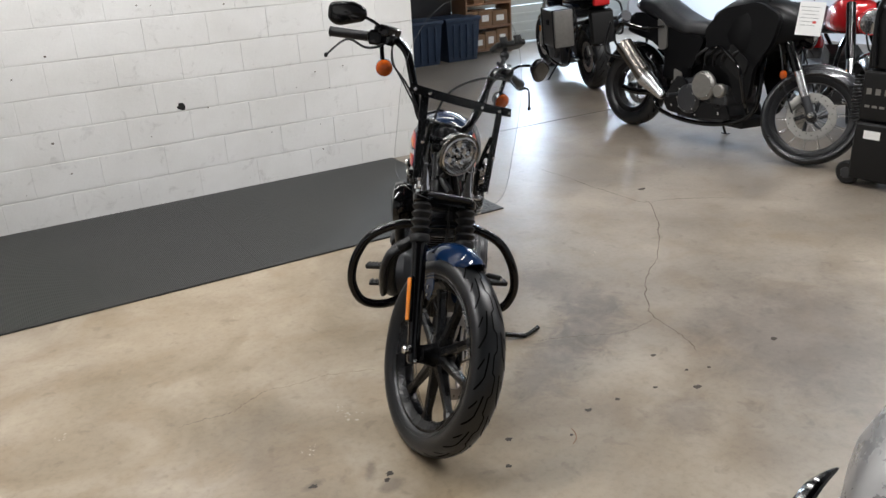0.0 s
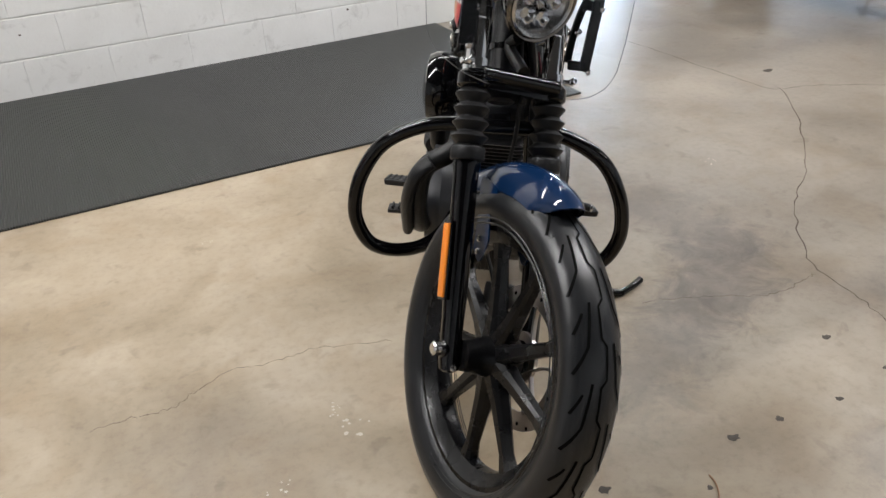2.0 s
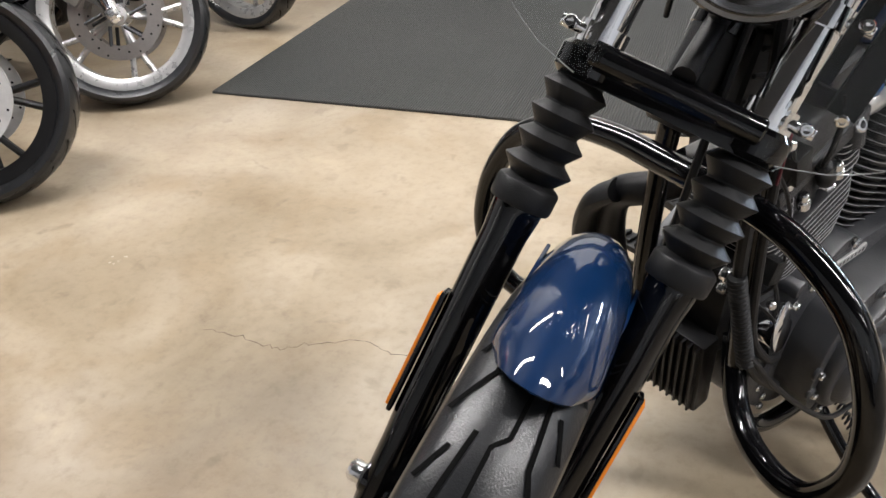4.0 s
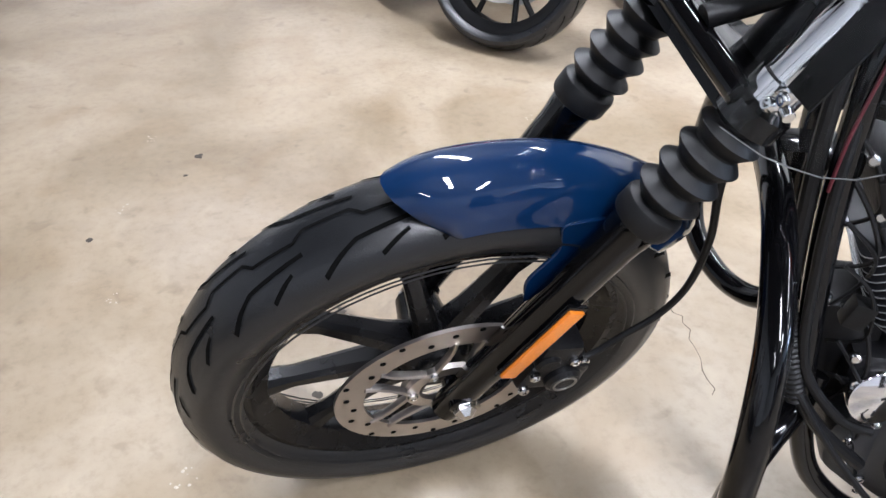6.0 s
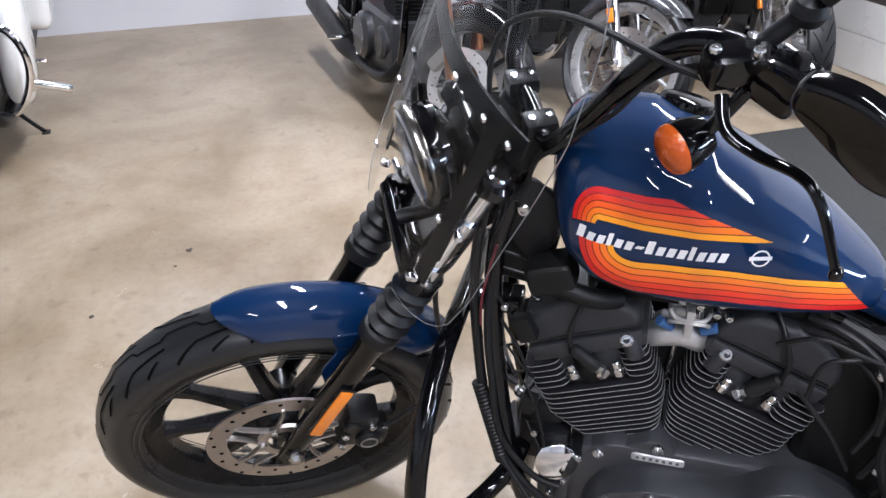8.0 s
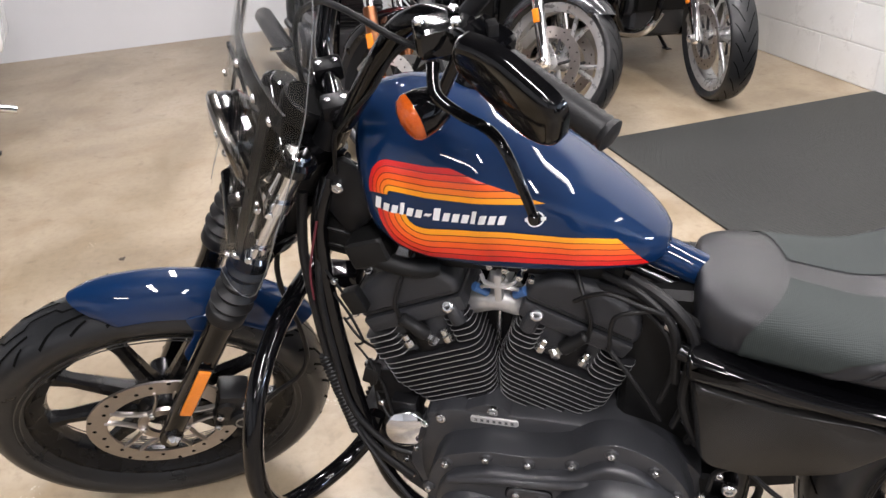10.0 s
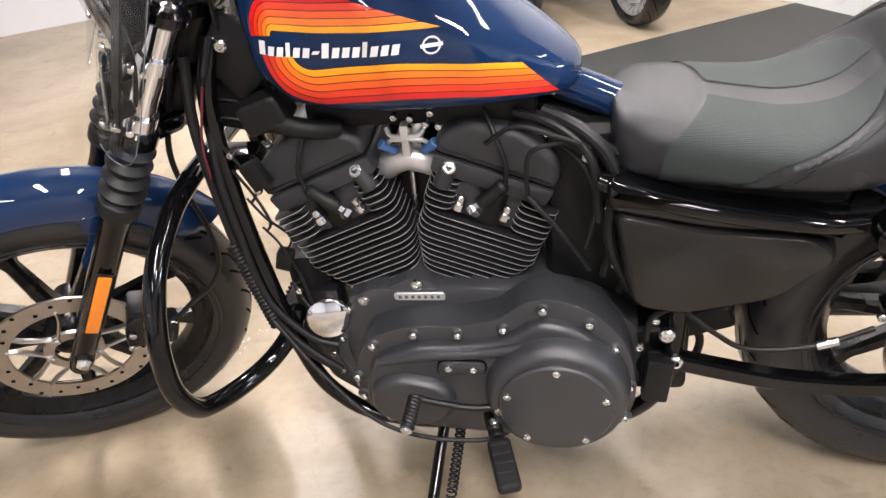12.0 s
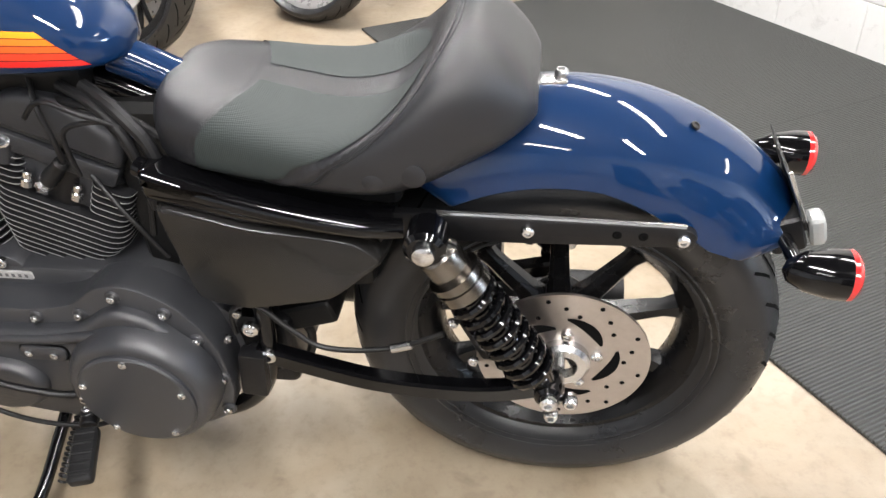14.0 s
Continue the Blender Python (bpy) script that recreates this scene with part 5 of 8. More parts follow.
def interp_rows(rows, steps):
    out = []
    for i in range(len(rows) - 1):
        r0, r1, r2, r3 = rows[max(i - 1, 0)], rows[i], rows[i + 1], rows[min(i + 2, len(rows) - 1)]
        for k in range(steps):
            t = k / steps
            out.append(tuple(0.5 * (2 * b + (c - a) * t + (2 * a - 5 * b + 4 * c - d) * t * t + (3 * b - a - 3 * c + d) * t ** 3) for a, b, c, d in zip(r0, r1, r2, r3)))
    out.append(rows[-1])
    return out


SEAT_ROWS = interp_rows(SEAT, 8)
RIDGE = [(-40, 0.385), (-15, 0.345), (0, 0.315), (15, 0.275), (30, 0.240), (45, 0.208), (60, 0.182), (75, 0.165), (90, 0.158)]
FRONT_SEAM = [(-40, 0.476), (0, 0.468), (30, 0.446), (60, 0.424), (80, 0.408), (90, 0.402)]


def table(rows, v):
    """Linear look-up in a table of pairs."""
    if v <= rows[0][0]:
        return rows[0][1]
    for (a, p), (b, q) in zip(rows, rows[1:]):
        if v <= b:
            return p + (q - p) * (v - a) / (b - a)
    return rows[-1][1]


def seat_skin(x, deg, lift=0.0):
    """A point of the seat's skin: x along the seat, deg round its section from the left flank over the top; a raised welt runs round the back."""
    for a, b in zip(SEAT_ROWS, SEAT_ROWS[1:]):
        if a[0] >= x >= b[0]:
            t = (a[0] - x) / max(a[0] - b[0], 1e-6)
            row = [p + (q - p) * t for p, q in zip(a, b)]
            break
    else:
        row = SEAT_ROWS[0] if x > SEAT_ROWS[0][0] else SEAT_ROWS[-1]
    _, zb, zt, hw, dish = row
    ca, sa = math.cos(radians(deg)), math.sin(radians(deg))
    cy, sz = math.copysign(abs(ca) ** 0.62, ca), math.copysign(abs(sa) ** 0.62, sa)
    zc = zb + (zt - zb) * 0.42
    y, z = hw * cy, zc + ((zt - zc) if sa > 0 else (zc - zb)) * sz
    if sa > 0:
        z -= dish * (1 - cy * cy)
    q = deg if deg <= 90 else 180 - deg
    if q > -40 and 0.06 < x < 0.47:
        u = x - table(RIDGE, q)
        fade = min(1.0, (q + 40) / 25)
        lift += fade * (0.0042 * math.exp(-(u / 0.010) ** 2) - 0.0022 * math.exp(-((u + 0.017) / 0.0035) ** 2) - 0.0022 * math.exp(-((u - 0.020) / 0.004) ** 2))
        v = x - table(FRONT_SEAM, q)
        lift -= fade * 0.0011 * math.exp(-(v / 0.003) ** 2) * (1 if abs(y) > 0.02 else 0)
    return Vector((x, y + lift * ca, z + lift * sa))


bm = bmesh.new()
stations = [SEAT_ROWS[0][0], 0.526, 0.523, 0.519, 0.514, 0.509, 0.504] + [0.500 - 0.0035 * i for i in range(130)] + [SEAT_ROWS[-1][0]]
skin(bm, [[seat_skin(x, 360 * k / 84) if 360 * k / 84 <= 270 else seat_skin(x, 360 * k / 84 - 360) for k in range(84)] for x in stations])
seat = part("seat", bm, "seat_vinyl", bike, "black vinyl solo seat with perforated insert", smooth=60)
# perforated panels on both sides of the smooth middle strip
for sy in (-1, 1):
    bm = bmesh.new()
    grid = []
    for i in range(33):
        row = []
        for j in range(31):
            q = -30 + (86.6 + 30) * j / 30
            x0, x1 = table(FRONT_SEAM, q) - 0.005, table(RIDGE, q) + 0.024
            p = seat_skin(x0 + (x1 - x0) * i / 32, q, 0.0014)
            row.append(bm.verts.new((p.x, sy * p.y, p.z)))
        grid.append(row)
    for a, b in zip(grid, grid[1:]):
        for j in range(30):
            bm.faces.new((a[j], a[j + 1], b[j + 1], b[j]) if sy > 0 else (b[j], b[j + 1], a[j + 1], a[j]))
    part("seat_insert", bm, "seat_mesh", seat, "dark grey-green perforated seat panel", smooth=60)
# twin piping behind the welt
for off in (-0.013, -0.021):
    line = [seat_skin(table(RIDGE, q if q <= 90 else 180 - q) + off, q, 0.0004) for q in range(-10, 191, 8)]
    part("seat_piping", tube(bmesh.new(), line, 0.0017, 6, 1), "seat_vinyl", seat)
for sy in (-1, 1):
    bm = lathe(bmesh.new(), [(0.013, 0), (0.013, 0.003), (0.009, 0.005), (0.001, 0.005)], (0.232, sy * 0.157, 0.672), Y * sy, 20)
    part("seat_snap", bm, "seat_vinyl", seat)
    bm = lathe(bmesh.new(), [(0.016, 0), (0.016, 0.002), (0.012, 0.004), (0.001, 0.004)], (0.185, sy * 0.153, 0.680), Y * sy, 20)
    part("seat_snap", bm, "seat_vinyl", seat)
strap_bm = box(bmesh.new(), 0.05, 0.026, 0.006, Matrix.Translation((0.035, 0, 0.728)) @ Matrix.Rotation(radians(6), 4, "Y"), 0.002)
bolt(strap_bm, (0.018, 0, 0.732), Z, 0.009, 0.012)
part("seat_tab", strap_bm, "dull_chrome", seat)

# rear wheel, fender, struts
RAX = Vector((0, 0, 0.322))
cast_wheel(bike, RAX, 0.322, 0.150, 0.212, 9, Matrix(), 8, rim_w=0.09, hub_r=0.05, hub_w=0.12)
slotted_disc(bike, RAX + Vector((-0.007, 0, 0.006)), 0.126, 0.092)
part("rear_axle", rod(bmesh.new(), RAX - Y * 0.15, RAX + Y * 0.16, 0.011, seg=16), "bolt_steel", bike)
part("rear_fender", fender_skin(Vector((0.012, 0, 0.345)), 50, 149.5, 0.385, 0.098, 0.125, 0.003, n=40, cross=19, lip_fn=lambda t: 0.098 + 0.012 * min(1.0, max(0.0, (t - 0.5) / 0.2)) - 0.030 * max(0.0, (t - 0.84) / 0.16)), "blue_paint", bike, "glossy dark blue rear fender")
bolts("fender_bolt", [(-0.146, 0.036, 0.690)], Vector((-0.38, 0.25, 0.85)), bike, 0.006, 0.003, "rubber")
for sy in (-1, 1):
    # strut along the fender with its bright upper edge
    o = [(0.235, 0.572), (0.225, 0.598), (0.10, 0.596), (-0.142, 0.592), (-0.160, 0.580), (-0.152, 0.563), (0.09, 0.557), (0.20, 0.556)]
    st = part("fender_strut", slab(bmesh.new(), rounded(o, 0.01), side(0.103) if sy > 0 else side(-0.117), 0.014, 0.003), "satin_black", bike)
    part("strut_edge", tube(bmesh.new(), [(0.165, sy * 0.112, 0.5975), (0.0, sy * 0.112, 0.596), (-0.142, sy * 0.112, 0.5925)], 0.004, 8, 3), "dull_chrome", st)
    # near-black caps draw the shaded holes in the strut
    bolts("strut_hole", [(-0.060, sy * 0.1168, 0.579), (-0.092, sy * 0.1168, 0.578)], Y * sy, st, 0.006, 0.0012, "dark_inlay")
    bolts("strut_bolt", [(0.05, sy * 0.117, 0.581), (-0.14, sy * 0.117, 0.577)], Y * sy, st, 0.0085, 0.009)
    # shock absorber with coil spring and collar
    top, bot = Vector((0.172, sy * 0.158, 0.590)), Vector((0.012, sy * 0.158, 0.335))
    d = (bot - top).normalized()
    ll = (bot - top).length
    bm = rod(bmesh.new(), top + d * 0.04, top + d * (ll - 0.02), 0.018, seg=16)
    shock = part("shock_absorber", bm, "gloss_black", bike, "black rear shock with coil spring")
    part("upper_eye", rod(bmesh.new(), top - Y * 0.026, top + Y * 0.026, 0.027, seg=20, bev=0.006), "gloss_black", shock)
    part("upper_cap", lathe(bmesh.new(), [(0.014, 0.010), (0.024, 0.018), (0.0285, 0.024), (0.0285, 0.050), (0.027, 0.056)], top, d, 26), "smoked_metal", shock)
    part("lower_eye", rod(bmesh.new(), bot - Y * 0.024, bot + Y * 0.024, 0.02, seg=20, bev=0.005), "gloss_black", shock)
    part("lower_cup", rod(bmesh.new(), bot - d * 0.05, bot, 0.026, 0.016, seg=18), "gloss_black", shock)
    part("preload_collar", lathe(bmesh.new(), [(0.031, 0.0565), (0.036, 0.058), (0.036, 0.068), (0.033, 0.070), (0.033, 0.073), (0.0355, 0.074), (0.0355, 0.090), (0.03, 0.092)], top, d, 24), "smoked_metal", shock, "silver preload collar")
    u, v, _ = frame_of(d)
    coil = []
    for i in range(8 * 14 + 1):
        a = 2 * math.pi * i / 14
        h = 0.096 + (ll - 0.132) * i / (8 * 14)
        coil.append(top + d * h + (u * math.cos(a) + v * math.sin(a)) * 0.0310)
    part("spring", tube(bmesh.new(), coil, 0.0062, 8, smooth_path=False), "gloss_black", shock)
    part("shock_cap", lathe(bmesh.new(), [(0.014, 0), (0.0145, 0.004), (0.0135, 0.009), (0.008, 0.012), (0.001, 0.0125)], top + Y * sy * 0.026, Y * sy, 20), "bolt_steel", shock)
    bolts("shock_bolt", [bot + Y * sy * 0.024], Y * sy, shock, 0.013, 0.012)
    bolts("shock_bolt", [bot + Vector((-0.03, sy * 0.01, -0.004)), bot + Vector((-0.005, sy * 0.01, -0.035))], Y * sy, shock, 0.0105, 0.018)
    # swingarm: a flat-sided arm that dips towards the axle
    bm = bmesh.new()
    arm = spline([(0.450, sy * 0.112, 0.324), (0.36, sy * 0.122, 0.308), (0.267, sy * 0.130, 0.294), (0.16, sy * 0.134, 0.290), (0.08, sy * 0.134, 0.296), (0.0, sy * 0.132, 0.318)], 5)
    loops = []
    for i, q in enumerate(arm):
        d2 = (arm[min(i + 1, len(arm) - 1)] - arm[max(i - 1, 0)]).normalized()
        up = d2.cross(Y).normalized()
        loops.append([q + Y * (0.013 * cy) + up * (0.0155 * cz) for cy, cz in ((-1, -0.7), (-0.7, -1), (0.7, -1), (1, -0.7), (1, 0.7), (0.7, 1), (-0.7, 1), (-1, 0.7))])
    skin(bm, loops)
    part("swingarm", bm, "gloss_black", bike)
    # rear turn signal on the plate bracket
    c = Vector((-0.336, sy * 0.126, 0.541 if sy > 0 else 0.556))
    bm = lathe(bmesh.new(), [(0.002, 0.074), (0.014, 0.068), (0.025, 0.048), (0.0315, 0.018), (0.0325, 0.0)], c, Vector((1, 0, 0.05)), 28)
    rod(bm, c + Vector((0.050, 0, 0)), (-0.272, sy * 0.05, 0.55), 0.01, seg=12)
    sig = part("rear_turn_signal", bm, "gloss_black", bike)
    part("signal_lens", lathe(bmesh.new(), [(0.0325, 0), (0.0325, 0.006), (0.028, 0.012), (0.017, 0.016), (0.001, 0.018)], c, Vector((-1, 0, -0.05)), 28), "red_lens", sig, "red rear turn signal lens")
pb = part("plate_bracket", box(bmesh.new(), 0.004, 0.13, 0.085, Matrix.Translation((-0.282, 0.0, 0.598)) @ Matrix.Rotation(radians(25), 4, "Y"), 0.0015), "satin_black", bike, "black number plate bracket without a plate")
part("bracket_foot", box(bmesh.new(), 0.045, 0.135, 0.055, Matrix.Translation((-0.280, 0.0, 0.548)) @ Matrix.Rotation(radians(20), 4, "Y"), 0.010, 3), "satin_black", pb)
part("bracket_edge", box(bmesh.new(), 0.006, 0.003, 0.084, Matrix.Translation((-0.278, 0.0665, 0.610)) @ Matrix.Rotation(radians(25), 4, "Y"), 0.001, 1), "dull_chrome", pb)
part("plate_lamp", box(bmesh.new(), 0.022, 0.034, 0.044, Matrix.Translation((-0.318, 0.045, 0.552)) @ Matrix.Rotation(radians(15), 4, "Y"), 0.010, 3), "lamp_lens", pb, "milky clear plate lamp")

# crankcase, primary side
case_o = rounded([(0.975, 0.215), (0.985, 0.34), (0.935, 0.445), (0.72, 0.445), (0.58, 0.435), (0.48, 0.37), (0.455, 0.25), (0.56, 0.16), (0.90, 0.165)], 0.04)
part("crankcase", slab(bmesh.new(), case_o, side(-0.135), 0.225, 0.012), "cover_black", bike, "black engine cases")
prim = [(0.948, 0.255), (0.942, 0.335), (0.915, 0.388), (0.842, 0.413), (0.765, 0.413), (0.702, 0.426), (0.658, 0.462), (0.628, 0.468), (0.598, 0.464), (0.550, 0.440), (0.512, 0.392), (0.493, 0.338), (0.488, 0.262), (0.505, 0.205), (0.555, 0.175), (0.62, 0.166), (0.70, 0.178), (0.80, 0.184), (0.875, 0.195), (0.925, 0.215)]
pc = part("primary_cover", slab(bmesh.new(), rounded(prim, 0.02), side(0.088), 0.058, 0.004, 2), "cover_black", bike, "matt black primary drive cover")


def blend_slab(bm, outline, y0, y1, inset, m=None):
    """A raised area with a soft rolled edge."""
    n = len(outline)
    cx, cy = sum(p[0] for p in outline) / n, sum(p[1] for p in outline) / n
    rows = []
    for k in range(7):
        a = math.pi / 2 * k / 6
        f = 1 - inset * (1 - math.cos(a))
        rows.append([(cx + (x - cx) * f, y0 + (y1 - y0) * math.sin(a), cy + (z - cy) * f) for x, z in outline])
    skin(bm, rows)


# raised plateau inside the bolt flange, clutch dome and front bulge
inner = rounded([(0.930, 0.262), (0.922, 0.325), (0.895, 0.362), (0.835, 0.384), (0.765, 0.385), (0.690, 0.397), (0.650, 0.428), (0.625, 0.434), (0.585, 0.424), (0.545, 0.388), (0.515, 0.330), (0.510, 0.262), (0.53, 0.21), (0.62, 0.180), (0.80, 0.198), (0.88, 0.212), (0.915, 0.228)], 0.022)
part("cover_plateau", slab(bmesh.new(), inner, side(0.144), 0.022, 0.010, 4), "cover_black", pc, smooth=60)
bm = bmesh.new()
blend_slab(bm, circle(0.613, 0.298, 0.115, 44), 0.150, 0.199, 0.17)
part("clutch_dome", bm, "cover_black", pc, smooth=60)
bm = bmesh.new()
blend_slab(bm, rounded([(0.925, 0.25), (0.915, 0.315), (0.87, 0.335), (0.80, 0.322), (0.77, 0.285), (0.79, 0.235), (0.86, 0.212)], 0.04), 0.155, 0.184, 0.22)
part("front_bulge", bm, "cover_black", pc, smooth=60)
bm = tube(bmesh.new(), [(0.900, 0.158, 0.348), (0.82, 0.163, 0.367), (0.74, 0.164, 0.374), (0.66, 0.168, 0.392)], 0.009, 10, 5)
part("cover_rib", bm, "cover_black", pc, smooth=60)
derby = part("derby_cover", lathe(bmesh.new(), [(0.0895, 0.190), (0.0905, 0.196), (0.0895, 0.203), (0.086, 0.206), (0.05, 0.2085), (0.001, 0.209)], (0.613, 0, 0.296), Y, 56), "cover_black", pc, "round matt black clutch cover")
bolts("derby_bolt", [(0.613 + 0.079 * math.cos(radians(180 - a)), 0.2045, 0.296 + 0.079 * math.sin(radians(a))) for a in (88, 160, 16, -56, -128)], Y, derby, 0.0062, 0.006)
part("inspection_joint", slab(bmesh.new(), rounded([(0.803, 0.331), (0.797, 0.364), (0.719, 0.362), (0.722, 0.331)], 0.014), side(0.1655), 0.002), "dark_inlay", pc)
ip = part("inspection_cover", slab(bmesh.new(), rounded([(0.8005, 0.3335), (0.7945, 0.3615), (0.7215, 0.3595), (0.7245, 0.3335)], 0.012), side(0.166), 0.0055, 0.002), "cover_black", pc)
bolts("inspection_bolt", [(0.781, 0.1715, 0.3485), (0.741, 0.1715, 0.3465)], Y, ip, 0.0062, 0.005)
cover_points = ((0.906, 0.374), (0.835, 0.399), (0.764, 0.400), (0.692, 0.411), (0.630, 0.449), (0.561, 0.422), (0.523, 0.372), (0.500, 0.292), (0.506, 0.222), (0.939, 0.262), (0.942, 0.304), (0.90, 0.21))
for k, (x, z) in enumerate(cover_points):
    part("bolt_boss", lathe(bmesh.new(), [(0.0115, 0), (0.0115, 0.004), (0.009, 0.006)], (x, 0.143, z), Y, 14), "cover_black", pc)
bolts("cover_bolt", [(x, 0.149, z) for x, z in cover_points], Y, bike, 0.0062, 0.007)
# front of the gear case: small bolts along the lower edge
bolts("case_bolt", [(x, 0.088, z) for x, z in ((0.990, 0.262), (1.000, 0.300), (0.965, 0.228), (0.978, 0.335), (0.955, 0.40), (0.962, 0.205))], Y, bike, 0.0062, 0.007)
part("engine_front_cover", slab(bmesh.new(), rounded([(0.955, 0.19), (1.02, 0.245), (1.025, 0.32), (0.985, 0.37), (0.95, 0.36)], 0.02), side(0.02), 0.07, 0.01), "cover_black", bike)
# maker's plate under the cylinders with unreadable marks
plate = part("serial_plate", slab(bmesh.new(), rounded([(0.872, 0.4215), (0.872, 0.4365), (0.788, 0.4365), (0.788, 0.4215)], 0.006), side(0.087), 0.005, 0.001, 1), "cast_alu", bike, "small bright engine badge plate")
bm = bmesh.new()
for k in range(7):
    box(bm, 0.005, 0.001, 0.006, Matrix.Translation((0.862 - 0.0105 * k, 0.0920, 0.429)))
part("plate_marks", bm, "print_grey", plate)
part("cylinder_base", slab(bmesh.new(), rounded([(0.95, 0.385), (0.955, 0.425), (0.90, 0.436), (0.845, 0.462), (0.815, 0.458), (0.775, 0.412), (0.70, 0.415), (0.69, 0.385)], 0.012), side(-0.09), 0.176, 0.006), "cover_black", bike)
bolts("base_bolt", [(0.832, 0.086, 0.452), (0.925, 0.086, 0.42)], Y, bike, 0.0095, 0.009)

# two finned cylinders, 45 degrees apart, with heads and rocker boxes
CRANK = Vector((0.8305, 0, 0.272))
for f in (1, -1):
    ax = Vector((f * math.sin(radians(22.5)), 0, math.cos(radians(22.5))))
    px = Vector((math.cos(radians(22.5)) * f, 0, -math.sin(radians(22.5))))  # outward, away from the V
    bar = part("cylinder", lathe(bmesh.new(), [(0.056, 0.165), (0.056, 0.42)], CRANK, ax, 24), "satin_black", bike)
    nfin = 14
    for k in range(nfin):
        s = 0.144 + 0.0112 * k
        c = CRANK + ax * s
        out = 0.044 + 0.054 * min(1, k / 9)
        inn = min(0.098, (c.x - 0.8305) * f / math.cos(radians(22.5)) - 0.002)
        hy = 0.058 + 0.008 * min(1, k / 8)
        mm = Matrix(((px.x, 0, ax.x, c.x), (px.y, 1, ax.y, 0), (px.z, 0, ax.z, c.z), (0, 0, 0, 1)))
        o = rounded([(out, -hy), (out, hy), (-inn, hy), (-inn, -hy)], 0.030, 5)
        fin = part("fin", slab(bmesh.new(), o, mm, 0.0032, 0.0013, 2), "fin_black", bar)
        # a slightly larger light strip puts the edge highlight into the fin
        o = rounded([(out + 0.0005, -hy - 0.0005), (out + 0.0005, hy + 0.0005), (-inn - 0.0005, hy + 0.0005), (-inn - 0.0005, -hy - 0.0005)], 0.030, 5)
        part("fin_glint", slab(bmesh.new(), o, mm @ Matrix.Translation((0, 0, 0.0013)), 0.0008), "fin_highlight", fin, "thin light strip drawn as a fin edge highlight")
    # head: thinner fins and a block behind them
    c = CRANK + ax * 0.300
    mm = Matrix(((px.x, 0, ax.x, c.x), (px.y, 1, ax.y, 0), (px.z, 0, ax.z, c.z), (0, 0, 0, 1)))
    head = part("cylinder_head", slab(bmesh.new(), rounded([(0.078, -0.052), (0.078, 0.052), (-0.090, 0.052), (-0.090, -0.052)], 0.02), mm, 0.064, 0.006), "wrinkle_black", bike)
    for k in range(5):
        s = 0.304 + 0.0118 * k
        cc = CRANK + ax * s
        m2 = Matrix(((px.x, 0, ax.x, cc.x), (px.y, 1, ax.y, 0), (px.z, 0, ax.z, cc.z), (0, 0, 0, 1)))
        for lo, hi in ((-0.102, -0.056), (0.038, 0.098)):
            fin = part("head_fin", slab(bmesh.new(), rounded([(hi, -0.066), (hi, 0.066), (lo, 0.066), (lo, -0.066)], 0.018, 4), m2, 0.0032, 0.0013, 2), "fin_black", head)
            # the head fins' edge highlight, built as a light strip too
            part("fin_glint", slab(bmesh.new(), rounded([(hi + 0.0005, -0.0665), (hi + 0.0005, 0.0665), (lo - 0.0005, 0.0665), (lo - 0.0005, -0.0665)], 0.018, 4), m2 @ Matrix.Translation((0, 0, 0.0013)), 0.0008), "fin_highlight", fin, "thin light strip drawn as a fin edge highlight")
    # rocker box: one casting with chamfered top corners, a ribbed patch and a large corner bolt
    c = CRANK + ax * 0.364
    mm = Matrix(((px.x, 0, ax.x, c.x), (px.y, 1, ax.y, 0), (px.z, 0, ax.z, c.z), (0, 0, 0, 1)))
    flat = Matrix(((px.x, ax.x, 0, CRANK.x), (px.y, ax.y, 1, -0.064), (px.z, ax.z, 0, CRANK.z), (0, 0, 0, 1)))
    lower = rounded([(-0.106, 0.362), (-0.108, 0.392), (0.078, 0.392), (0.074, 0.362)], 0.006)
    rb = part("rocker_box", slab(bmesh.new(), lower, flat, 0.130, 0.004, 2), "wrinkle_black", bike, "wrinkle black rocker box")
    upper = rounded([(-0.109, 0.3925), (-0.113, 0.420), (-0.082, 0.455), (-0.010, 0.470), (0.066, 0.444), (0.080, 0.414), (0.078, 0.3925)], 0.016, 5)
    part("rocker_cover", slab(bmesh.new(), upper, flat, 0.129, 0.013, 4), "wrinkle_black", rb, smooth=50)
    for k in range(8):
        part("cover_rib", rod(bmesh.new(), flat @ Vector((-0.004 + 0.0068 * k, 0.436 - 0.0022 * k, 0.1265)), flat @ Vector((-0.004 + 0.0068 * k, 0.452 - 0.0022 * k, 0.1215)), 0.0024, seg=8), "wrinkle_black", rb)
    part("bolt_pillar", lathe(bmesh.new(), [(0.014, -0.02), (0.014, 0.014), (0.011, 0.019)], flat @ Vector((-0.082, 0.362, 0.124)), ax, 14), "wrinkle_black", rb)
    bolts("rocker_bolt", [flat @ Vector((-0.080, 0.378, 0.129))], Vector((ax.x * 0.4, 0.8, 0.5)), rb, 0.0105, 0.007)
    bolts("rocker_bolt", [flat @ Vector((0.040, 0.458, 0.095)), flat @ Vector((-0.060, 0.464, 0.09))], Vector((0, 0.4, 0.9)), rb, 0.007, 0.008)
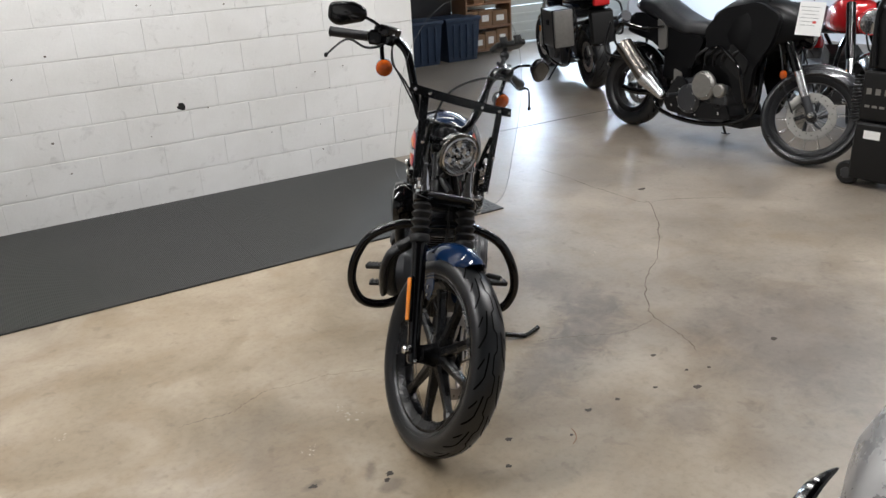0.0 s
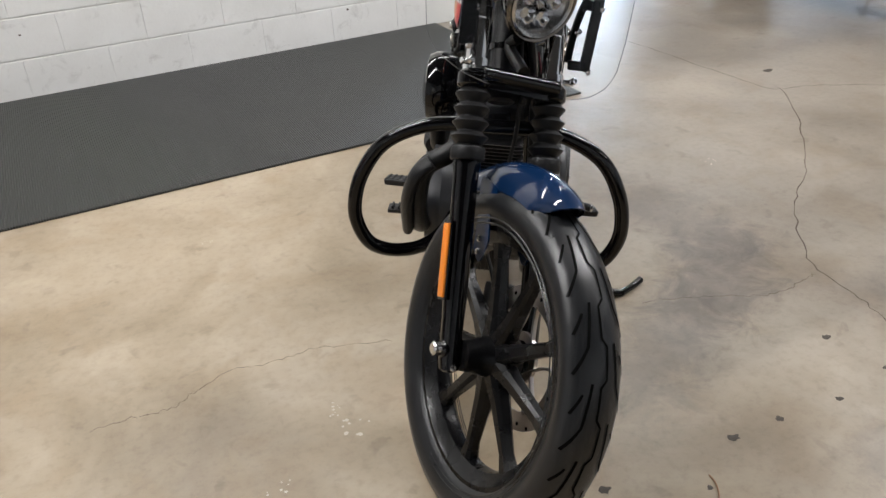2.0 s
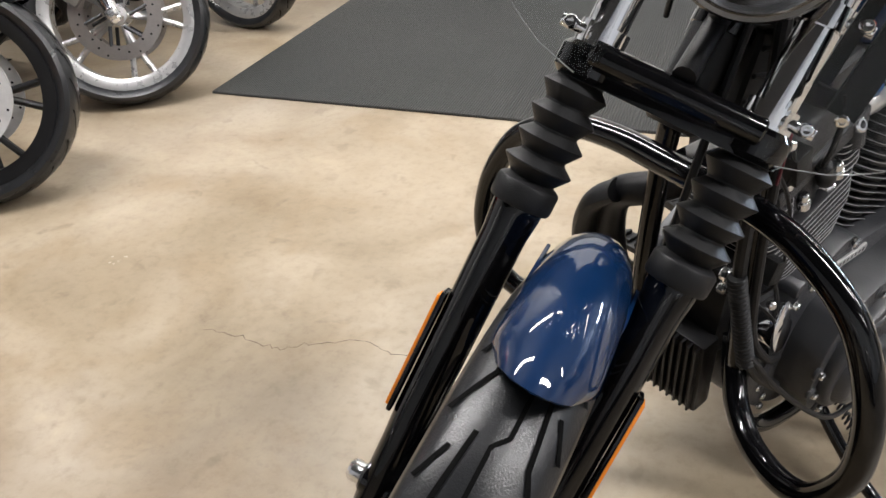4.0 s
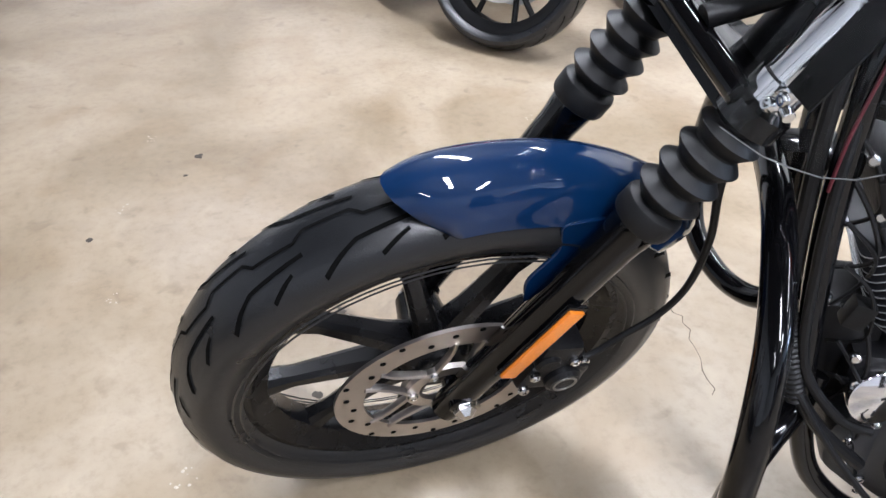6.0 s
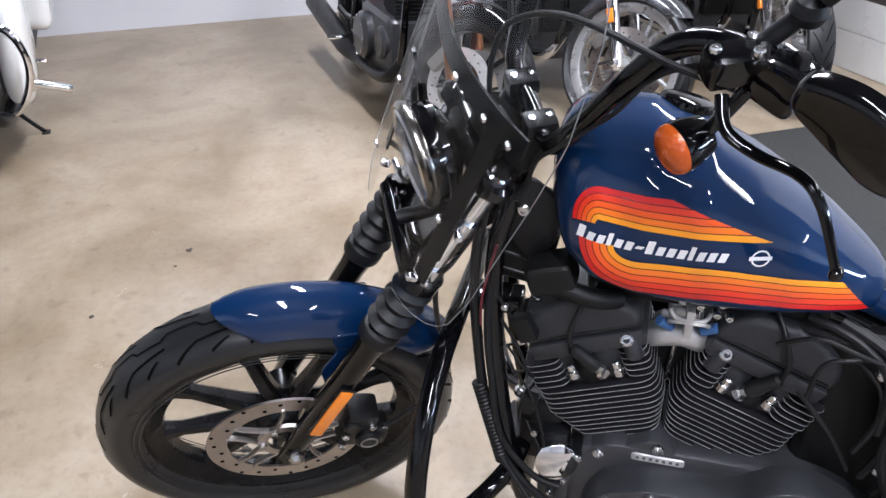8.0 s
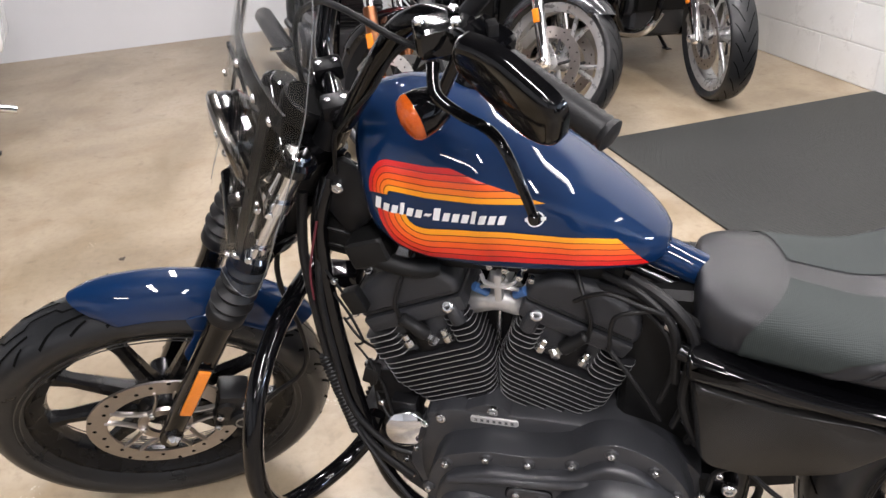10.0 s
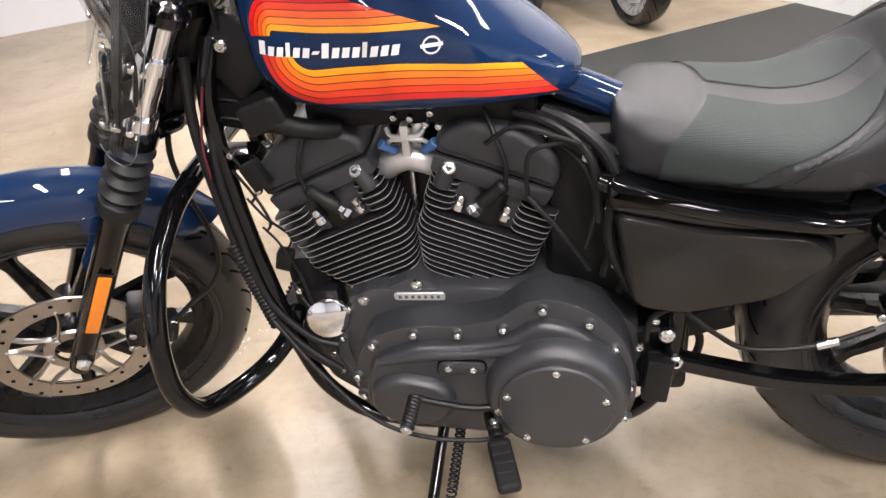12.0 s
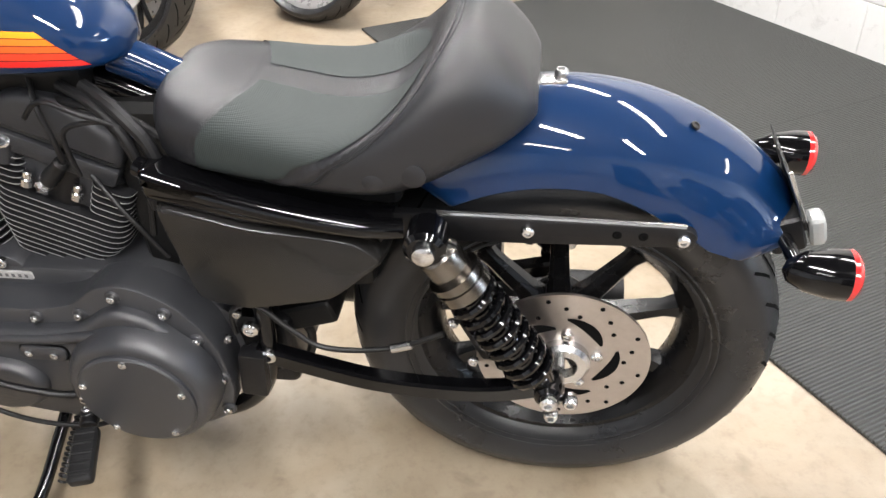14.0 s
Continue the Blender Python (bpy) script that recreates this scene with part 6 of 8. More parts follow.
    # head bolts and spark plug boot on the left face
    for dx, dz in ((0.023, -0.031), (-0.048, -0.038)):
        part("head_bolt", lathe(bmesh.new(), [(0.0088, -0.014), (0.0088, -0.002), (0.0066, 0.0), (0.0066, 0.010), (0.0045, 0.012)], mm @ Vector((dx, 0.063, dz)), ax, 10), "bolt_steel", head)
    p0 = mm @ Vector((-0.018, 0.066, -0.030))
    p1 = mm @ Vector((0.004, 0.074, 0.022))
    part("plug_boot", lathe(bmesh.new(), [(0.009, 0), (0.0125, 0.004), (0.0125, 0.022), (0.0105, 0.026), (0.0105, (p1 - p0).length - 0.004), (0.006, (p1 - p0).length)], p0, p1 - p0, 14), "rubber", head)
    part("plug_lead", tube(bmesh.new(), [p1, p1 + Vector((0.004 * f, 0.006, 0.035)), p1 + Vector((-0.010 * f, -0.004, 0.080)), p1 + Vector((-0.03 * f, -0.04, 0.115))], 0.0038, 8), "rubber", head)
    part("spark_plug", lathe(bmesh.new(), [(0.012, 0), (0.012, 0.008), (0.008, 0.011), (0.008, 0.02)], p0 - (p1 - p0).normalized() * 0.019, p1 - p0, 6), "bolt_steel", head, smooth=20)
# throttle body and intake between the heads
bm = bmesh.new()
tube(bm, [(0.868, 0.015, 0.628), (0.850, 0.03, 0.646), (0.826, 0.036, 0.656), (0.802, 0.03, 0.646), (0.784, 0.015, 0.628)], 0.0205, 16)
rod(bm, (0.826, -0.06, 0.675), (0.826, 0.03, 0.675), 0.020, seg=20)
intake = part("intake_manifold", bm, "cast_alu", bike, "cast aluminium intake manifold between the cylinders")
for dx in (-0.022, 0.022):
    part("injector", rod(bmesh.new(), (0.818 + dx, 0.045, 0.672), (0.818 + dx * 1.9, 0.055, 0.690), 0.008, seg=12), "blue_plastic", intake)
bm = box(bmesh.new(), 0.012, 0.02, 0.05, Matrix.Translation((0.818, 0.062, 0.70)), 0.003)
tube(bm, [(0.79, 0.058, 0.692), (0.80, 0.068, 0.702), (0.836, 0.068, 0.702), (0.846, 0.058, 0.692)], 0.0035, 8)
tube(bm, [(0.79, 0.058, 0.716), (0.80, 0.068, 0.708), (0.836, 0.068, 0.708), (0.846, 0.058, 0.716)], 0.0035, 8)
part("injector_clip", bm, "cast_alu", intake)
rnd = random.Random(3)
bolts("hose_clip", [(0.80 + rnd.uniform(-0.035, 0.045), 0.05 + rnd.uniform(-0.01, 0.02), 0.725 + rnd.uniform(-0.01, 0.02)) for k in range(7)], Y, intake, 0.006, 0.01)
box_bm = box(bmesh.new(), 0.34, 0.09, 0.05, Matrix.Translation((0.80, 0, 0.735)), 0.015)
part("tank_underside_loom", box_bm, "black_plastic", bike)
# gaps round the cylinders and under the seat, closed with added dark blocks
part("gap_filler", slab(bmesh.new(), rounded([(0.905, 0.42), (0.86, 0.63), (0.80, 0.63), (0.755, 0.42)], 0.02), side(-0.05), 0.05, 0.006), "satin_black", bike)
part("pushrod_tube", rod(bmesh.new(), (0.835, 0.012, 0.46), (0.828, 0.016, 0.62), 0.005, seg=10), "bolt_steel", bike)
part("oil_tank", box(bmesh.new(), 0.19, 0.16, 0.34, Matrix.Translation((0.535, -0.035, 0.53)), 0.03, 3), "black_plastic", bike)
part("seat_pan", box(bmesh.new(), 0.31, 0.20, 0.07, Matrix.Translation((0.365, 0, 0.632)) @ Matrix.Rotation(radians(-2), 4, "Y"), 0.02, 3), "black_plastic", bike)
reg = part("voltage_regulator", box(bmesh.new(), 0.035, 0.10, 0.14, Matrix.Translation((1.068, 0, 0.300)) @ Matrix.Rotation(radians(8), 4, "Y"), 0.006), "satin_black", bike)
for k in range(8):
    part("regulator_fin", box(bmesh.new(), 0.014, 0.004, 0.13, Matrix.Translation((1.088, -0.042 + 0.012 * k, 0.300)) @ Matrix.Rotation(radians(8), 4, "Y"), 0.001, 1), "satin_black", reg)
# horn: round chrome cap ahead of the cases
part("horn", lathe(bmesh.new(), [(0.026, -0.03), (0.030, -0.02), (0.036, 0.0), (0.036, 0.005), (0.034, 0.0065), (0.001, 0.0085)], (0.992, 0.092, 0.385), Vector((-0.22, 1, 0.22)), 36), "chrome", bike, "round chrome cap beside the front cylinder")
bm = box(bmesh.new(), 0.05, 0.05, 0.06, Matrix.Translation((1.0, 0.045, 0.395)), 0.01)
# larger box: added dark block that closes the gap behind the horn
box(bm, 0.075, 0.09, 0.15, Matrix.Translation((1.028, 0.0, 0.40)), 0.012)
part("horn_bracket", bm, "satin_black", bike)
bolts("frame_nut", [(1.062, 0.030, 0.452), (1.066, 0.030, 0.476)], Y, bike, 0.0105, 0.012, "bolt_steel")

# frame tubes
for sy in (-1, 1):
    pts = [(1.085, sy * 0.032, 0.86), (1.105, sy * 0.055, 0.78), (1.105, sy * 0.068, 0.64), (1.088, sy * 0.078, 0.48), (1.062, sy * 0.086, 0.33), (1.015, sy * 0.095, 0.215), (0.90, sy * 0.105, 0.160), (0.60, sy * 0.11, 0.165), (0.47, sy * 0.11, 0.22), (0.43, sy * 0.11, 0.36), (0.44, sy * 0.10, 0.58)]
    part("frame_tube", tube(bmesh.new(), pts, 0.0145, 14), "gloss_black", bike)
    pts = [(0.47, sy * 0.09, 0.58), (0.36, sy * 0.11, 0.588), (0.22, sy * 0.115, 0.590)]
    part("frame_rail", tube(bmesh.new(), pts, 0.016, 12), "gloss_black", bike)
bm = tube(bmesh.new(), [(1.09, 0, 0.86), (0.95, 0, 0.80), (0.70, 0, 0.74), (0.46, 0, 0.64)], 0.022, 14)
part("frame_backbone", bm, "gloss_black", bike)
bm = slab(bmesh.new(), rounded([(1.11, 0.83), (1.06, 0.90), (1.01, 0.86), (1.02, 0.79), (1.06, 0.76)], 0.015), side(0.03), 0.012, 0.003)
part("neck_gusset", bm, "satin_black", bike)
part("steering_head", lathe(bmesh.new(), [(0.026, 0.0), (0.034, 0.004), (0.034, 0.016), (0.028, 0.022), (0.028, 0.100), (0.034, 0.106), (0.034, 0.118), (0.026, 0.122)], (1.152, 0, 0.806), Vector((-0.521, 0, 0.853)), 24), "gloss_black", bike)
coil_box = part("ignition_coil", box(bmesh.new(), 0.095, 0.05, 0.10, Matrix.Translation((1.072, 0, 0.752)) @ Matrix.Rotation(radians(-12), 4, "Y"), 0.012, 3), "black_plastic", bike)
for dz in (-0.03, 0.0, 0.03):
    part("coil_rib", box(bmesh.new(), 0.08, 0.056, 0.006, Matrix.Translation((1.072, 0, 0.752)) @ Matrix.Rotation(radians(-12), 4, "Y") @ Matrix.Translation((0, 0, dz)), 0.002, 1), "satin_black", coil_box)
bolts("gusset_bolt", [(1.066, 0.043, 0.85)], Y, bike, 0.010, 0.010)

# engine guard: one bent black bar on both sides
GUARD = [(1.165, 0.0, 0.650), (1.165, 0.09, 0.650), (1.168, 0.165, 0.636), (1.172, 0.240, 0.592), (1.176, 0.285, 0.52), (1.178, 0.302, 0.45), (1.177, 0.298, 0.395), (1.172, 0.272, 0.342), (1.158, 0.230, 0.316), (1.130, 0.175, 0.306), (1.098, 0.128, 0.316), (1.070, 0.095, 0.345), (1.055, 0.076, 0.385)]
line = [(x, y - 0.010, z) for x, y, z in [(x, -y, z) for x, y, z in GUARD[::-1]][:-1] + GUARD]
guard = part("engine_guard", tube(bmesh.new(), line, 0.0165, 16, 6), "gloss_black", bike, "bent black tubular engine guard")
bm = box(bmesh.new(), 0.09, 0.05, 0.028, Matrix.Translation((1.115, 0, 0.648)), 0.006)
part("guard_clamp", bm, "gloss_black", guard)

# wiring and hoses along the left downtube
part("wiring_loom", tube(bmesh.new(), [(1.125, 0.050, 0.84), (1.135, 0.066, 0.74), (1.130, 0.074, 0.62), (1.117, 0.082, 0.50), (1.088, 0.098, 0.40), (1.045, 0.108, 0.335), (0.985, 0.110, 0.28)], 0.0085, 10), "rubber", bike)
part("wiring_loom", tube(bmesh.new(), [(1.10, 0.05, 0.80), (1.112, 0.08, 0.68), (1.104, 0.09, 0.55), (1.085, 0.10, 0.43), (1.03, 0.105, 0.355), (0.985, 0.10, 0.33)], 0.0062, 10), "rubber", bike)
prof = []
for k in range(22):
    prof += [(0.0105, 0.0075 * k), (0.0125, 0.0075 * k + 0.0025), (0.0105, 0.0075 * k + 0.005)]
part("loom_conduit", lathe(bmesh.new(), prof, (1.128, 0.080, 0.530), Vector((-0.045, 0.022, -0.15)), 12), "rubber", bike)
part("red_wire", tube(bmesh.new(), [(1.10, 0.07, 0.80), (1.118, 0.088, 0.72), (1.121, 0.090, 0.66)], 0.0020, 8), "wire_red", bike)
part("clutch_cable", tube(bmesh.new(), [(1.09, 0.105, 0.40), (1.02, 0.135, 0.31), (0.93, 0.165, 0.225), (0.85, 0.17, 0.185), (0.75, 0.165, 0.172), (0.70, 0.15, 0.178)], 0.0042, 8), "rubber", bike)
for k, pts in enumerate(([(0.62, 0.06, 0.735), (0.56, 0.095, 0.715), (0.525, 0.105, 0.66), (0.53, 0.11, 0.55), (0.50, 0.11, 0.46)], [(0.66, 0.05, 0.73), (0.60, 0.085, 0.722), (0.555, 0.105, 0.68), (0.545, 0.105, 0.58)], [(0.70, 0.085, 0.70), (0.655, 0.105, 0.735), (0.60, 0.11, 0.72), (0.525, 0.09, 0.68)], [(0.645, 0.096, 0.62), (0.64, 0.105, 0.69), (0.60, 0.105, 0.708), (0.565, 0.09, 0.70)])):
    part("rubber_hose", tube(bmesh.new(), pts, (0.0095, 0.007, 0.0035, 0.0035)[k], 10), "rubber", bike)
rnd = random.Random(21)
for k in range(7):
    z = 0.72 - 0.055 * k
    x = 1.108 - 0.012 * k
    pts = [(x, 0.07, z), (x - 0.03, 0.085 + rnd.uniform(-0.01, 0.012), z - rnd.uniform(0.02, 0.05)), (x - 0.045, 0.07 + rnd.uniform(-0.02, 0.02), z - 0.09), (x - 0.02, 0.05, z - 0.13)]
    part("thin_wire", tube(bmesh.new(), pts, rnd.uniform(0.0018, 0.0034), 6), "rubber", bike)
for x, y, z in ((1.085, 0.072, 0.69), (1.058, 0.070, 0.625), (1.03, 0.085, 0.44)):
    part("cable_clip", lathe(bmesh.new(), [(0.005, 0), (0.0062, 0.002), (0.0062, 0.008), (0.004, 0.010)], (x, y, z), Vector((0.3, 1, 0.2)), 12), "bolt_steel", bike)
part("connector", box(bmesh.new(), 0.03, 0.022, 0.045, Matrix.Translation((1.055, 0.075, 0.655)) @ Matrix.Rotation(0.4, 4, "Y"), 0.004), "black_plastic", bike)
part("connector", box(bmesh.new(), 0.026, 0.022, 0.035, Matrix.Translation((1.045, 0.08, 0.50)) @ Matrix.Rotation(-0.3, 4, "Y"), 0.004), "black_plastic", bike)
for k, pts in enumerate(([(0.575, 0.075, 0.70), (0.535, 0.09, 0.64), (0.525, 0.095, 0.55), (0.54, 0.09, 0.47)], [(0.60, 0.07, 0.69), (0.56, 0.10, 0.66), (0.55, 0.105, 0.60), (0.565, 0.10, 0.53)], [(0.50, 0.09, 0.66), (0.512, 0.10, 0.58), (0.50, 0.10, 0.50), (0.515, 0.09, 0.44)], [(0.70, 0.03, 0.70), (0.62, 0.075, 0.715), (0.55, 0.085, 0.70), (0.50, 0.09, 0.665)], [(0.65, 0.065, 0.60), (0.60, 0.09, 0.55), (0.56, 0.09, 0.48)])):
    part("rubber_hose", tube(bmesh.new(), pts, (0.006, 0.0045, 0.007, 0.0055, 0.004)[k], 8), "rubber", bike)
for x, z in ((0.535, 0.60), (0.52, 0.50), (0.56, 0.685)):
    part("hose_clamp", lathe(bmesh.new(), [(0.0085, 0), (0.0095, 0.002), (0.0095, 0.008), (0.0085, 0.010)], (x, 0.095, z), Vector((0.2, 0, -1)), 12), "dull_chrome", bike)
part("coil_cover", box(bmesh.new(), 0.07, 0.06, 0.05, Matrix.Translation((1.02, 0.055, 0.752)) @ Matrix.Rotation(0.3, 4, "Y"), 0.012, 3), "black_plastic", bike)
part("breather_pipe", tube(bmesh.new(), [(1.035, 0.06, 0.742), (0.99, 0.072, 0.735), (0.95, 0.07, 0.725), (0.92, 0.05, 0.715)], 0.0155, 14), "black_plastic", bike)

# oil tank cover on the left, battery cover on the right
for sy in (-1, 1):
    o = rounded([(0.532, 0.625), (0.40, 0.592), (0.262, 0.578), (0.218, 0.545), (0.30, 0.470), (0.43, 0.440), (0.505, 0.455)], 0.022)
    bm = bmesh.new()
    rows = []
    n = len(o)
    cx, cz = sum(p[0] for p in o) / n, sum(p[1] for p in o) / n
    for k in range(7):
        a = math.pi / 2 * k / 6
        ff2 = 1 - 0.10 * (1 - math.cos(a))
        rows.append([(cx + (x - cx) * ff2, sy * (0.095 + 0.058 * math.sin(a)), cz + (z - cz) * ff2) for x, z in o])
    skin(bm, rows)
    part("side_cover", bm, "cover_satin", bike, "black side cover under the seat", smooth=50)
    bm = slab(bmesh.new(), rounded([(0.535, 0.668), (0.42, 0.628), (0.255, 0.603), (0.215, 0.588), (0.25, 0.575), (0.40, 0.590), (0.535, 0.622)], 0.012), side(0.10) if sy > 0 else side(-0.152), 0.052, 0.016, 4)
    part("cover_rim", bm, "gloss_black", bike)
    part("seat_rail", tube(bmesh.new(), [(0.545, sy * 0.118, 0.655), (0.47, sy * 0.138, 0.634), (0.36, sy * 0.150, 0.614), (0.262, sy * 0.152, 0.600), (0.205, sy * 0.140, 0.592)], 0.0135, 12), "gloss_black", bike)
part("battery_tray", box(bmesh.new(), 0.22, 0.18, 0.16, Matrix.Translation((0.37, 0, 0.52)), 0.02), "black_plastic", bike)

# rear pulley guard, brake line, footrests
bm = bmesh.new()
box(bm, 0.042, 0.026, 0.088, Matrix.Translation((0.456, 0.128, 0.292)) @ Matrix.Rotation(radians(-6), 4, "Y"), 0.006)
part("footrest_plate", bm, "satin_black", bike)
bolts("frame_bolt", [(0.445, 0.125, 0.385), (0.430, 0.12, 0.325)], Y, bike, 0.0125, 0.012)
bolts("frame_bolt", [(0.462, 0.12, 0.41), (0.485, 0.125, 0.36)], Y, bike, 0.007, 0.01)
part("rear_brake_line", tube(bmesh.new(), [(0.475, 0.12, 0.365), (0.468, 0.125, 0.415), (0.43, 0.13, 0.435), (0.38, 0.14, 0.40), (0.33, 0.145, 0.372), (0.24, 0.145, 0.378), (0.16, 0.14, 0.41)], 0.0042, 8), "rubber", bike)
part("line_sleeve", rod(bmesh.new(), (0.235, 0.145, 0.379), (0.205, 0.144, 0.389), 0.0068, seg=10), "dull_chrome", bike)
bm = box(bmesh.new(), 0.075, 0.04, 0.10, Matrix.Translation((0.095, 0.105, 0.40)) @ Matrix.Rotation(radians(25), 4, "Y"), 0.012)
rod(bm, (0.11, 0.12, 0.43), (0.11, 0.14, 0.43), 0.02, seg=16)
part("rear_caliper", bm, "satin_black", bike)
bolts("caliper_bolt", [(0.120, 0.13, 0.352), (0.148, 0.125, 0.42)], Y, bike, 0.008, 0.008)
# gear lever with rubber toe peg
bm = tube(bmesh.new(), [(0.698, 0.185, 0.281), (0.74, 0.192, 0.281), (0.79, 0.200, 0.297), (0.834, 0.205, 0.316)], 0.006, 10)
rod(bm, (0.704, 0.16, 0.281), (0.704, 0.197, 0.281), 0.013, seg=16)
gl = part("gear_lever", bm, "satin_black", bike)
prof = []
for k in range(9):
    prof += [(0.0105, 0.0065 * k), (0.012, 0.0065 * k + 0.002), (0.0105, 0.0065 * k + 0.0045)]
part("toe_peg", lathe(bmesh.new(), prof, (0.834, 0.205, 0.316), Vector((0.08, 1, -0.16)), 14), "rubber", gl)
part("peg_end", lathe(bmesh.new(), [(0.009, 0), (0.0095, 0.004), (0.006, 0.007), (0.001, 0.007)], Vector((0.834, 0.205, 0.316)) + Vector((0.08, 1, -0.16)).normalized() * 0.0575, Vector((0.08, 1, -0.16)), 12), "bolt_steel", gl)
bolts("lever_bolt", [(0.701, 0.196, 0.283), (0.692, 0.172, 0.303)], Y, bike, 0.0085, 0.008)
# rider footrests: flat rubber pads
for sy in (-1, 1):
    a = Vector((0.715, sy * 0.190, 0.232)) if sy > 0 else Vector((0.742, -0.205, 0.292))
    d = Vector((-0.30, sy * 1.0, -0.14)).normalized()
    bm = rod(bmesh.new(), a - d * 0.05, a + d * 0.02, 0.013, seg=14)
    rod(bm, a - Z * 0.014, a + Z * 0.014, 0.012, seg=12)
    fp = part("footrest", bm, "satin_black", bike)
    mm = Matrix.Translation(a + d * 0.07) @ Matrix.Rotation(math.atan2(d.y, d.x), 4, "Z") @ Matrix.Rotation(-math.asin(d.z), 4, "Y")
    bm = box(bmesh.new(), 0.092, 0.038, 0.022, mm, 0.009, 3)
    part("footrest_pad", bm, "rubber", fp)
    for k in range(5):
        part("pad_ridge", box(bmesh.new(), 0.006, 0.032, 0.003, mm @ Matrix.Translation((-0.034 + 0.017 * k, 0, 0.0113)), 0.001, 1), "rubber", fp)
    bolts("footrest_bolt", [a + Z * 0.014], Z, fp, 0.008, 0.006)
# rear brake pedal on the right
bm = tube(bmesh.new(), [(0.72, -0.17, 0.25), (0.80, -0.20, 0.245), (0.86, -0.225, 0.262)], 0.008, 10)
pedal = part("brake_pedal", bm, "satin_black", bike)
bm = box(bmesh.new(), 0.04, 0.075, 0.012, Matrix.Translation((0.87, -0.245, 0.272)), 0.004)
for k in range(4):
    box(bm, 0.03, 0.006, 0.010, Matrix.Translation((0.87, -0.270 + 0.017 * k, 0.280)), 0.002)
part("pedal_pad", bm, "rubber", pedal)
# side stand, swung out to the left
bm = tube(bmesh.new(), [(0.815, 0.10, 0.165), (0.825, 0.155, 0.120), (0.835, 0.235, 0.066), (0.845, 0.300, 0.050), (0.840, 0.385, 0.046)], 0.0105, 12, 5)
tube(bm, [(0.840, 0.385, 0.046), (0.80, 0.42, 0.048), (0.775, 0.445, 0.058)], 0.010, 12, 4)
box(bm, 0.05, 0.035, 0.05, Matrix.Translation((0.812, 0.095, 0.165)), 0.008)
stand = part("side_stand", bm, "gloss_black", bike, "black side stand swung out to the floor")
coil = []
for i in range(15 * 10 + 1):
    a = 2 * math.pi * i / 10
    t = i / 150
    p = Vector((0.785, 0.115, 0.165)).lerp(Vector((0.80, 0.215, 0.085)), t)
    coil.append(p + Vector((math.cos(a), 0, math.sin(a))) * 0.008)
part("stand_spring", tube(bmesh.new(), coil, 0.0022, 6, smooth_path=False), "satin_black", stand)
bolts("stand_pivot", [(0.812, 0.108, 0.172)], Y, bike, 0.011, 0.012)

# swingarm pivot casting and the foot of the inner mudguard
bm = box(bmesh.new(), 0.095, 0.19, 0.14, Matrix.Translation((0.452, -0.005, 0.292)), 0.018, 3)
rod(bm, (0.452, -0.11, 0.285), (0.452, 0.10, 0.285), 0.034, seg=20, bev=0.006)
part("swingarm_pivot", bm, "satin_black", bike)
bm = box(bmesh.new(), 0.10, 0.15, 0.045, Matrix.Translation((0.385, -0.005, 0.352)) @ Matrix.Rotation(radians(18), 4, "Y"), 0.012, 3)
tube(bm, [(0.42, 0.05, 0.35), (0.385, 0.055, 0.315), (0.395, 0.05, 0.255), (0.43, 0.04, 0.225)], 0.007, 10)
part("inner_mudguard", bm, "black_plastic", bike)
# right side: round air cleaner and black exhaust with two silencers
bm = lathe(bmesh.new(), [(0.055, 0.0), (0.078, 0.01), (0.088, 0.035), (0.088, 0.06), (0.080, 0.078), (0.05, 0.088), (0.001, 0.09)], (0.83, -0.11, 0.61), -Y, 40)
part("air_cleaner", bm, "gloss_black", bike, "round black air cleaner")
part("exhaust_header", tube(bmesh.new(), [(1.00, -0.06, 0.56), (1.05, -0.11, 0.53), (1.055, -0.165, 0.49), (1.03, -0.185, 0.40), (0.98, -0.185, 0.30), (0.85, -0.18, 0.25), (0.50, -0.18, 0.24)], 0.024, 16), "satin_black", bike)
part("exhaust_header", tube(bmesh.new(), [(0.66, -0.06, 0.56), (0.64, -0.12, 0.53), (0.62, -0.175, 0.45), (0.58, -0.18, 0.35), (0.45, -0.18, 0.31), (0.30, -0.18, 0.30)], 0.024, 16), "satin_black", bike)
for z, ll in ((0.195, 0.56), (0.285, 0.34)):
    part("silencer", lathe(bmesh.new(), [(0.03, 0), (0.040, 0.03), (0.042, 0.06), (0.042, ll), (0.036, ll + 0.02), (0.02, ll + 0.022)], (0.46, -0.20, z), -X, 28), "satin_black", bike)
part("heat_shield", tube(bmesh.new(), [(1.075, -0.15, 0.515), (1.082, -0.185, 0.48), (1.06, -0.207, 0.40), (1.005, -0.210, 0.30)], 0.029, 14, flat=0.55), "satin_black", bike)
# gear case cover on the right
part("gear_cover", slab(bmesh.new(), rounded([(0.94, 0.22), (0.95, 0.35), (0.86, 0.41), (0.70, 0.40), (0.62, 0.33), (0.64, 0.22)], 0.03), side(-0.175), 0.05, 0.003), "cover_black", bike)

# ---- other vehicles round the room ---------------------------------------------


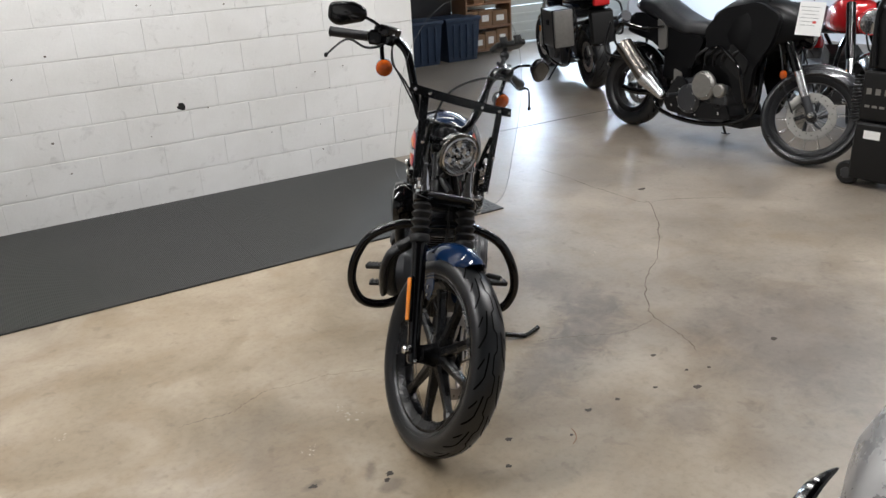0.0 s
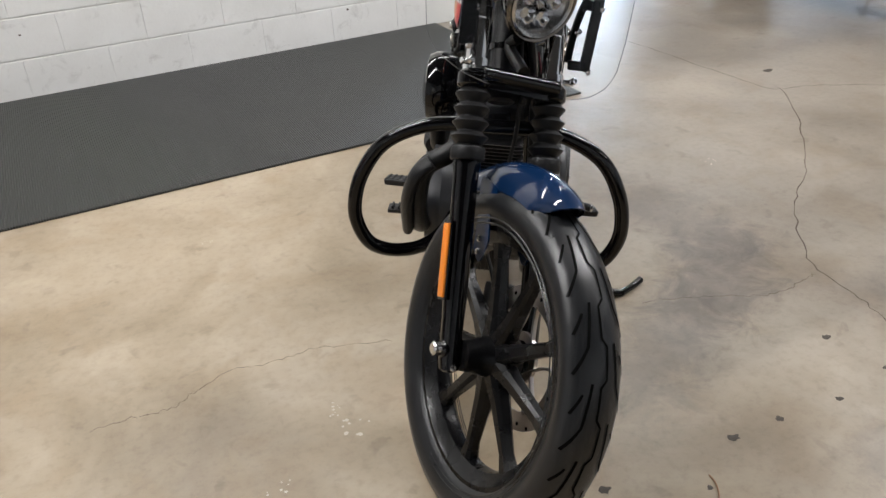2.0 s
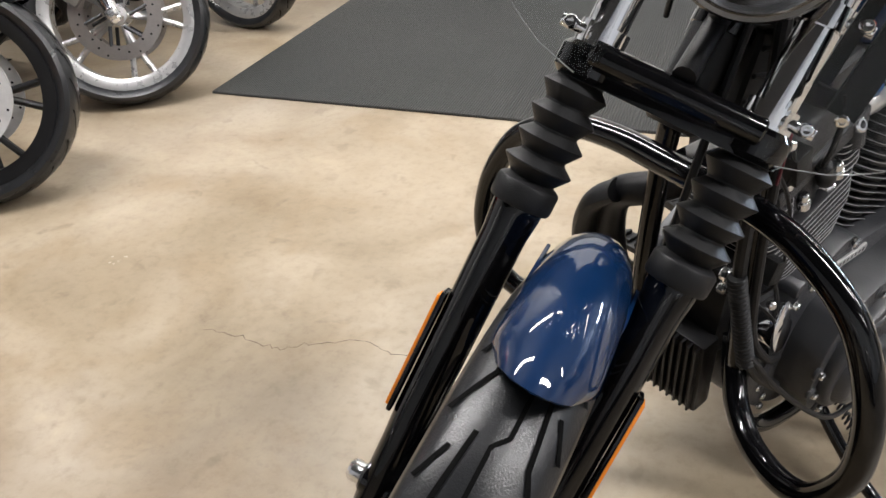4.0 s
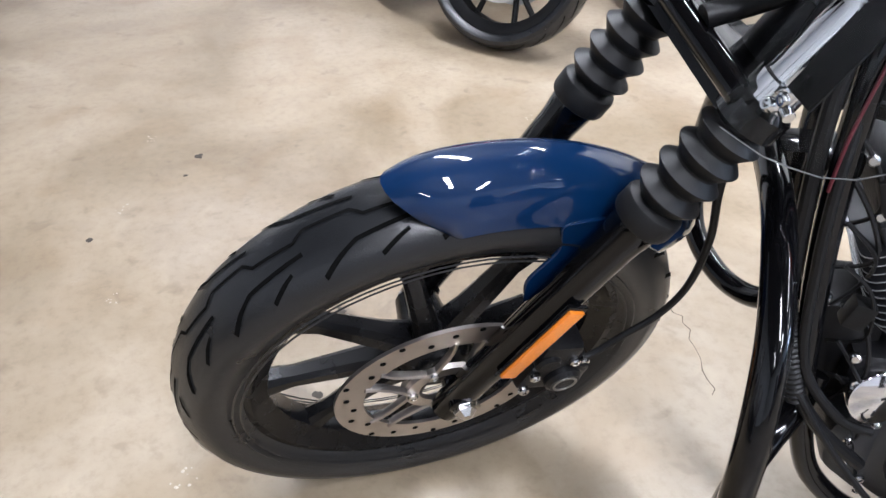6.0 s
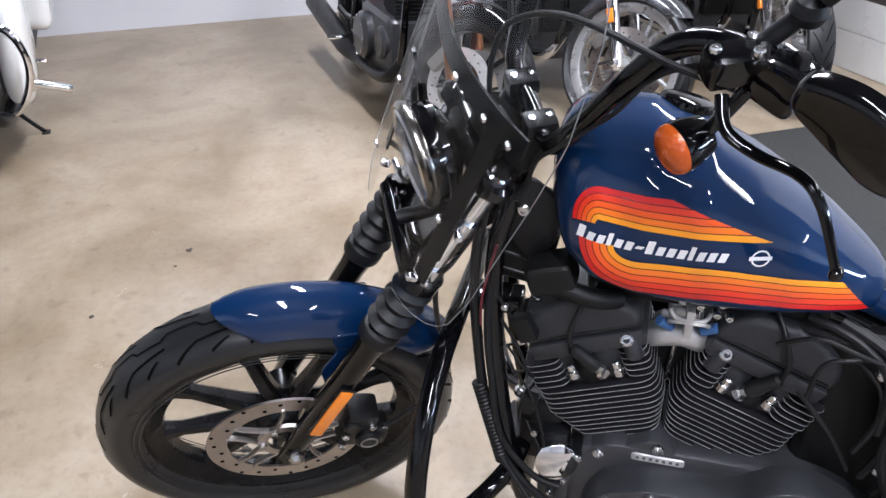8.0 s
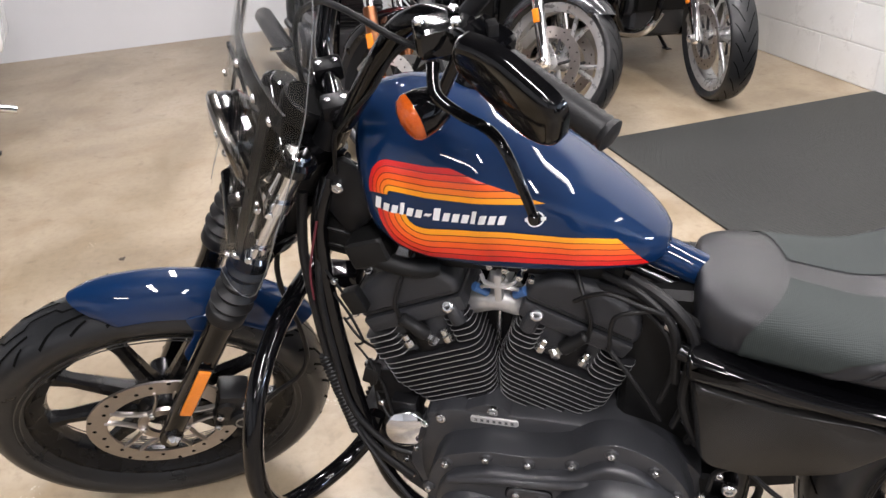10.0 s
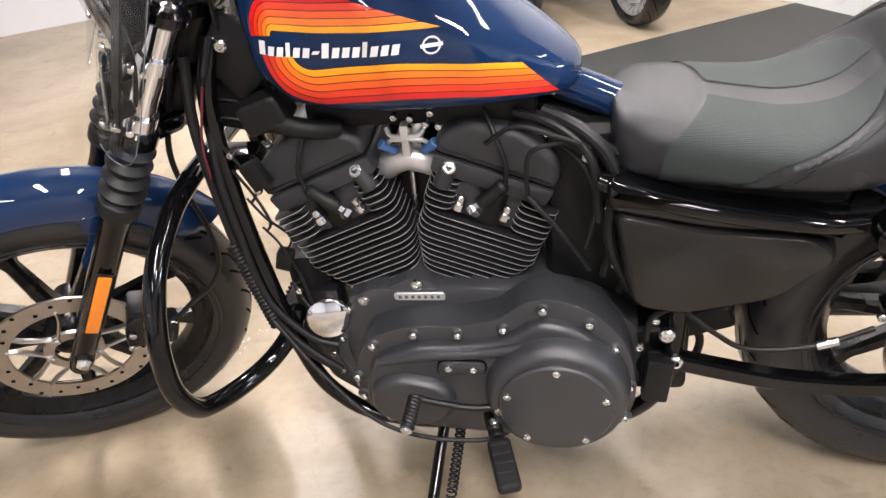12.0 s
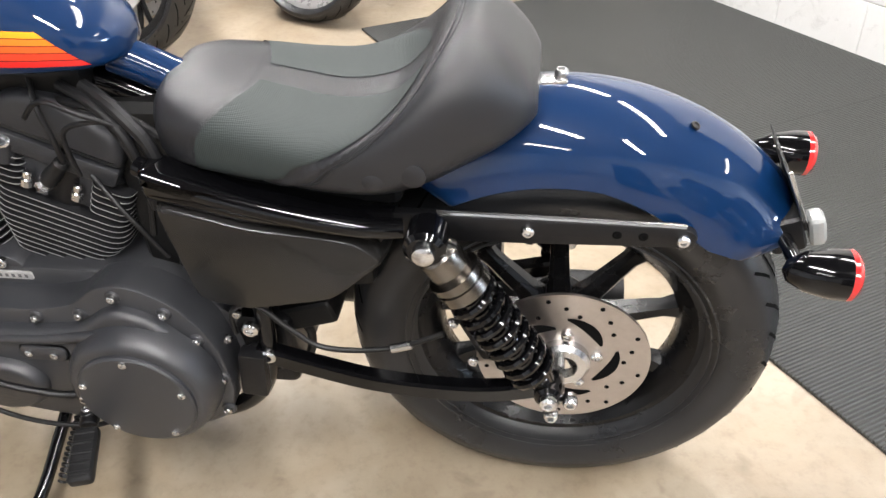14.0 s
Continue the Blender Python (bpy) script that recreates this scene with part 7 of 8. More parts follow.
def spoke_wheel(parent, c, radius, width, rim, mat_rim, m=None, wire=False, arms=5, disc=True, disc_mat="disc_steel", twin=False):
    """A simpler wheel for the parked vehicles."""
    c = Vector(c)
    tyre = part("tyre", ring_lathe(bmesh.new(), tyre_profile(radius, width, rim), c, Y, 48), "tyre", parent, m=m)
    bm = bmesh.new()
    n = 22
    for i in range(n):
        a = 2 * math.pi * i / n
        st = 2 * math.pi / n
        groove(bm, c, radius, width, [(a, 0.1), (a + st * 0.7, 0.5), (a + st, 0.75)], 0.0022, rim)
        groove(bm, c, radius, width, [(a + st * 0.5, -0.1), (a + st * 1.2, -0.5), (a + st * 1.5, -0.75)], 0.0022, rim)
    tagged(part("tread_groove", bm, "dark_inlay", tyre, smooth=0), kind="stuff")
    rw = width * 0.36
    prof = [(rim + 0.005, -rw), (rim + 0.005, rw), (rim - 0.010, rw), (rim - 0.034, rw * 0.72), (rim - 0.036, 0), (rim - 0.034, -rw * 0.72), (rim - 0.010, -rw)]
    part("rim", ring_lathe(bmesh.new(), prof, c, Y, 48), mat_rim, parent, m=m)
    part("hub", lathe(bmesh.new(), [(0.02, -0.06), (0.036, -0.055), (0.036, -0.02), (0.028, 0), (0.036, 0.02), (0.036, 0.055), (0.02, 0.06)], c, Y, 20), mat_rim if not wire else "satin_black", parent, m=m)
    sp = None
    count = 14 if wire else arms
    for i in range(count):
        a = 2 * math.pi * i / count
        turn = (m or Matrix()) @ Matrix.Translation(c) @ Matrix.Rotation(a, 4, "Y")
        if sp is None:
            bm = bmesh.new()
            if wire:
                rod(bm, (0.03, 0.03, 0), (rim - 0.018, -0.006, 0.05), 0.0018, seg=6)
                rod(bm, (0.03, -0.03, 0), (rim - 0.018, 0.006, -0.05), 0.0018, seg=6)
                sp = part("spoke", bm, "dull_chrome", parent, m=turn)
            else:
                tube(bm, [(0.03, 0.012, 0.0), (rim * 0.5, 0.016, 0.012), (rim - 0.016, 0.012, 0.045)], 0.011, 8, 3)
                tube(bm, [(0.03, 0.012, 0.0), (rim * 0.5, 0.016, -0.012), (rim - 0.016, 0.012, -0.045)], 0.011, 8, 3)
                sp = part("spoke", bm, mat_rim, parent, m=turn)
        else:
            again(sp, turn)
    if disc:
        for sy in ((-1, 1) if twin else (1,)):
            d = part("brake_disc", ring_lathe(bmesh.new(), [(0.105, -0.0025), (0.155, -0.0025), (0.155, 0.0025), (0.105, 0.0025)], c + Y * sy * 0.066, Y, 48), disc_mat, parent, m=m)
            # near-black caps in place of shaded drill holes
            bm = bmesh.new()
            for i in range(24):
                a = 2 * math.pi * i / 24
                rr = 0.117 + 0.013 * (i % 3)
                lathe(bm, [(0.004, 0), (0.004, 0.0066)], c + Vector((rr * math.cos(a), sy * 0.066 - 0.0033, rr * math.sin(a))), Y, 6)
            tagged(part("drill_holes", bm, "dark_inlay", d), kind="stuff")
            arm = None
            for i in range(6):
                turn = Matrix.Translation(c) @ Matrix.Rotation(2 * math.pi * i / 6, 4, "Y")
                if arm is None:
                    arm = part("disc_carrier", rod(bmesh.new(), (0.045, sy * 0.062, 0), (0.105, sy * 0.064, 0.033), 0.007, seg=6), "dark_metal", d, m=turn)
                else:
                    again(arm, turn)
            bm = box(bmesh.new(), 0.055, 0.05, 0.10, Matrix.Translation(c + Vector((-0.115, sy * 0.075, 0.075))) @ Matrix.Rotation(radians(35), 4, "Y"), 0.012)
            part("caliper", bm, "grey_alu", parent, m=m)
    return tyre


def parked_bike(label, m, base=1.50, r_f=0.31, w_f=0.12, r_r=0.32, w_r=0.17, rim_mat="silver_wheel", paint="gloss_black", fork_mat="chrome", wire=False, arms=5, twin=True,
                disc_mat="disc_steel", steer=0.0, fairing=True, bags=True, fender="grey_paint", lean=4.0, rake=27, leg_y=0.10, reflector=True, pipes=True, seat=True, upside_down=False, fender_arc=(50, 165)):
    """A road motorcycle standing on its side stand; x forward from the rear contact."""
    b = thing("motorcycle", label, "motorcycle", m @ pose(0, 0, 0, -lean, 0, 0), "parked motorcycles")
    ax_f, ax_r = Vector((base, 0, r_f)), Vector((0, 0, r_r))
    up = Vector((-math.sin(radians(rake)), 0, math.cos(radians(rake))))
    pv = ax_f - X * 0.06
    st = Matrix.Translation(pv) @ Matrix.Rotation(radians(steer), 4, up) @ Matrix.Translation(-pv)
    spoke_wheel(b, ax_f, r_f, w_f, r_f - (0.062 if wire else 0.055), rim_mat, st, wire, arms, True, disc_mat, twin)
    spoke_wheel(b, ax_r, r_r, w_r, r_r - 0.115, rim_mat, None, wire, arms, True, disc_mat, False)
    for sy in (-1, 1):
        leg = part("fork_leg", lathe(bmesh.new(), [(0.018, -0.03), (0.026, -0.02), (0.027, 0.02), (0.029, 0.33), (0.026, 0.34)], ax_f + Y * sy * leg_y, up, 18), fork_mat, b, m=st)
        part("fork_tube", rod(bmesh.new(), ax_f + Y * sy * leg_y + up * 0.33, ax_f + Y * sy * leg_y + up * 0.74, 0.022, seg=16), "gloss_black" if upside_down else "chrome", b, m=st)
        if upside_down:
            part("fork_slider", rod(bmesh.new(), ax_f + Y * sy * leg_y + up * 0.13, ax_f + Y * sy * leg_y + up * 0.32, 0.0305, seg=18), "dull_chrome", b, m=st)
            part("fork_sleeve", rod(bmesh.new(), ax_f + Y * sy * leg_y + up * 0.31, ax_f + Y * sy * leg_y + up * 0.74, 0.034, seg=18, bev=0.004), "gloss_black", b, m=st)
        if reflector:
            part("reflector", box(bmesh.new(), 0.03, 0.012, 0.06, Matrix.Translation(ax_f + Y * sy * (leg_y + 0.028) + up * 0.2) @ Matrix.Rotation(-radians(rake), 4, "Y"), 0.004), "amber_reflector", leg)
        part("axle_cap", lathe(bmesh.new(), [(0.02, 0), (0.02, 0.02), (0.012, 0.03)], ax_f + Y * sy * (leg_y + 0.02), Y * sy, 14), "dull_chrome", b, m=st)
    part("front_fender", fender_skin(ax_f, *fender_arc, r_f + 0.035, w_f * 0.62, 0.075, 0.004, n=22, cross=11), fender, b, m=st)
    part("rear_fender", fender_skin(ax_r, 35, 155, r_r + 0.05, w_r * 0.62, 0.1, 0.004, n=22, cross=11), paint, b)
    # engine, frame, tank, seat
    bm = box(bmesh.new(), 0.46, 0.34, 0.30, pose(base * 0.52, 0, 0.33), 0.05, 3)
    rod(bm, (base * 0.46, -0.22, 0.34), (base * 0.46, 0.22, 0.34), 0.11, seg=28, bev=0.02)
    rod(bm, (base * 0.62, -0.19, 0.36), (base * 0.62, 0.19, 0.36), 0.075, seg=24, bev=0.015)
    eng = part("engine", bm, "cover_black", b)
    for k in range(9):
        part("cooling_fin", box(bmesh.new(), 0.22 - 0.006 * k, 0.26, 0.006, pose(base * 0.60, 0, 0.47 + 0.016 * k) @ pose(0, 0, 0, 0, 18, 0), 0.002, 1), "satin_black", eng)
    for sy in (-1, 1):
        bolts("engine_bolt", [(base * 0.46 + 0.092 * math.cos(2 * math.pi * i / 8), sy * 0.22, 0.34 + 0.092 * math.sin(2 * math.pi * i / 8)) for i in range(8)], Y * sy, eng, 0.007, 0.006)
    bm = bmesh.new()
    for sy in (-1, 1):
        tube(bm, [(base - 0.38, sy * 0.05, 0.80), (base - 0.33, sy * 0.13, 0.62), (base - 0.36, sy * 0.15, 0.30), (base * 0.55, sy * 0.16, 0.17), (base * 0.25, sy * 0.15, 0.22), (base * 0.2, sy * 0.13, 0.5), (0.1, sy * 0.12, 0.62)], 0.017, 10)
        tube(bm, [(0.46, sy * 0.12, 0.36), (0.2, sy * 0.13, 0.31), (0.0, sy * 0.13, r_r)], 0.024, 10)
    part("frame", bm, "gloss_black", b)
    rings = [seat_ring(x, zb, zt, hw, 0.0, 28) for x, zb, zt, hw in ((base - 0.33, 0.80, 0.90, 0.08), (base - 0.40, 0.74, 0.98, 0.14), (base - 0.55, 0.72, 1.0, 0.165), (base - 0.72, 0.72, 0.95, 0.14), (base - 0.86, 0.73, 0.86, 0.10), (base - 0.90, 0.75, 0.82, 0.06))]
    bm = bmesh.new()
    skin(bm, rings)
    part("fuel_tank", bm, paint, b, smooth=60)
    rings = [seat_ring(x, zb, zt, hw, 0.01, 28) for x, zb, zt, hw in ((base - 0.86, 0.70, 0.79, 0.09), (base - 1.0, 0.67, 0.77, 0.14), (base - 1.2, 0.68, 0.77, 0.16), (base - 1.32, 0.70, 0.86, 0.15), (base - 1.55, 0.74, 0.88, 0.13), (base - 1.66, 0.78, 0.86, 0.08))]
    bm = bmesh.new()
    skin(bm, rings)
    if seat:
        part("seat", bm, "seat_vinyl", b, smooth=60)
    for sy in (-1, 1) if pipes else ():
        part("silencer", tube(bmesh.new(), [(base - 0.35, sy * 0.12, 0.36), (base - 0.42, sy * 0.19, 0.24), (base * 0.45, sy * 0.2, 0.2), (0.25, sy * 0.21, 0.24), (-0.28, sy * 0.215, 0.30)], lambda t: 0.024 + 0.03 * max(0, min(1, (t - 0.55) / 0.1)), 14), "chrome" if sy < 0 and bags else "satin_black", b)
        bm = tube(bmesh.new(), [(0.45, sy * 0.16, 0.30), (0.5, sy * 0.24, 0.29), (0.5, sy * 0.33, 0.29)], 0.012, 8)
        part("footrest", bm, "chrome", b)
    bar = [(base - 0.40, 0, 1.0), (base - 0.42, 0.12, 1.03), (base - 0.46, 0.25, 1.10), (base - 0.58, 0.42, 1.08)]
    part("handlebar", tube(bmesh.new(), [(x, -y, z) for x, y, z in bar[::-1]][:-1] + bar, 0.014, 10), "chrome", b, m=st)
    bm = lathe(bmesh.new(), [(0.03, -0.1), (0.08, -0.06), (0.095, 0), (0.09, 0.02)], (base - 0.12, 0, 0.86), X, 28)
    hl = part("headlamp", bm, paint, b, m=st)
    part("headlamp_lens", lathe(bmesh.new(), [(0.088, 0.018), (0.05, 0.035), (0.001, 0.04)], (base - 0.12, 0, 0.86), X, 28), "dull_chrome", hl)
    if fairing:
        bm = bmesh.new()
        rows = []
        for i in range(9):
            t = i / 8
            z = 0.72 + 0.62 * t
            hw = 0.10 + 0.24 * math.sin(math.pi * min(1, 0.12 + 0.78 * t)) ** 0.8
            ring = []
            for j in range(20):
                a = 2 * math.pi * j / 20
                ring.append((base - 0.22 - 0.20 * t + 0.16 * math.cos(a), hw * math.sin(a), z))
            rows.append(ring)
        skin(bm, rows)
        part("fairing", bm, paint, b, smooth=60, m=st)
    if bags:
        for sy in (-1, 1):
            bm = box(bmesh.new(), 0.56, 0.17, 0.30, pose(-0.10, sy * 0.28, 0.50), 0.06, 4)
            part("saddlebag", bm, paint, b)
        bm = bmesh.new()
        for sy in (-1, 1):
            tube(bm, [(base * 0.68, sy * 0.08, 0.64), (base * 0.70, sy * 0.26, 0.58), (base * 0.70, sy * 0.31, 0.42), (base * 0.68, sy * 0.24, 0.25), (base * 0.64, sy * 0.1, 0.22)], 0.015, 10)
        part("engine_guard", bm, "chrome" if paint == "white_paint" else "gloss_black", b)
    bm = tube(bmesh.new(), [(base * 0.48, 0.14, 0.2), (base * 0.46, 0.24, 0.08), (base * 0.45, 0.29, 0.025)], 0.010, 8)
    box(bm, 0.06, 0.035, 0.008, pose(base * 0.45, 0.295, 0.022), 0.002)
    part("side_stand", bm, "satin_black", b)
    return b


def skin_of(rings):
    bm = bmesh.new()
    skin(bm, rings)
    return bm


def facing(x, y, deg, base):
    """The pose of a parked machine whose front wheel stands at x, y and which points deg degrees from +x."""
    return Matrix.Translation((x - base * math.cos(radians(deg)), y - base * math.sin(radians(deg)), 0)) @ pose(0, 0, 0, 0, 0, deg)


parked_bike("black motorcycle with black wheels, drilled front disc and orange fork legs", facing(3.34, 0.81, 183, 1.45), 1.45, 0.31, 0.125, paint="red_paint", rim_mat="satin_black", fork_mat="copper_pipe", disc_mat="cast_alu", steer=34, fairing=False, bags=False, fender="gloss_black", arms=6)
tour_a = parked_bike("dark touring motorcycle with silver cast wheels", facing(3.40, 0.045, 181, 1.60), 1.60, 0.31, 0.13, paint="gloss_black", steer=33, fender="grey_paint", arms=5)
tour_b = parked_bike("dark grey touring motorcycle with silver cast wheels near the corner", facing(3.44, -0.86, 179, 1.60), 1.60, 0.31, 0.13, paint="gloss_black", steer=-12, fender="grey_paint", arms=5)
white = parked_bike("white touring motorcycle with chrome footboards", facing(3.33, 2.745, 184, 1.62), 1.62, 0.31, 0.13, paint="white_paint", steer=5, fender="white_paint", arms=5)

for machine, colour in ((white, "white_paint"), (tour_a, "gloss_black"), (tour_b, "gloss_black")):
    for sy in (-1, 1):
        bm = bmesh.new()
        skin(bm, [seat_ring(x, zb, zt, hw, 0.0, 24) for x, zb, zt, hw in ((1.08, 0.40, 0.62, 0.02), (1.03, 0.26, 0.74, 0.055), (0.92, 0.22, 0.80, 0.07), (0.74, 0.24, 0.74, 0.065), (0.64, 0.28, 0.62, 0.02))])
        bmesh.ops.translate(bm, verts=bm.verts, vec=(0, sy * 0.25, 0))
        part("lower_fairing", bm, colour, machine, smooth=60)
    part("radiator", box(bmesh.new(), 0.06, 0.34, 0.34, pose(1.08, 0, 0.50), 0.015), "black_plastic", machine)
for sy in (-1, 1):
    peg = part("highway_peg", rod(bmesh.new(), (1.02, sy * 0.30, 0.34), (1.0, sy * 0.45, 0.30), 0.018, seg=14, bev=0.004), "chrome", white)
    part("peg_clamp", rod(bmesh.new(), (1.02, sy * 0.29, 0.31), (1.02, sy * 0.29, 0.39), 0.028, seg=14, bev=0.006), "chrome", peg)
# adventure motorcycle beside the passage, on its stand
ADV = 1.65
adv = parked_bike("black adventure motorcycle with wire-spoke wheels and hanging price sheet", facing(-2.06, 0.44, 91, ADV), ADV, 0.325, 0.11, 0.32, 0.15, rim_mat="satin_black", paint="gloss_black", fork_mat="dark_metal", upside_down=True, disc_mat="grey_alu", fender_arc=(40, 118), wire=True, twin=True, fairing=False, bags=False, fender="grey_paint", rake=28, steer=33, pipes=False, reflector=False, seat=False)
bm = bmesh.new()
rod(bm, (0.92, -0.26, 0.46), (0.92, -0.20, 0.46), 0.105, seg=28, bev=0.02)
rod(bm, (1.06, -0.25, 0.44), (1.06, -0.20, 0.44), 0.05, seg=20, bev=0.01)
part("clutch_cover", bm, "grey_alu", adv, "grey cast engine side cover")
bolts("cover_bolt", [(0.92 + 0.092 * math.cos(k * 0.785), -0.262, 0.46 + 0.092 * math.sin(k * 0.785)) for k in range(8)], -Y, adv, 0.007, 0.006)
bm = rod(bmesh.new(), (0.36, -0.235, 0.42), (0.07, -0.255, 0.69), 0.056, 0.062, 28, 0.012)
rod(bm, (0.33, -0.235, 0.50), (0.11, -0.25, 0.71), 0.036, 0.04, 20, 0.01)
part("exhaust_cone", rod(bmesh.new(), (0.52, -0.215, 0.32), (0.33, -0.235, 0.45), 0.032, 0.070, 24), "dull_chrome", adv)
part("seat", skin_of([seat_ring(x, zb, zt, hw, 0.0, 28) for x, zb, zt, hw in ((0.84, 0.80, 0.88, 0.08), (0.76, 0.78, 0.90, 0.12), (0.60, 0.78, 0.90, 0.155), (0.44, 0.82, 0.96, 0.155), (0.30, 0.88, 1.03, 0.15), (0.10, 0.92, 1.05, 0.12), (0.0, 0.95, 1.02, 0.06))]), "seat_vinyl", adv, smooth=60)
part("exhaust_can", bm, "smoked_metal", adv, "brushed silver exhaust silencer")
bm = bmesh.new()
skin(bm, [seat_ring(x, zb, zt, hw, 0.0, 24) for x, zb, zt, hw in ((1.52, 0.84, 0.92, 0.05), (1.40, 0.76, 1.04, 0.16), (1.20, 0.62, 1.10, 0.22), (1.0, 0.66, 1.06, 0.20), (0.84, 0.80, 0.98, 0.12))])
part("fairing_panel", bm, "dark_panel", adv, smooth=60)
bm = box(bmesh.new(), 0.36, 0.30, 0.34, pose(0.98, 0, 0.62), 0.05, 3)
part("engine_upper", bm, "dark_panel", adv)
part("air_box", box(bmesh.new(), 0.30, 0.22, 0.34, pose(0.52, 0, 0.60), 0.05, 3), "dark_panel", adv)
part("tail_tray", box(bmesh.new(), 0.38, 0.20, 0.15, pose(0.14, 0, 0.80) @ pose(0, 0, 0, 0, 12, 0), 0.04, 3), "dark_panel", adv)
part("side_panel", slab(bmesh.new(), rounded([(0.34, 0.90), (0.44, 0.84), (0.46, 0.68), (0.38, 0.66)], 0.025), side(-0.165), 0.02, 0.006), "grey_alu", adv)
part("pannier_bracket", tube(bmesh.new(), [(0.42, -0.17, 0.84), (0.26, -0.235, 0.82), (0.04, -0.24, 0.84), (-0.04, -0.24, 0.76), (0.02, -0.24, 0.66), (0.30, -0.22, 0.70)], 0.010, 8), "gloss_black", adv)
for sy in (-1, 1):
    o = rounded([(1.46, 0.98), (1.28, 1.06), (0.98, 1.0), (0.84, 0.84), (0.92, 0.66), (1.10, 0.56), (1.20, 0.36), (1.29, 0.40), (1.30, 0.62), (1.42, 0.80)], 0.05)
    part("side_fairing", slab(bmesh.new(), o, side(0.15) if sy > 0 else side(-0.205), 0.055, 0.022, 4), "dark_panel", adv)
    o = rounded([(1.22, 0.52), (1.27, 0.66), (1.10, 0.78), (1.06, 0.62)], 0.03)
    part("radiator_grille", slab(bmesh.new(), o, side(0.205) if sy > 0 else side(-0.215), 0.01, 0.003), "black_plastic", adv)
    o = rounded([(0.62, 0.82), (0.40, 0.84), (0.16, 0.93), (0.04, 0.92), (0.20, 0.76), (0.46, 0.62), (0.70, 0.54), (0.80, 0.78)], 0.04)
    part("tail_panel", slab(bmesh.new(), o, side(0.09) if sy > 0 else side(-0.14), 0.05, 0.018, 3), "dark_panel", adv)
    part("frame_spar", slab(bmesh.new(), rounded([(1.15, 0.24), (0.80, 0.20), (0.55, 0.22), (0.50, 0.30), (0.62, 0.50), (0.72, 0.46), (0.70, 0.32), (1.10, 0.34)], 0.03), side(0.16) if sy > 0 else side(-0.19), 0.03, 0.008), "satin_black", adv)
for sy in (-1, 1):
    bm = tube(bmesh.new(), [(1.24, sy * 0.12, 0.30), (1.30, sy * 0.26, 0.42), (1.26, sy * 0.30, 0.62), (1.08, sy * 0.28, 0.74), (0.92, sy * 0.2, 0.72)], 0.013, 10)
    part("crash_bar", bm, "gloss_black", adv)
    part("footrest", rod(bmesh.new(), (0.66, sy * 0.16, 0.36), (0.66, sy * 0.32, 0.36), 0.016, seg=12, bev=0.004), "dark_metal", adv)
    part("heel_plate", slab(bmesh.new(), rounded([(0.58, 0.36), (0.68, 0.36), (0.64, 0.52), (0.56, 0.54)], 0.015), side(sy * 0.17), 0.006, 0.002), "grey_alu", adv)
    part("fork_reflector", lathe(bmesh.new(), [(0.028, 0), (0.028, 0.006), (0.02, 0.012), (0.001, 0.013)], (1.50, sy * 0.14, 0.60), Y * sy, 20), "amber", adv)
    part("brake_hose", tube(bmesh.new(), [(1.60, sy * 0.13, 0.36), (1.53, sy * 0.15, 0.52), (1.44, sy * 0.12, 0.74), (1.34, sy * 0.10, 0.90)], 0.005, 8), "rubber", adv)
for k in range(5):
    part("radiator_hose", tube(bmesh.new(), [(0.80 + 0.07 * k, -0.17, 0.60), (0.82 + 0.08 * k, -0.22, 0.66 + 0.01 * k), (0.90 + 0.07 * k, -0.19, 0.73)], 0.012 + 0.002 * (k % 2), 8), "rubber", adv)
part("chain_guard", slab(bmesh.new(), rounded([(0.55, 0.40), (0.10, 0.40), (0.02, 0.36), (0.10, 0.34), (0.55, 0.35)], 0.012), side(0.10), 0.02, 0.004), "black_plastic", adv)
part("skid_plate", box(bmesh.new(), 0.62, 0.30, 0.07, pose(0.92, 0, 0.215), 0.025, 3), "black_plastic", adv)
bolts("frame_bolt", [(0.60, -0.195, 0.27), (0.72, -0.195, 0.25), (1.05, -0.195, 0.27), (0.58, -0.195, 0.44), (0.84, -0.195, 0.23), (0.66, -0.195, 0.40)], -Y, adv, 0.009, 0.008)
bm = bmesh.new()
for sy in (-1, 1):
    tube(bm, [(-0.12, sy * 0.10, 0.86), (0.0, sy * 0.22, 0.84), (0.32, sy * 0.22, 0.80)], 0.011, 8)
    tube(bm, [(-0.12, sy * 0.22, 0.84), (-0.12, sy * 0.24, 0.60), (0.25, sy * 0.24, 0.58)], 0.011, 8)
part("luggage_rack", bm, "satin_black", adv)
# price sheet hanging from the handlebar
tag_m = Matrix.Translation((-1.90, 0.49, 0.99)) @ pose(0, 0, 0, 84, 5, 127)
sheet = tagged(part("price_sheet", box(bmesh.new(), 0.150, 0.205, 0.0015, tag_m), "paper"), "white printed price sheet hanging on the adventure motorcycle", "price sheet")
bm = bmesh.new()
for k in range(6):
    box(bm, 0.11 - 0.012 * (k % 3), 0.0025, 0.001, tag_m @ Matrix.Translation((-0.01, 0.07 - 0.022 * k, 0.0012)))
part("printed_lines", bm, "print_grey", sheet)
part("sheet_cord", tube(bmesh.new(), [tag_m @ Vector((0.0, 0.105, 0.002)), tag_m @ Vector((0.01, 0.14, -0.01)), tag_m @ Vector((0.02, 0.16, -0.08))], 0.0015, 6), "black_plastic", sheet)
part("printed_patch", box(bmesh.new(), 0.02, 0.014, 0.001, tag_m @ Matrix.Translation((0.025, -0.02, 0.0012))), "print_red", sheet)

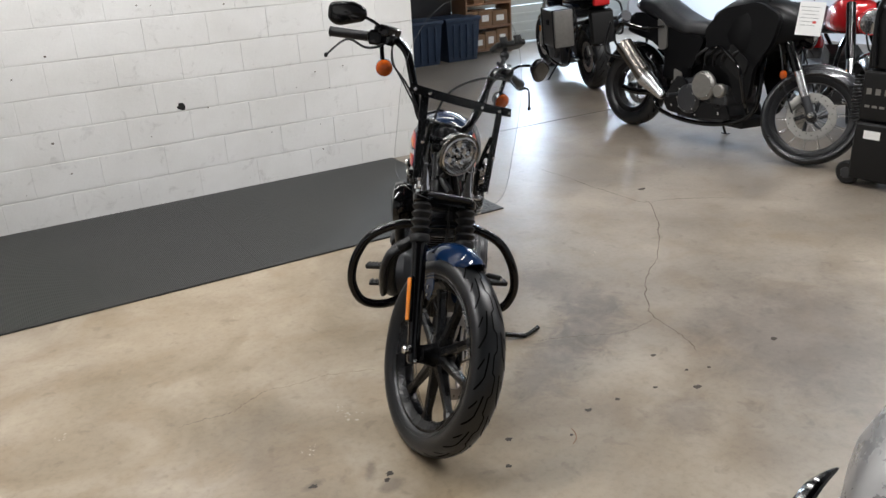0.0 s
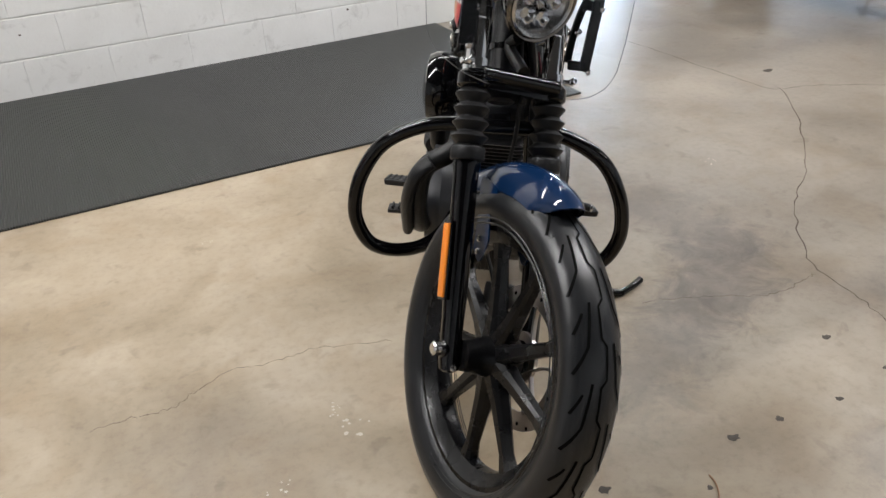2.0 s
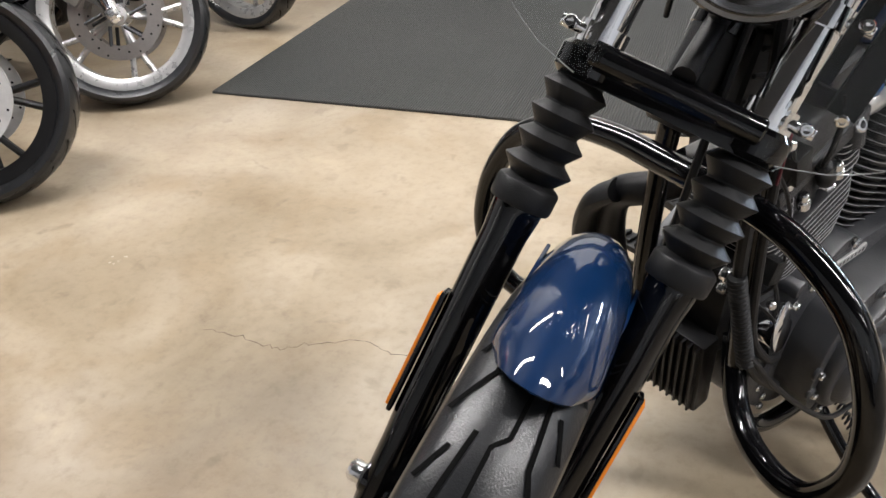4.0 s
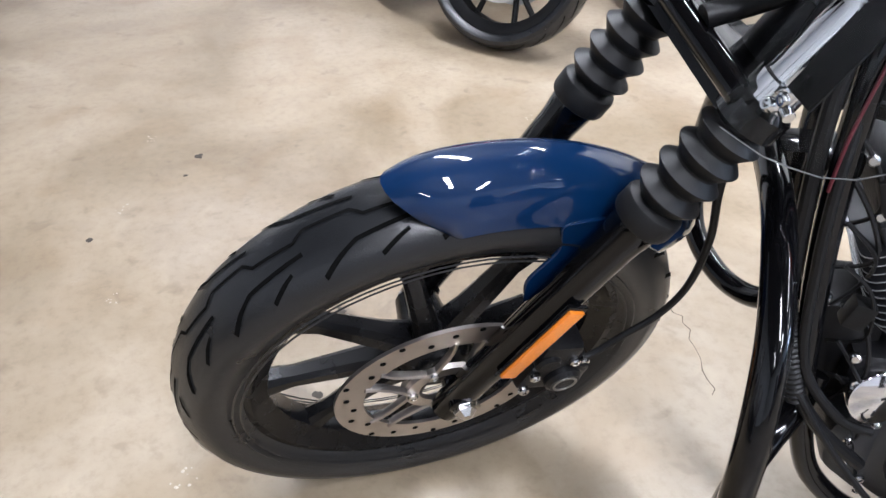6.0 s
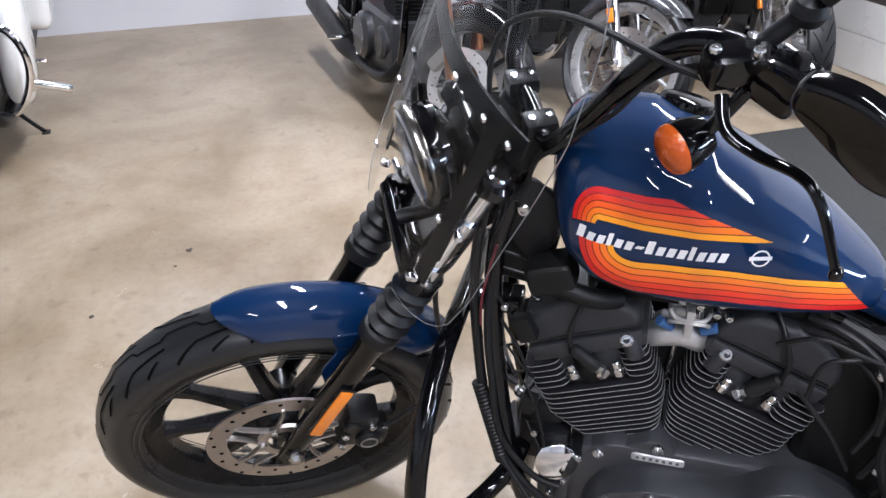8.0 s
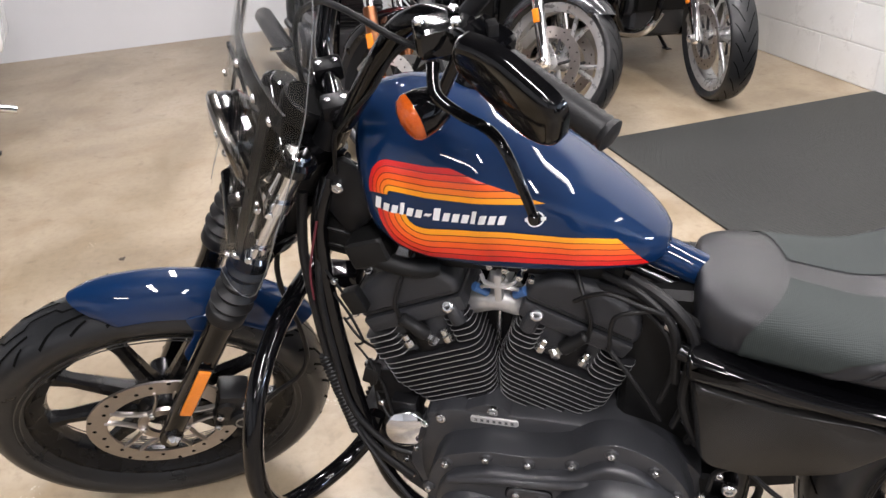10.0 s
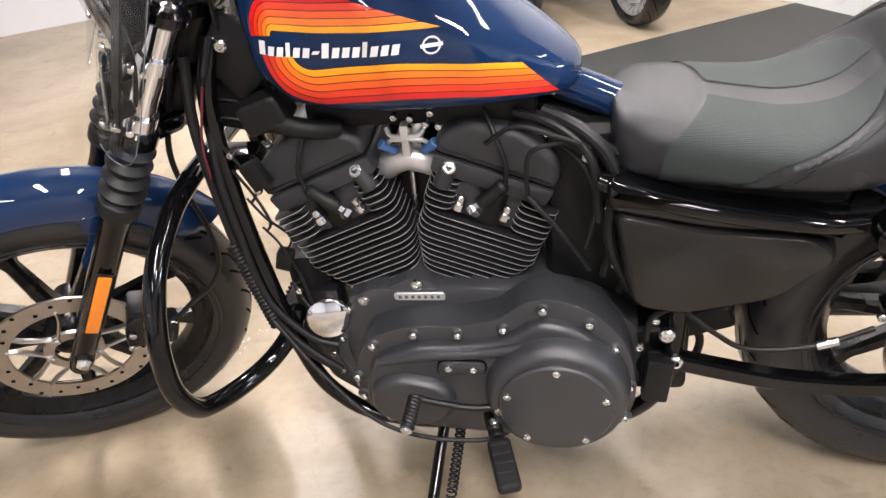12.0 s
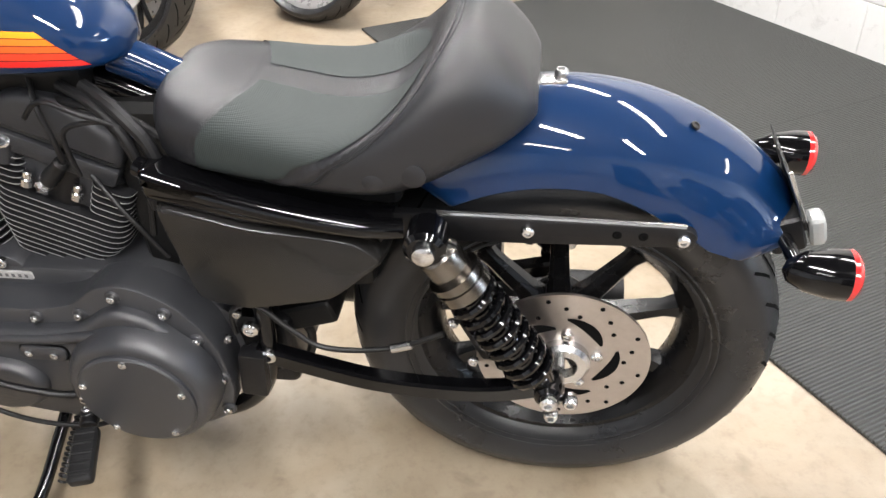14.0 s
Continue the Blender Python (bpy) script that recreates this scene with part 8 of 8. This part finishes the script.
rear_bike = parked_bike("black touring motorcycle with red tail lamp and aluminium side case", pose(-2.85, -2.645, 0, 0, 0, 250), 1.50, 0.31, 0.12, 0.33, 0.17, paint="gloss_black", rim_mat="satin_black", fairing=False, bags=False, steer=4, pipes=False)
part("tail_section", skin_of([seat_ring(x, zb, zt, hw, 0.0, 24) for x, zb, zt, hw in ((0.55, 0.70, 0.92, 0.12), (0.2, 0.74, 0.98, 0.15), (-0.15, 0.80, 0.98, 0.13), (-0.28, 0.84, 0.95, 0.09))]), "gloss_black", rear_bike, smooth=60)
part("mudflap", slab(bmesh.new(), rounded([(-0.30, 0.80), (-0.20, 0.82), (-0.22, 0.52), (-0.34, 0.50)], 0.02), side(-0.11), 0.22, 0.01), "black_plastic", rear_bike)
part("tail_lamp", box(bmesh.new(), 0.05, 0.16, 0.06, pose(-0.29, 0, 0.89), 0.015, 3), "red_lens", rear_bike, "red tail lamp")
bm = bmesh.new()
for sy in (-1, 1):
    tube(bm, [(0.2, sy * 0.2, 0.92), (-0.2, sy * 0.2, 0.94), (-0.34, sy * 0.08, 0.94)], 0.012, 8)
    tube(bm, [(0.2, sy * 0.22, 0.86), (-0.16, sy * 0.24, 0.84), (-0.2, sy * 0.24, 0.56), (0.18, sy * 0.24, 0.54)], 0.011, 8)
    tube(bm, [(-0.1, sy * 0.12, 0.70), (-0.16, sy * 0.30, 0.69)], 0.018, 8)
part("luggage_frame", bm, "satin_black", rear_bike)
part("silencer", rod(bmesh.new(), (0.35, -0.24, 0.42), (-0.25, -0.27, 0.72), 0.058, 0.062, 22, 0.01), "dark_metal", rear_bike)
sc = part("side_case", box(bmesh.new(), 0.42, 0.20, 0.36, pose(-0.02, 0.37, 0.68), 0.02, 3), "grey_alu", rear_bike, "dented aluminium side case")
for dx in (-0.2, 0.16):
    part("case_strap", box(bmesh.new(), 0.03, 0.21, 0.37, pose(dx, 0.372, 0.68), 0.006), "black_plastic", sc)
part("case_latch", box(bmesh.new(), 0.06, 0.02, 0.05, pose(-0.05, 0.475, 0.74), 0.006), "black_plastic", sc)
parked_bike("red and black motorcycle behind the tool case", facing(-2.78, 0.36, 54, 1.48), 1.48, 0.315, 0.115, paint="red_paint", rim_mat="satin_black", fairing=False, bags=False, steer=-8, fork_mat="gloss_black", upside_down=True)

# wheeled black tool case with a spring and cables on top
case = thing("tool_case", "black wheeled plastic tool case with stickers, standing beside the adventure motorcycle", "tool case", pose(-2.06, 1.10, 0, 0, 0, 5))
part("body", box(bmesh.new(), 0.34, 0.44, 0.36, pose(0, 0, 0.23), 0.03, 3), "black_plastic", case)
part("upper_box", box(bmesh.new(), 0.32, 0.42, 0.30, pose(0, 0, 0.57), 0.025, 3), "black_plastic", case)
part("top_box", box(bmesh.new(), 0.30, 0.40, 0.36, pose(0, 0, 0.91), 0.025, 3), "black_plastic", case)
for sx in (-0.13, 0.13):
    wh = part("case_wheel", rod(bmesh.new(), (sx - 0.025, -0.235, 0.075), (sx + 0.025, -0.235, 0.075), 0.075, seg=28, bev=0.012), "rubber", case)
    part("wheel_hub", rod(bmesh.new(), (sx - 0.028, -0.235, 0.075), (sx + 0.028, -0.235, 0.075), 0.04, seg=20, bev=0.006), "dark_metal", wh)
part("handle", tube(bmesh.new(), [(0.16, -0.15, 0.75), (0.165, -0.17, 1.05), (0.165, -0.10, 1.16), (0.165, 0.10, 1.16), (0.165, 0.17, 1.05), (0.16, 0.15, 0.75)], 0.014, 10), "satin_black", case)
part("sticker", box(bmesh.new(), 0.002, 0.10, 0.05, pose(0.172, -0.10, 0.34)), "paper", case)
bm = bmesh.new()
for k in range(3):
    box(bm, 0.002, 0.030, 0.036, pose(0.162, -0.16 + 0.055 * k, 0.60))
part("white_marks", bm, "grey_alu", case)
bm = bmesh.new()
for k in range(4):
    box(bm, 0.002, 0.03, 0.014, pose(0.162, -0.16 + 0.045 * k, 0.51))
part("grey_marks", bm, "grey_alu", case)
coil = [Vector((0.10 + 0.032 * math.cos(i * 0.62), -0.25 + 0.032 * math.sin(i * 0.62), 0.40 + 0.0021 * i)) for i in range(130)]
part("coil_cable", tube(bmesh.new(), coil, 0.007, 8, smooth_path=False), "black_plastic", case)
bm = bmesh.new()
rnd = random.Random(11)
for k in range(8):
    a = Vector((rnd.uniform(-0.1, 0.14), rnd.uniform(-0.24, 0.1), rnd.uniform(0.70, 1.1)))
    tube(bm, [a, a + Vector((rnd.uniform(-0.05, 0.05), rnd.uniform(-0.1, 0.1), -0.12)), a + Vector((0.08, rnd.uniform(-0.1, 0.1), -0.2)), a + Vector((0.05, -0.1, -0.02))], 0.006, 7)
part("cables", bm, "black_plastic", case)

# debris on the floor by the front wheel
tagged(part("twig", tube(bmesh.new(), [(1.21, 1.98, 0.002), (1.215, 2.005, 0.003), (1.235, 2.035, 0.0045), (1.26, 2.05, 0.002)], 0.0016, 6), "shelf_wood"), "small curved brown twig lying on the concrete", "twig")

# nose of a silver and black machine beside the camera's start
nose = thing("scooter", "silver and black scooter parked in the aisle", "scooter", pose(NOSE[0], NOSE[1], 0, 0, 0, NOSE[2]))
spoke_wheel(nose, (0, 0, 0.24), 0.24, 0.12, 0.165, "silver_wheel", None, False, 5, True)
part("front_fender", fender_skin(Vector((0, 0, 0.24)), 20, 175, 0.30, 0.09, 0.09, 0.004, n=24, cross=13), "gloss_black", nose)
bm = bmesh.new()
skin(bm, [seat_ring(x, zb, zt, hw, 0.0, 28) for x, zb, zt, hw in ((0.10, 0.56, 0.66, 0.06), (0.04, 0.48, 0.76, 0.15), (-0.08, 0.40, 0.90, 0.21), (-0.22, 0.34, 0.98, 0.22), (-0.34, 0.30, 1.0, 0.18), (-0.40, 0.30, 0.98, 0.10))])
part("front_shield", bm, "silver_wheel", nose, smooth=60)
bm = box(bmesh.new(), 0.75, 0.34, 0.22, pose(-0.72, 0, 0.22), 0.06, 3)
part("floorboard", bm, "black_plastic", nose)
spoke_wheel(nose, (-1.30, 0, 0.24), 0.24, 0.13, 0.165, "silver_wheel", None, False, 5, False)
bm = bmesh.new()
skin(bm, [seat_ring(x, zb, zt, hw, 0.0, 28) for x, zb, zt, hw in ((-0.78, 0.40, 0.70, 0.10), (-0.90, 0.34, 0.78, 0.18), (-1.25, 0.40, 0.82, 0.19), (-1.55, 0.55, 0.82, 0.12), (-1.62, 0.62, 0.78, 0.06))])
part("rear_body", bm, "silver_wheel", nose, smooth=60)
part("front_trim", tube(bmesh.new(), [(0.160, -0.084, 0.895), (0.20, -0.078, 0.90), (0.256, -0.066, 0.90), (0.34, -0.04, 0.88), (0.33, 0.0, 0.76), (0.18, 0.02, 0.66), (0.05, 0.0, 0.62)], lambda t: 0.002 + 0.010 * min(1, t / 0.3), 10), "gloss_black", nose)
part("handlebar", tube(bmesh.new(), [(-0.36, -0.33, 1.05), (-0.30, -0.1, 1.08), (-0.30, 0.1, 1.08), (-0.36, 0.33, 1.05)], 0.02, 10), "black_plastic", nose)

# storage against the back wall: dark bins and a shelf with boxes
for x, w in ((-2.28, 0.52), (-2.86, 0.50)):
    bn = thing("storage_bin", "dark blue plastic storage bin with lid on the floor", "storage bin", pose(x, -5.45, 0), "storage bins")
    bm = bmesh.new()
    skin(bm, [[(sx * w / 2 * k, sy * 0.22 * k, z) for sx, sy in ((-1, -1), (1, -1), (1, 1), (-1, 1))] for z, k in ((0.0, 0.86), (0.50, 1.0))])
    part("body", bm, "bin_blue", bn, smooth=0)
    part("lid", box(bmesh.new(), w + 0.04, 0.48, 0.05, pose(0, 0, 0.525), 0.015), "bin_blue", bn)
    bm = bmesh.new()
    for k in range(4):
        box(bm, 0.02, 0.02, 0.42, pose(-w / 2 + 0.1 + k * (w - 0.2) / 3, 0.218, 0.25) @ pose(0, 0, 0, -3.4, 0, 0), 0.005)
    part("ribs", bm, "bin_blue", bn)
shelf = thing("shelf", "brown wooden shelf stacked with labelled boxes", "shelf", pose(-3.40, -5.62, 0))
for k, z in enumerate((0.06, 0.36, 0.66, 0.96, 1.26)):
    part("board", box(bmesh.new(), 0.68, 0.36, 0.025, pose(0, 0, z), 0.003), "shelf_wood", shelf)
for sx in (-0.35, 0.35):
    part("upright", box(bmesh.new(), 0.022, 0.36, 1.40, pose(sx, 0, 0.70), 0.003), "shelf_wood", shelf)
rnd = random.Random(8)
for z in (0.073, 0.373, 0.673, 0.973):
    x = -0.31
    while x < 0.2:
        w = rnd.uniform(0.16, 0.24)
        h = rnd.uniform(0.17, 0.25)
        bx = thing("cardboard_box", "brown cardboard box with a white label on the shelf", "box", pose(-3.40 + x + w / 2, -5.60, z), "boxes on the shelf")
        part("carton", box(bmesh.new(), w, 0.28, h, pose(0, 0, h / 2), 0.004), "cardboard", bx)
        part("label", box(bmesh.new(), w * 0.5, 0.002, h * 0.4, pose(0, 0.141, h / 2)), "paper", bx)
        x += w + 0.012

# ---- block wall, piece by piece ------------------------------------------------
wall = tagged(part("wall_block", box(bmesh.new(), EAST_X - WALL_END, 0.19, CEIL, pose((EAST_X + WALL_END) / 2, WALL_Y - 0.0985, CEIL / 2)), "painted_block"), "white-painted concrete block wall with scuffs and a small hole", "wall", kind="structure")
BL, BH, JOINT = 0.406, 0.203, 0.006


def block_mesh(w, h):
    bm = box(bmesh.new(), w, 0.012, h, pose(0, 0, 0), 0.0028, 2)
    data = bpy.data.meshes.new("concrete_block")
    bm.to_mesh(data)
    bm.free()
    data.materials.append(M["painted_block"])
    return data


rest = bmesh.new()
meshes = {}
rnd = random.Random(4)
for row in range(16):
    z0 = 0.2 + (row - 1) * BH if row else 0.0
    h = (0.2 if row == 0 else BH) - JOINT
    x = 1.944 + (0.5 * BL if row % 2 else 0) - 6 * BL
    while x < EAST_X:
        a, b = max(x, WALL_END), min(x + BL, EAST_X)
        w = round(b - a - 0.002, 3)
        if w > 0.02:
            c = ((a + b) / 2, WALL_Y - 0.0055 + rnd.uniform(-0.0011, 0.0011), z0 + JOINT / 2 + h / 2)
            if z0 + h > CEIL:
                pass
            elif row < 9:
                key = (w, round(h, 4))
                if key not in meshes:
                    meshes[key] = block_mesh(w, h)
                ob = new("concrete_block", meshes[key])
                ob.parent = wall
                ob.location = c
            else:
                box(rest, w, 0.012, h, pose(*c))
        x += BL
tagged(part("upper_blocks", rest, "painted_block", wall, smooth=0), kind="stuff")
# flat near-black patch paints the dark depth of the hole
M["hole_dark"] = material("hole_dark", (0.012, 0.011, 0.010), 0.9, 0, 0, 40, 0.3)
bm = bmesh.new()
rnd = random.Random(2)
ring = [bm.verts.new((1.583 + 0.032 * rnd.uniform(0.6, 1.0) * math.cos(2 * math.pi * i / 12), WALL_Y + 0.0016, 0.635 + 0.034 * rnd.uniform(0.6, 1.0) * math.sin(2 * math.pi * i / 12))) for i in range(12)]
bm.faces.new(ring)
part("knocked_hole", bm, "hole_dark", wall, "small hole in the block drawn as a flat black patch", smooth=0)
bm = bmesh.new()
for k in range(26):
    x, z = rnd.uniform(0.1, 3.0), rnd.uniform(0.05, 1.4)
    r = rnd.uniform(0.003, 0.008)
    bm.faces.new([bm.verts.new((x + r * rnd.uniform(0.5, 1.6) * math.cos(2 * math.pi * i / 7), WALL_Y + 0.0014, z + r * rnd.uniform(0.5, 1) * math.sin(2 * math.pi * i / 7))) for i in range(7)])
tagged(part("wall_nicks", bm, "crack", wall, smooth=0), kind="stuff")
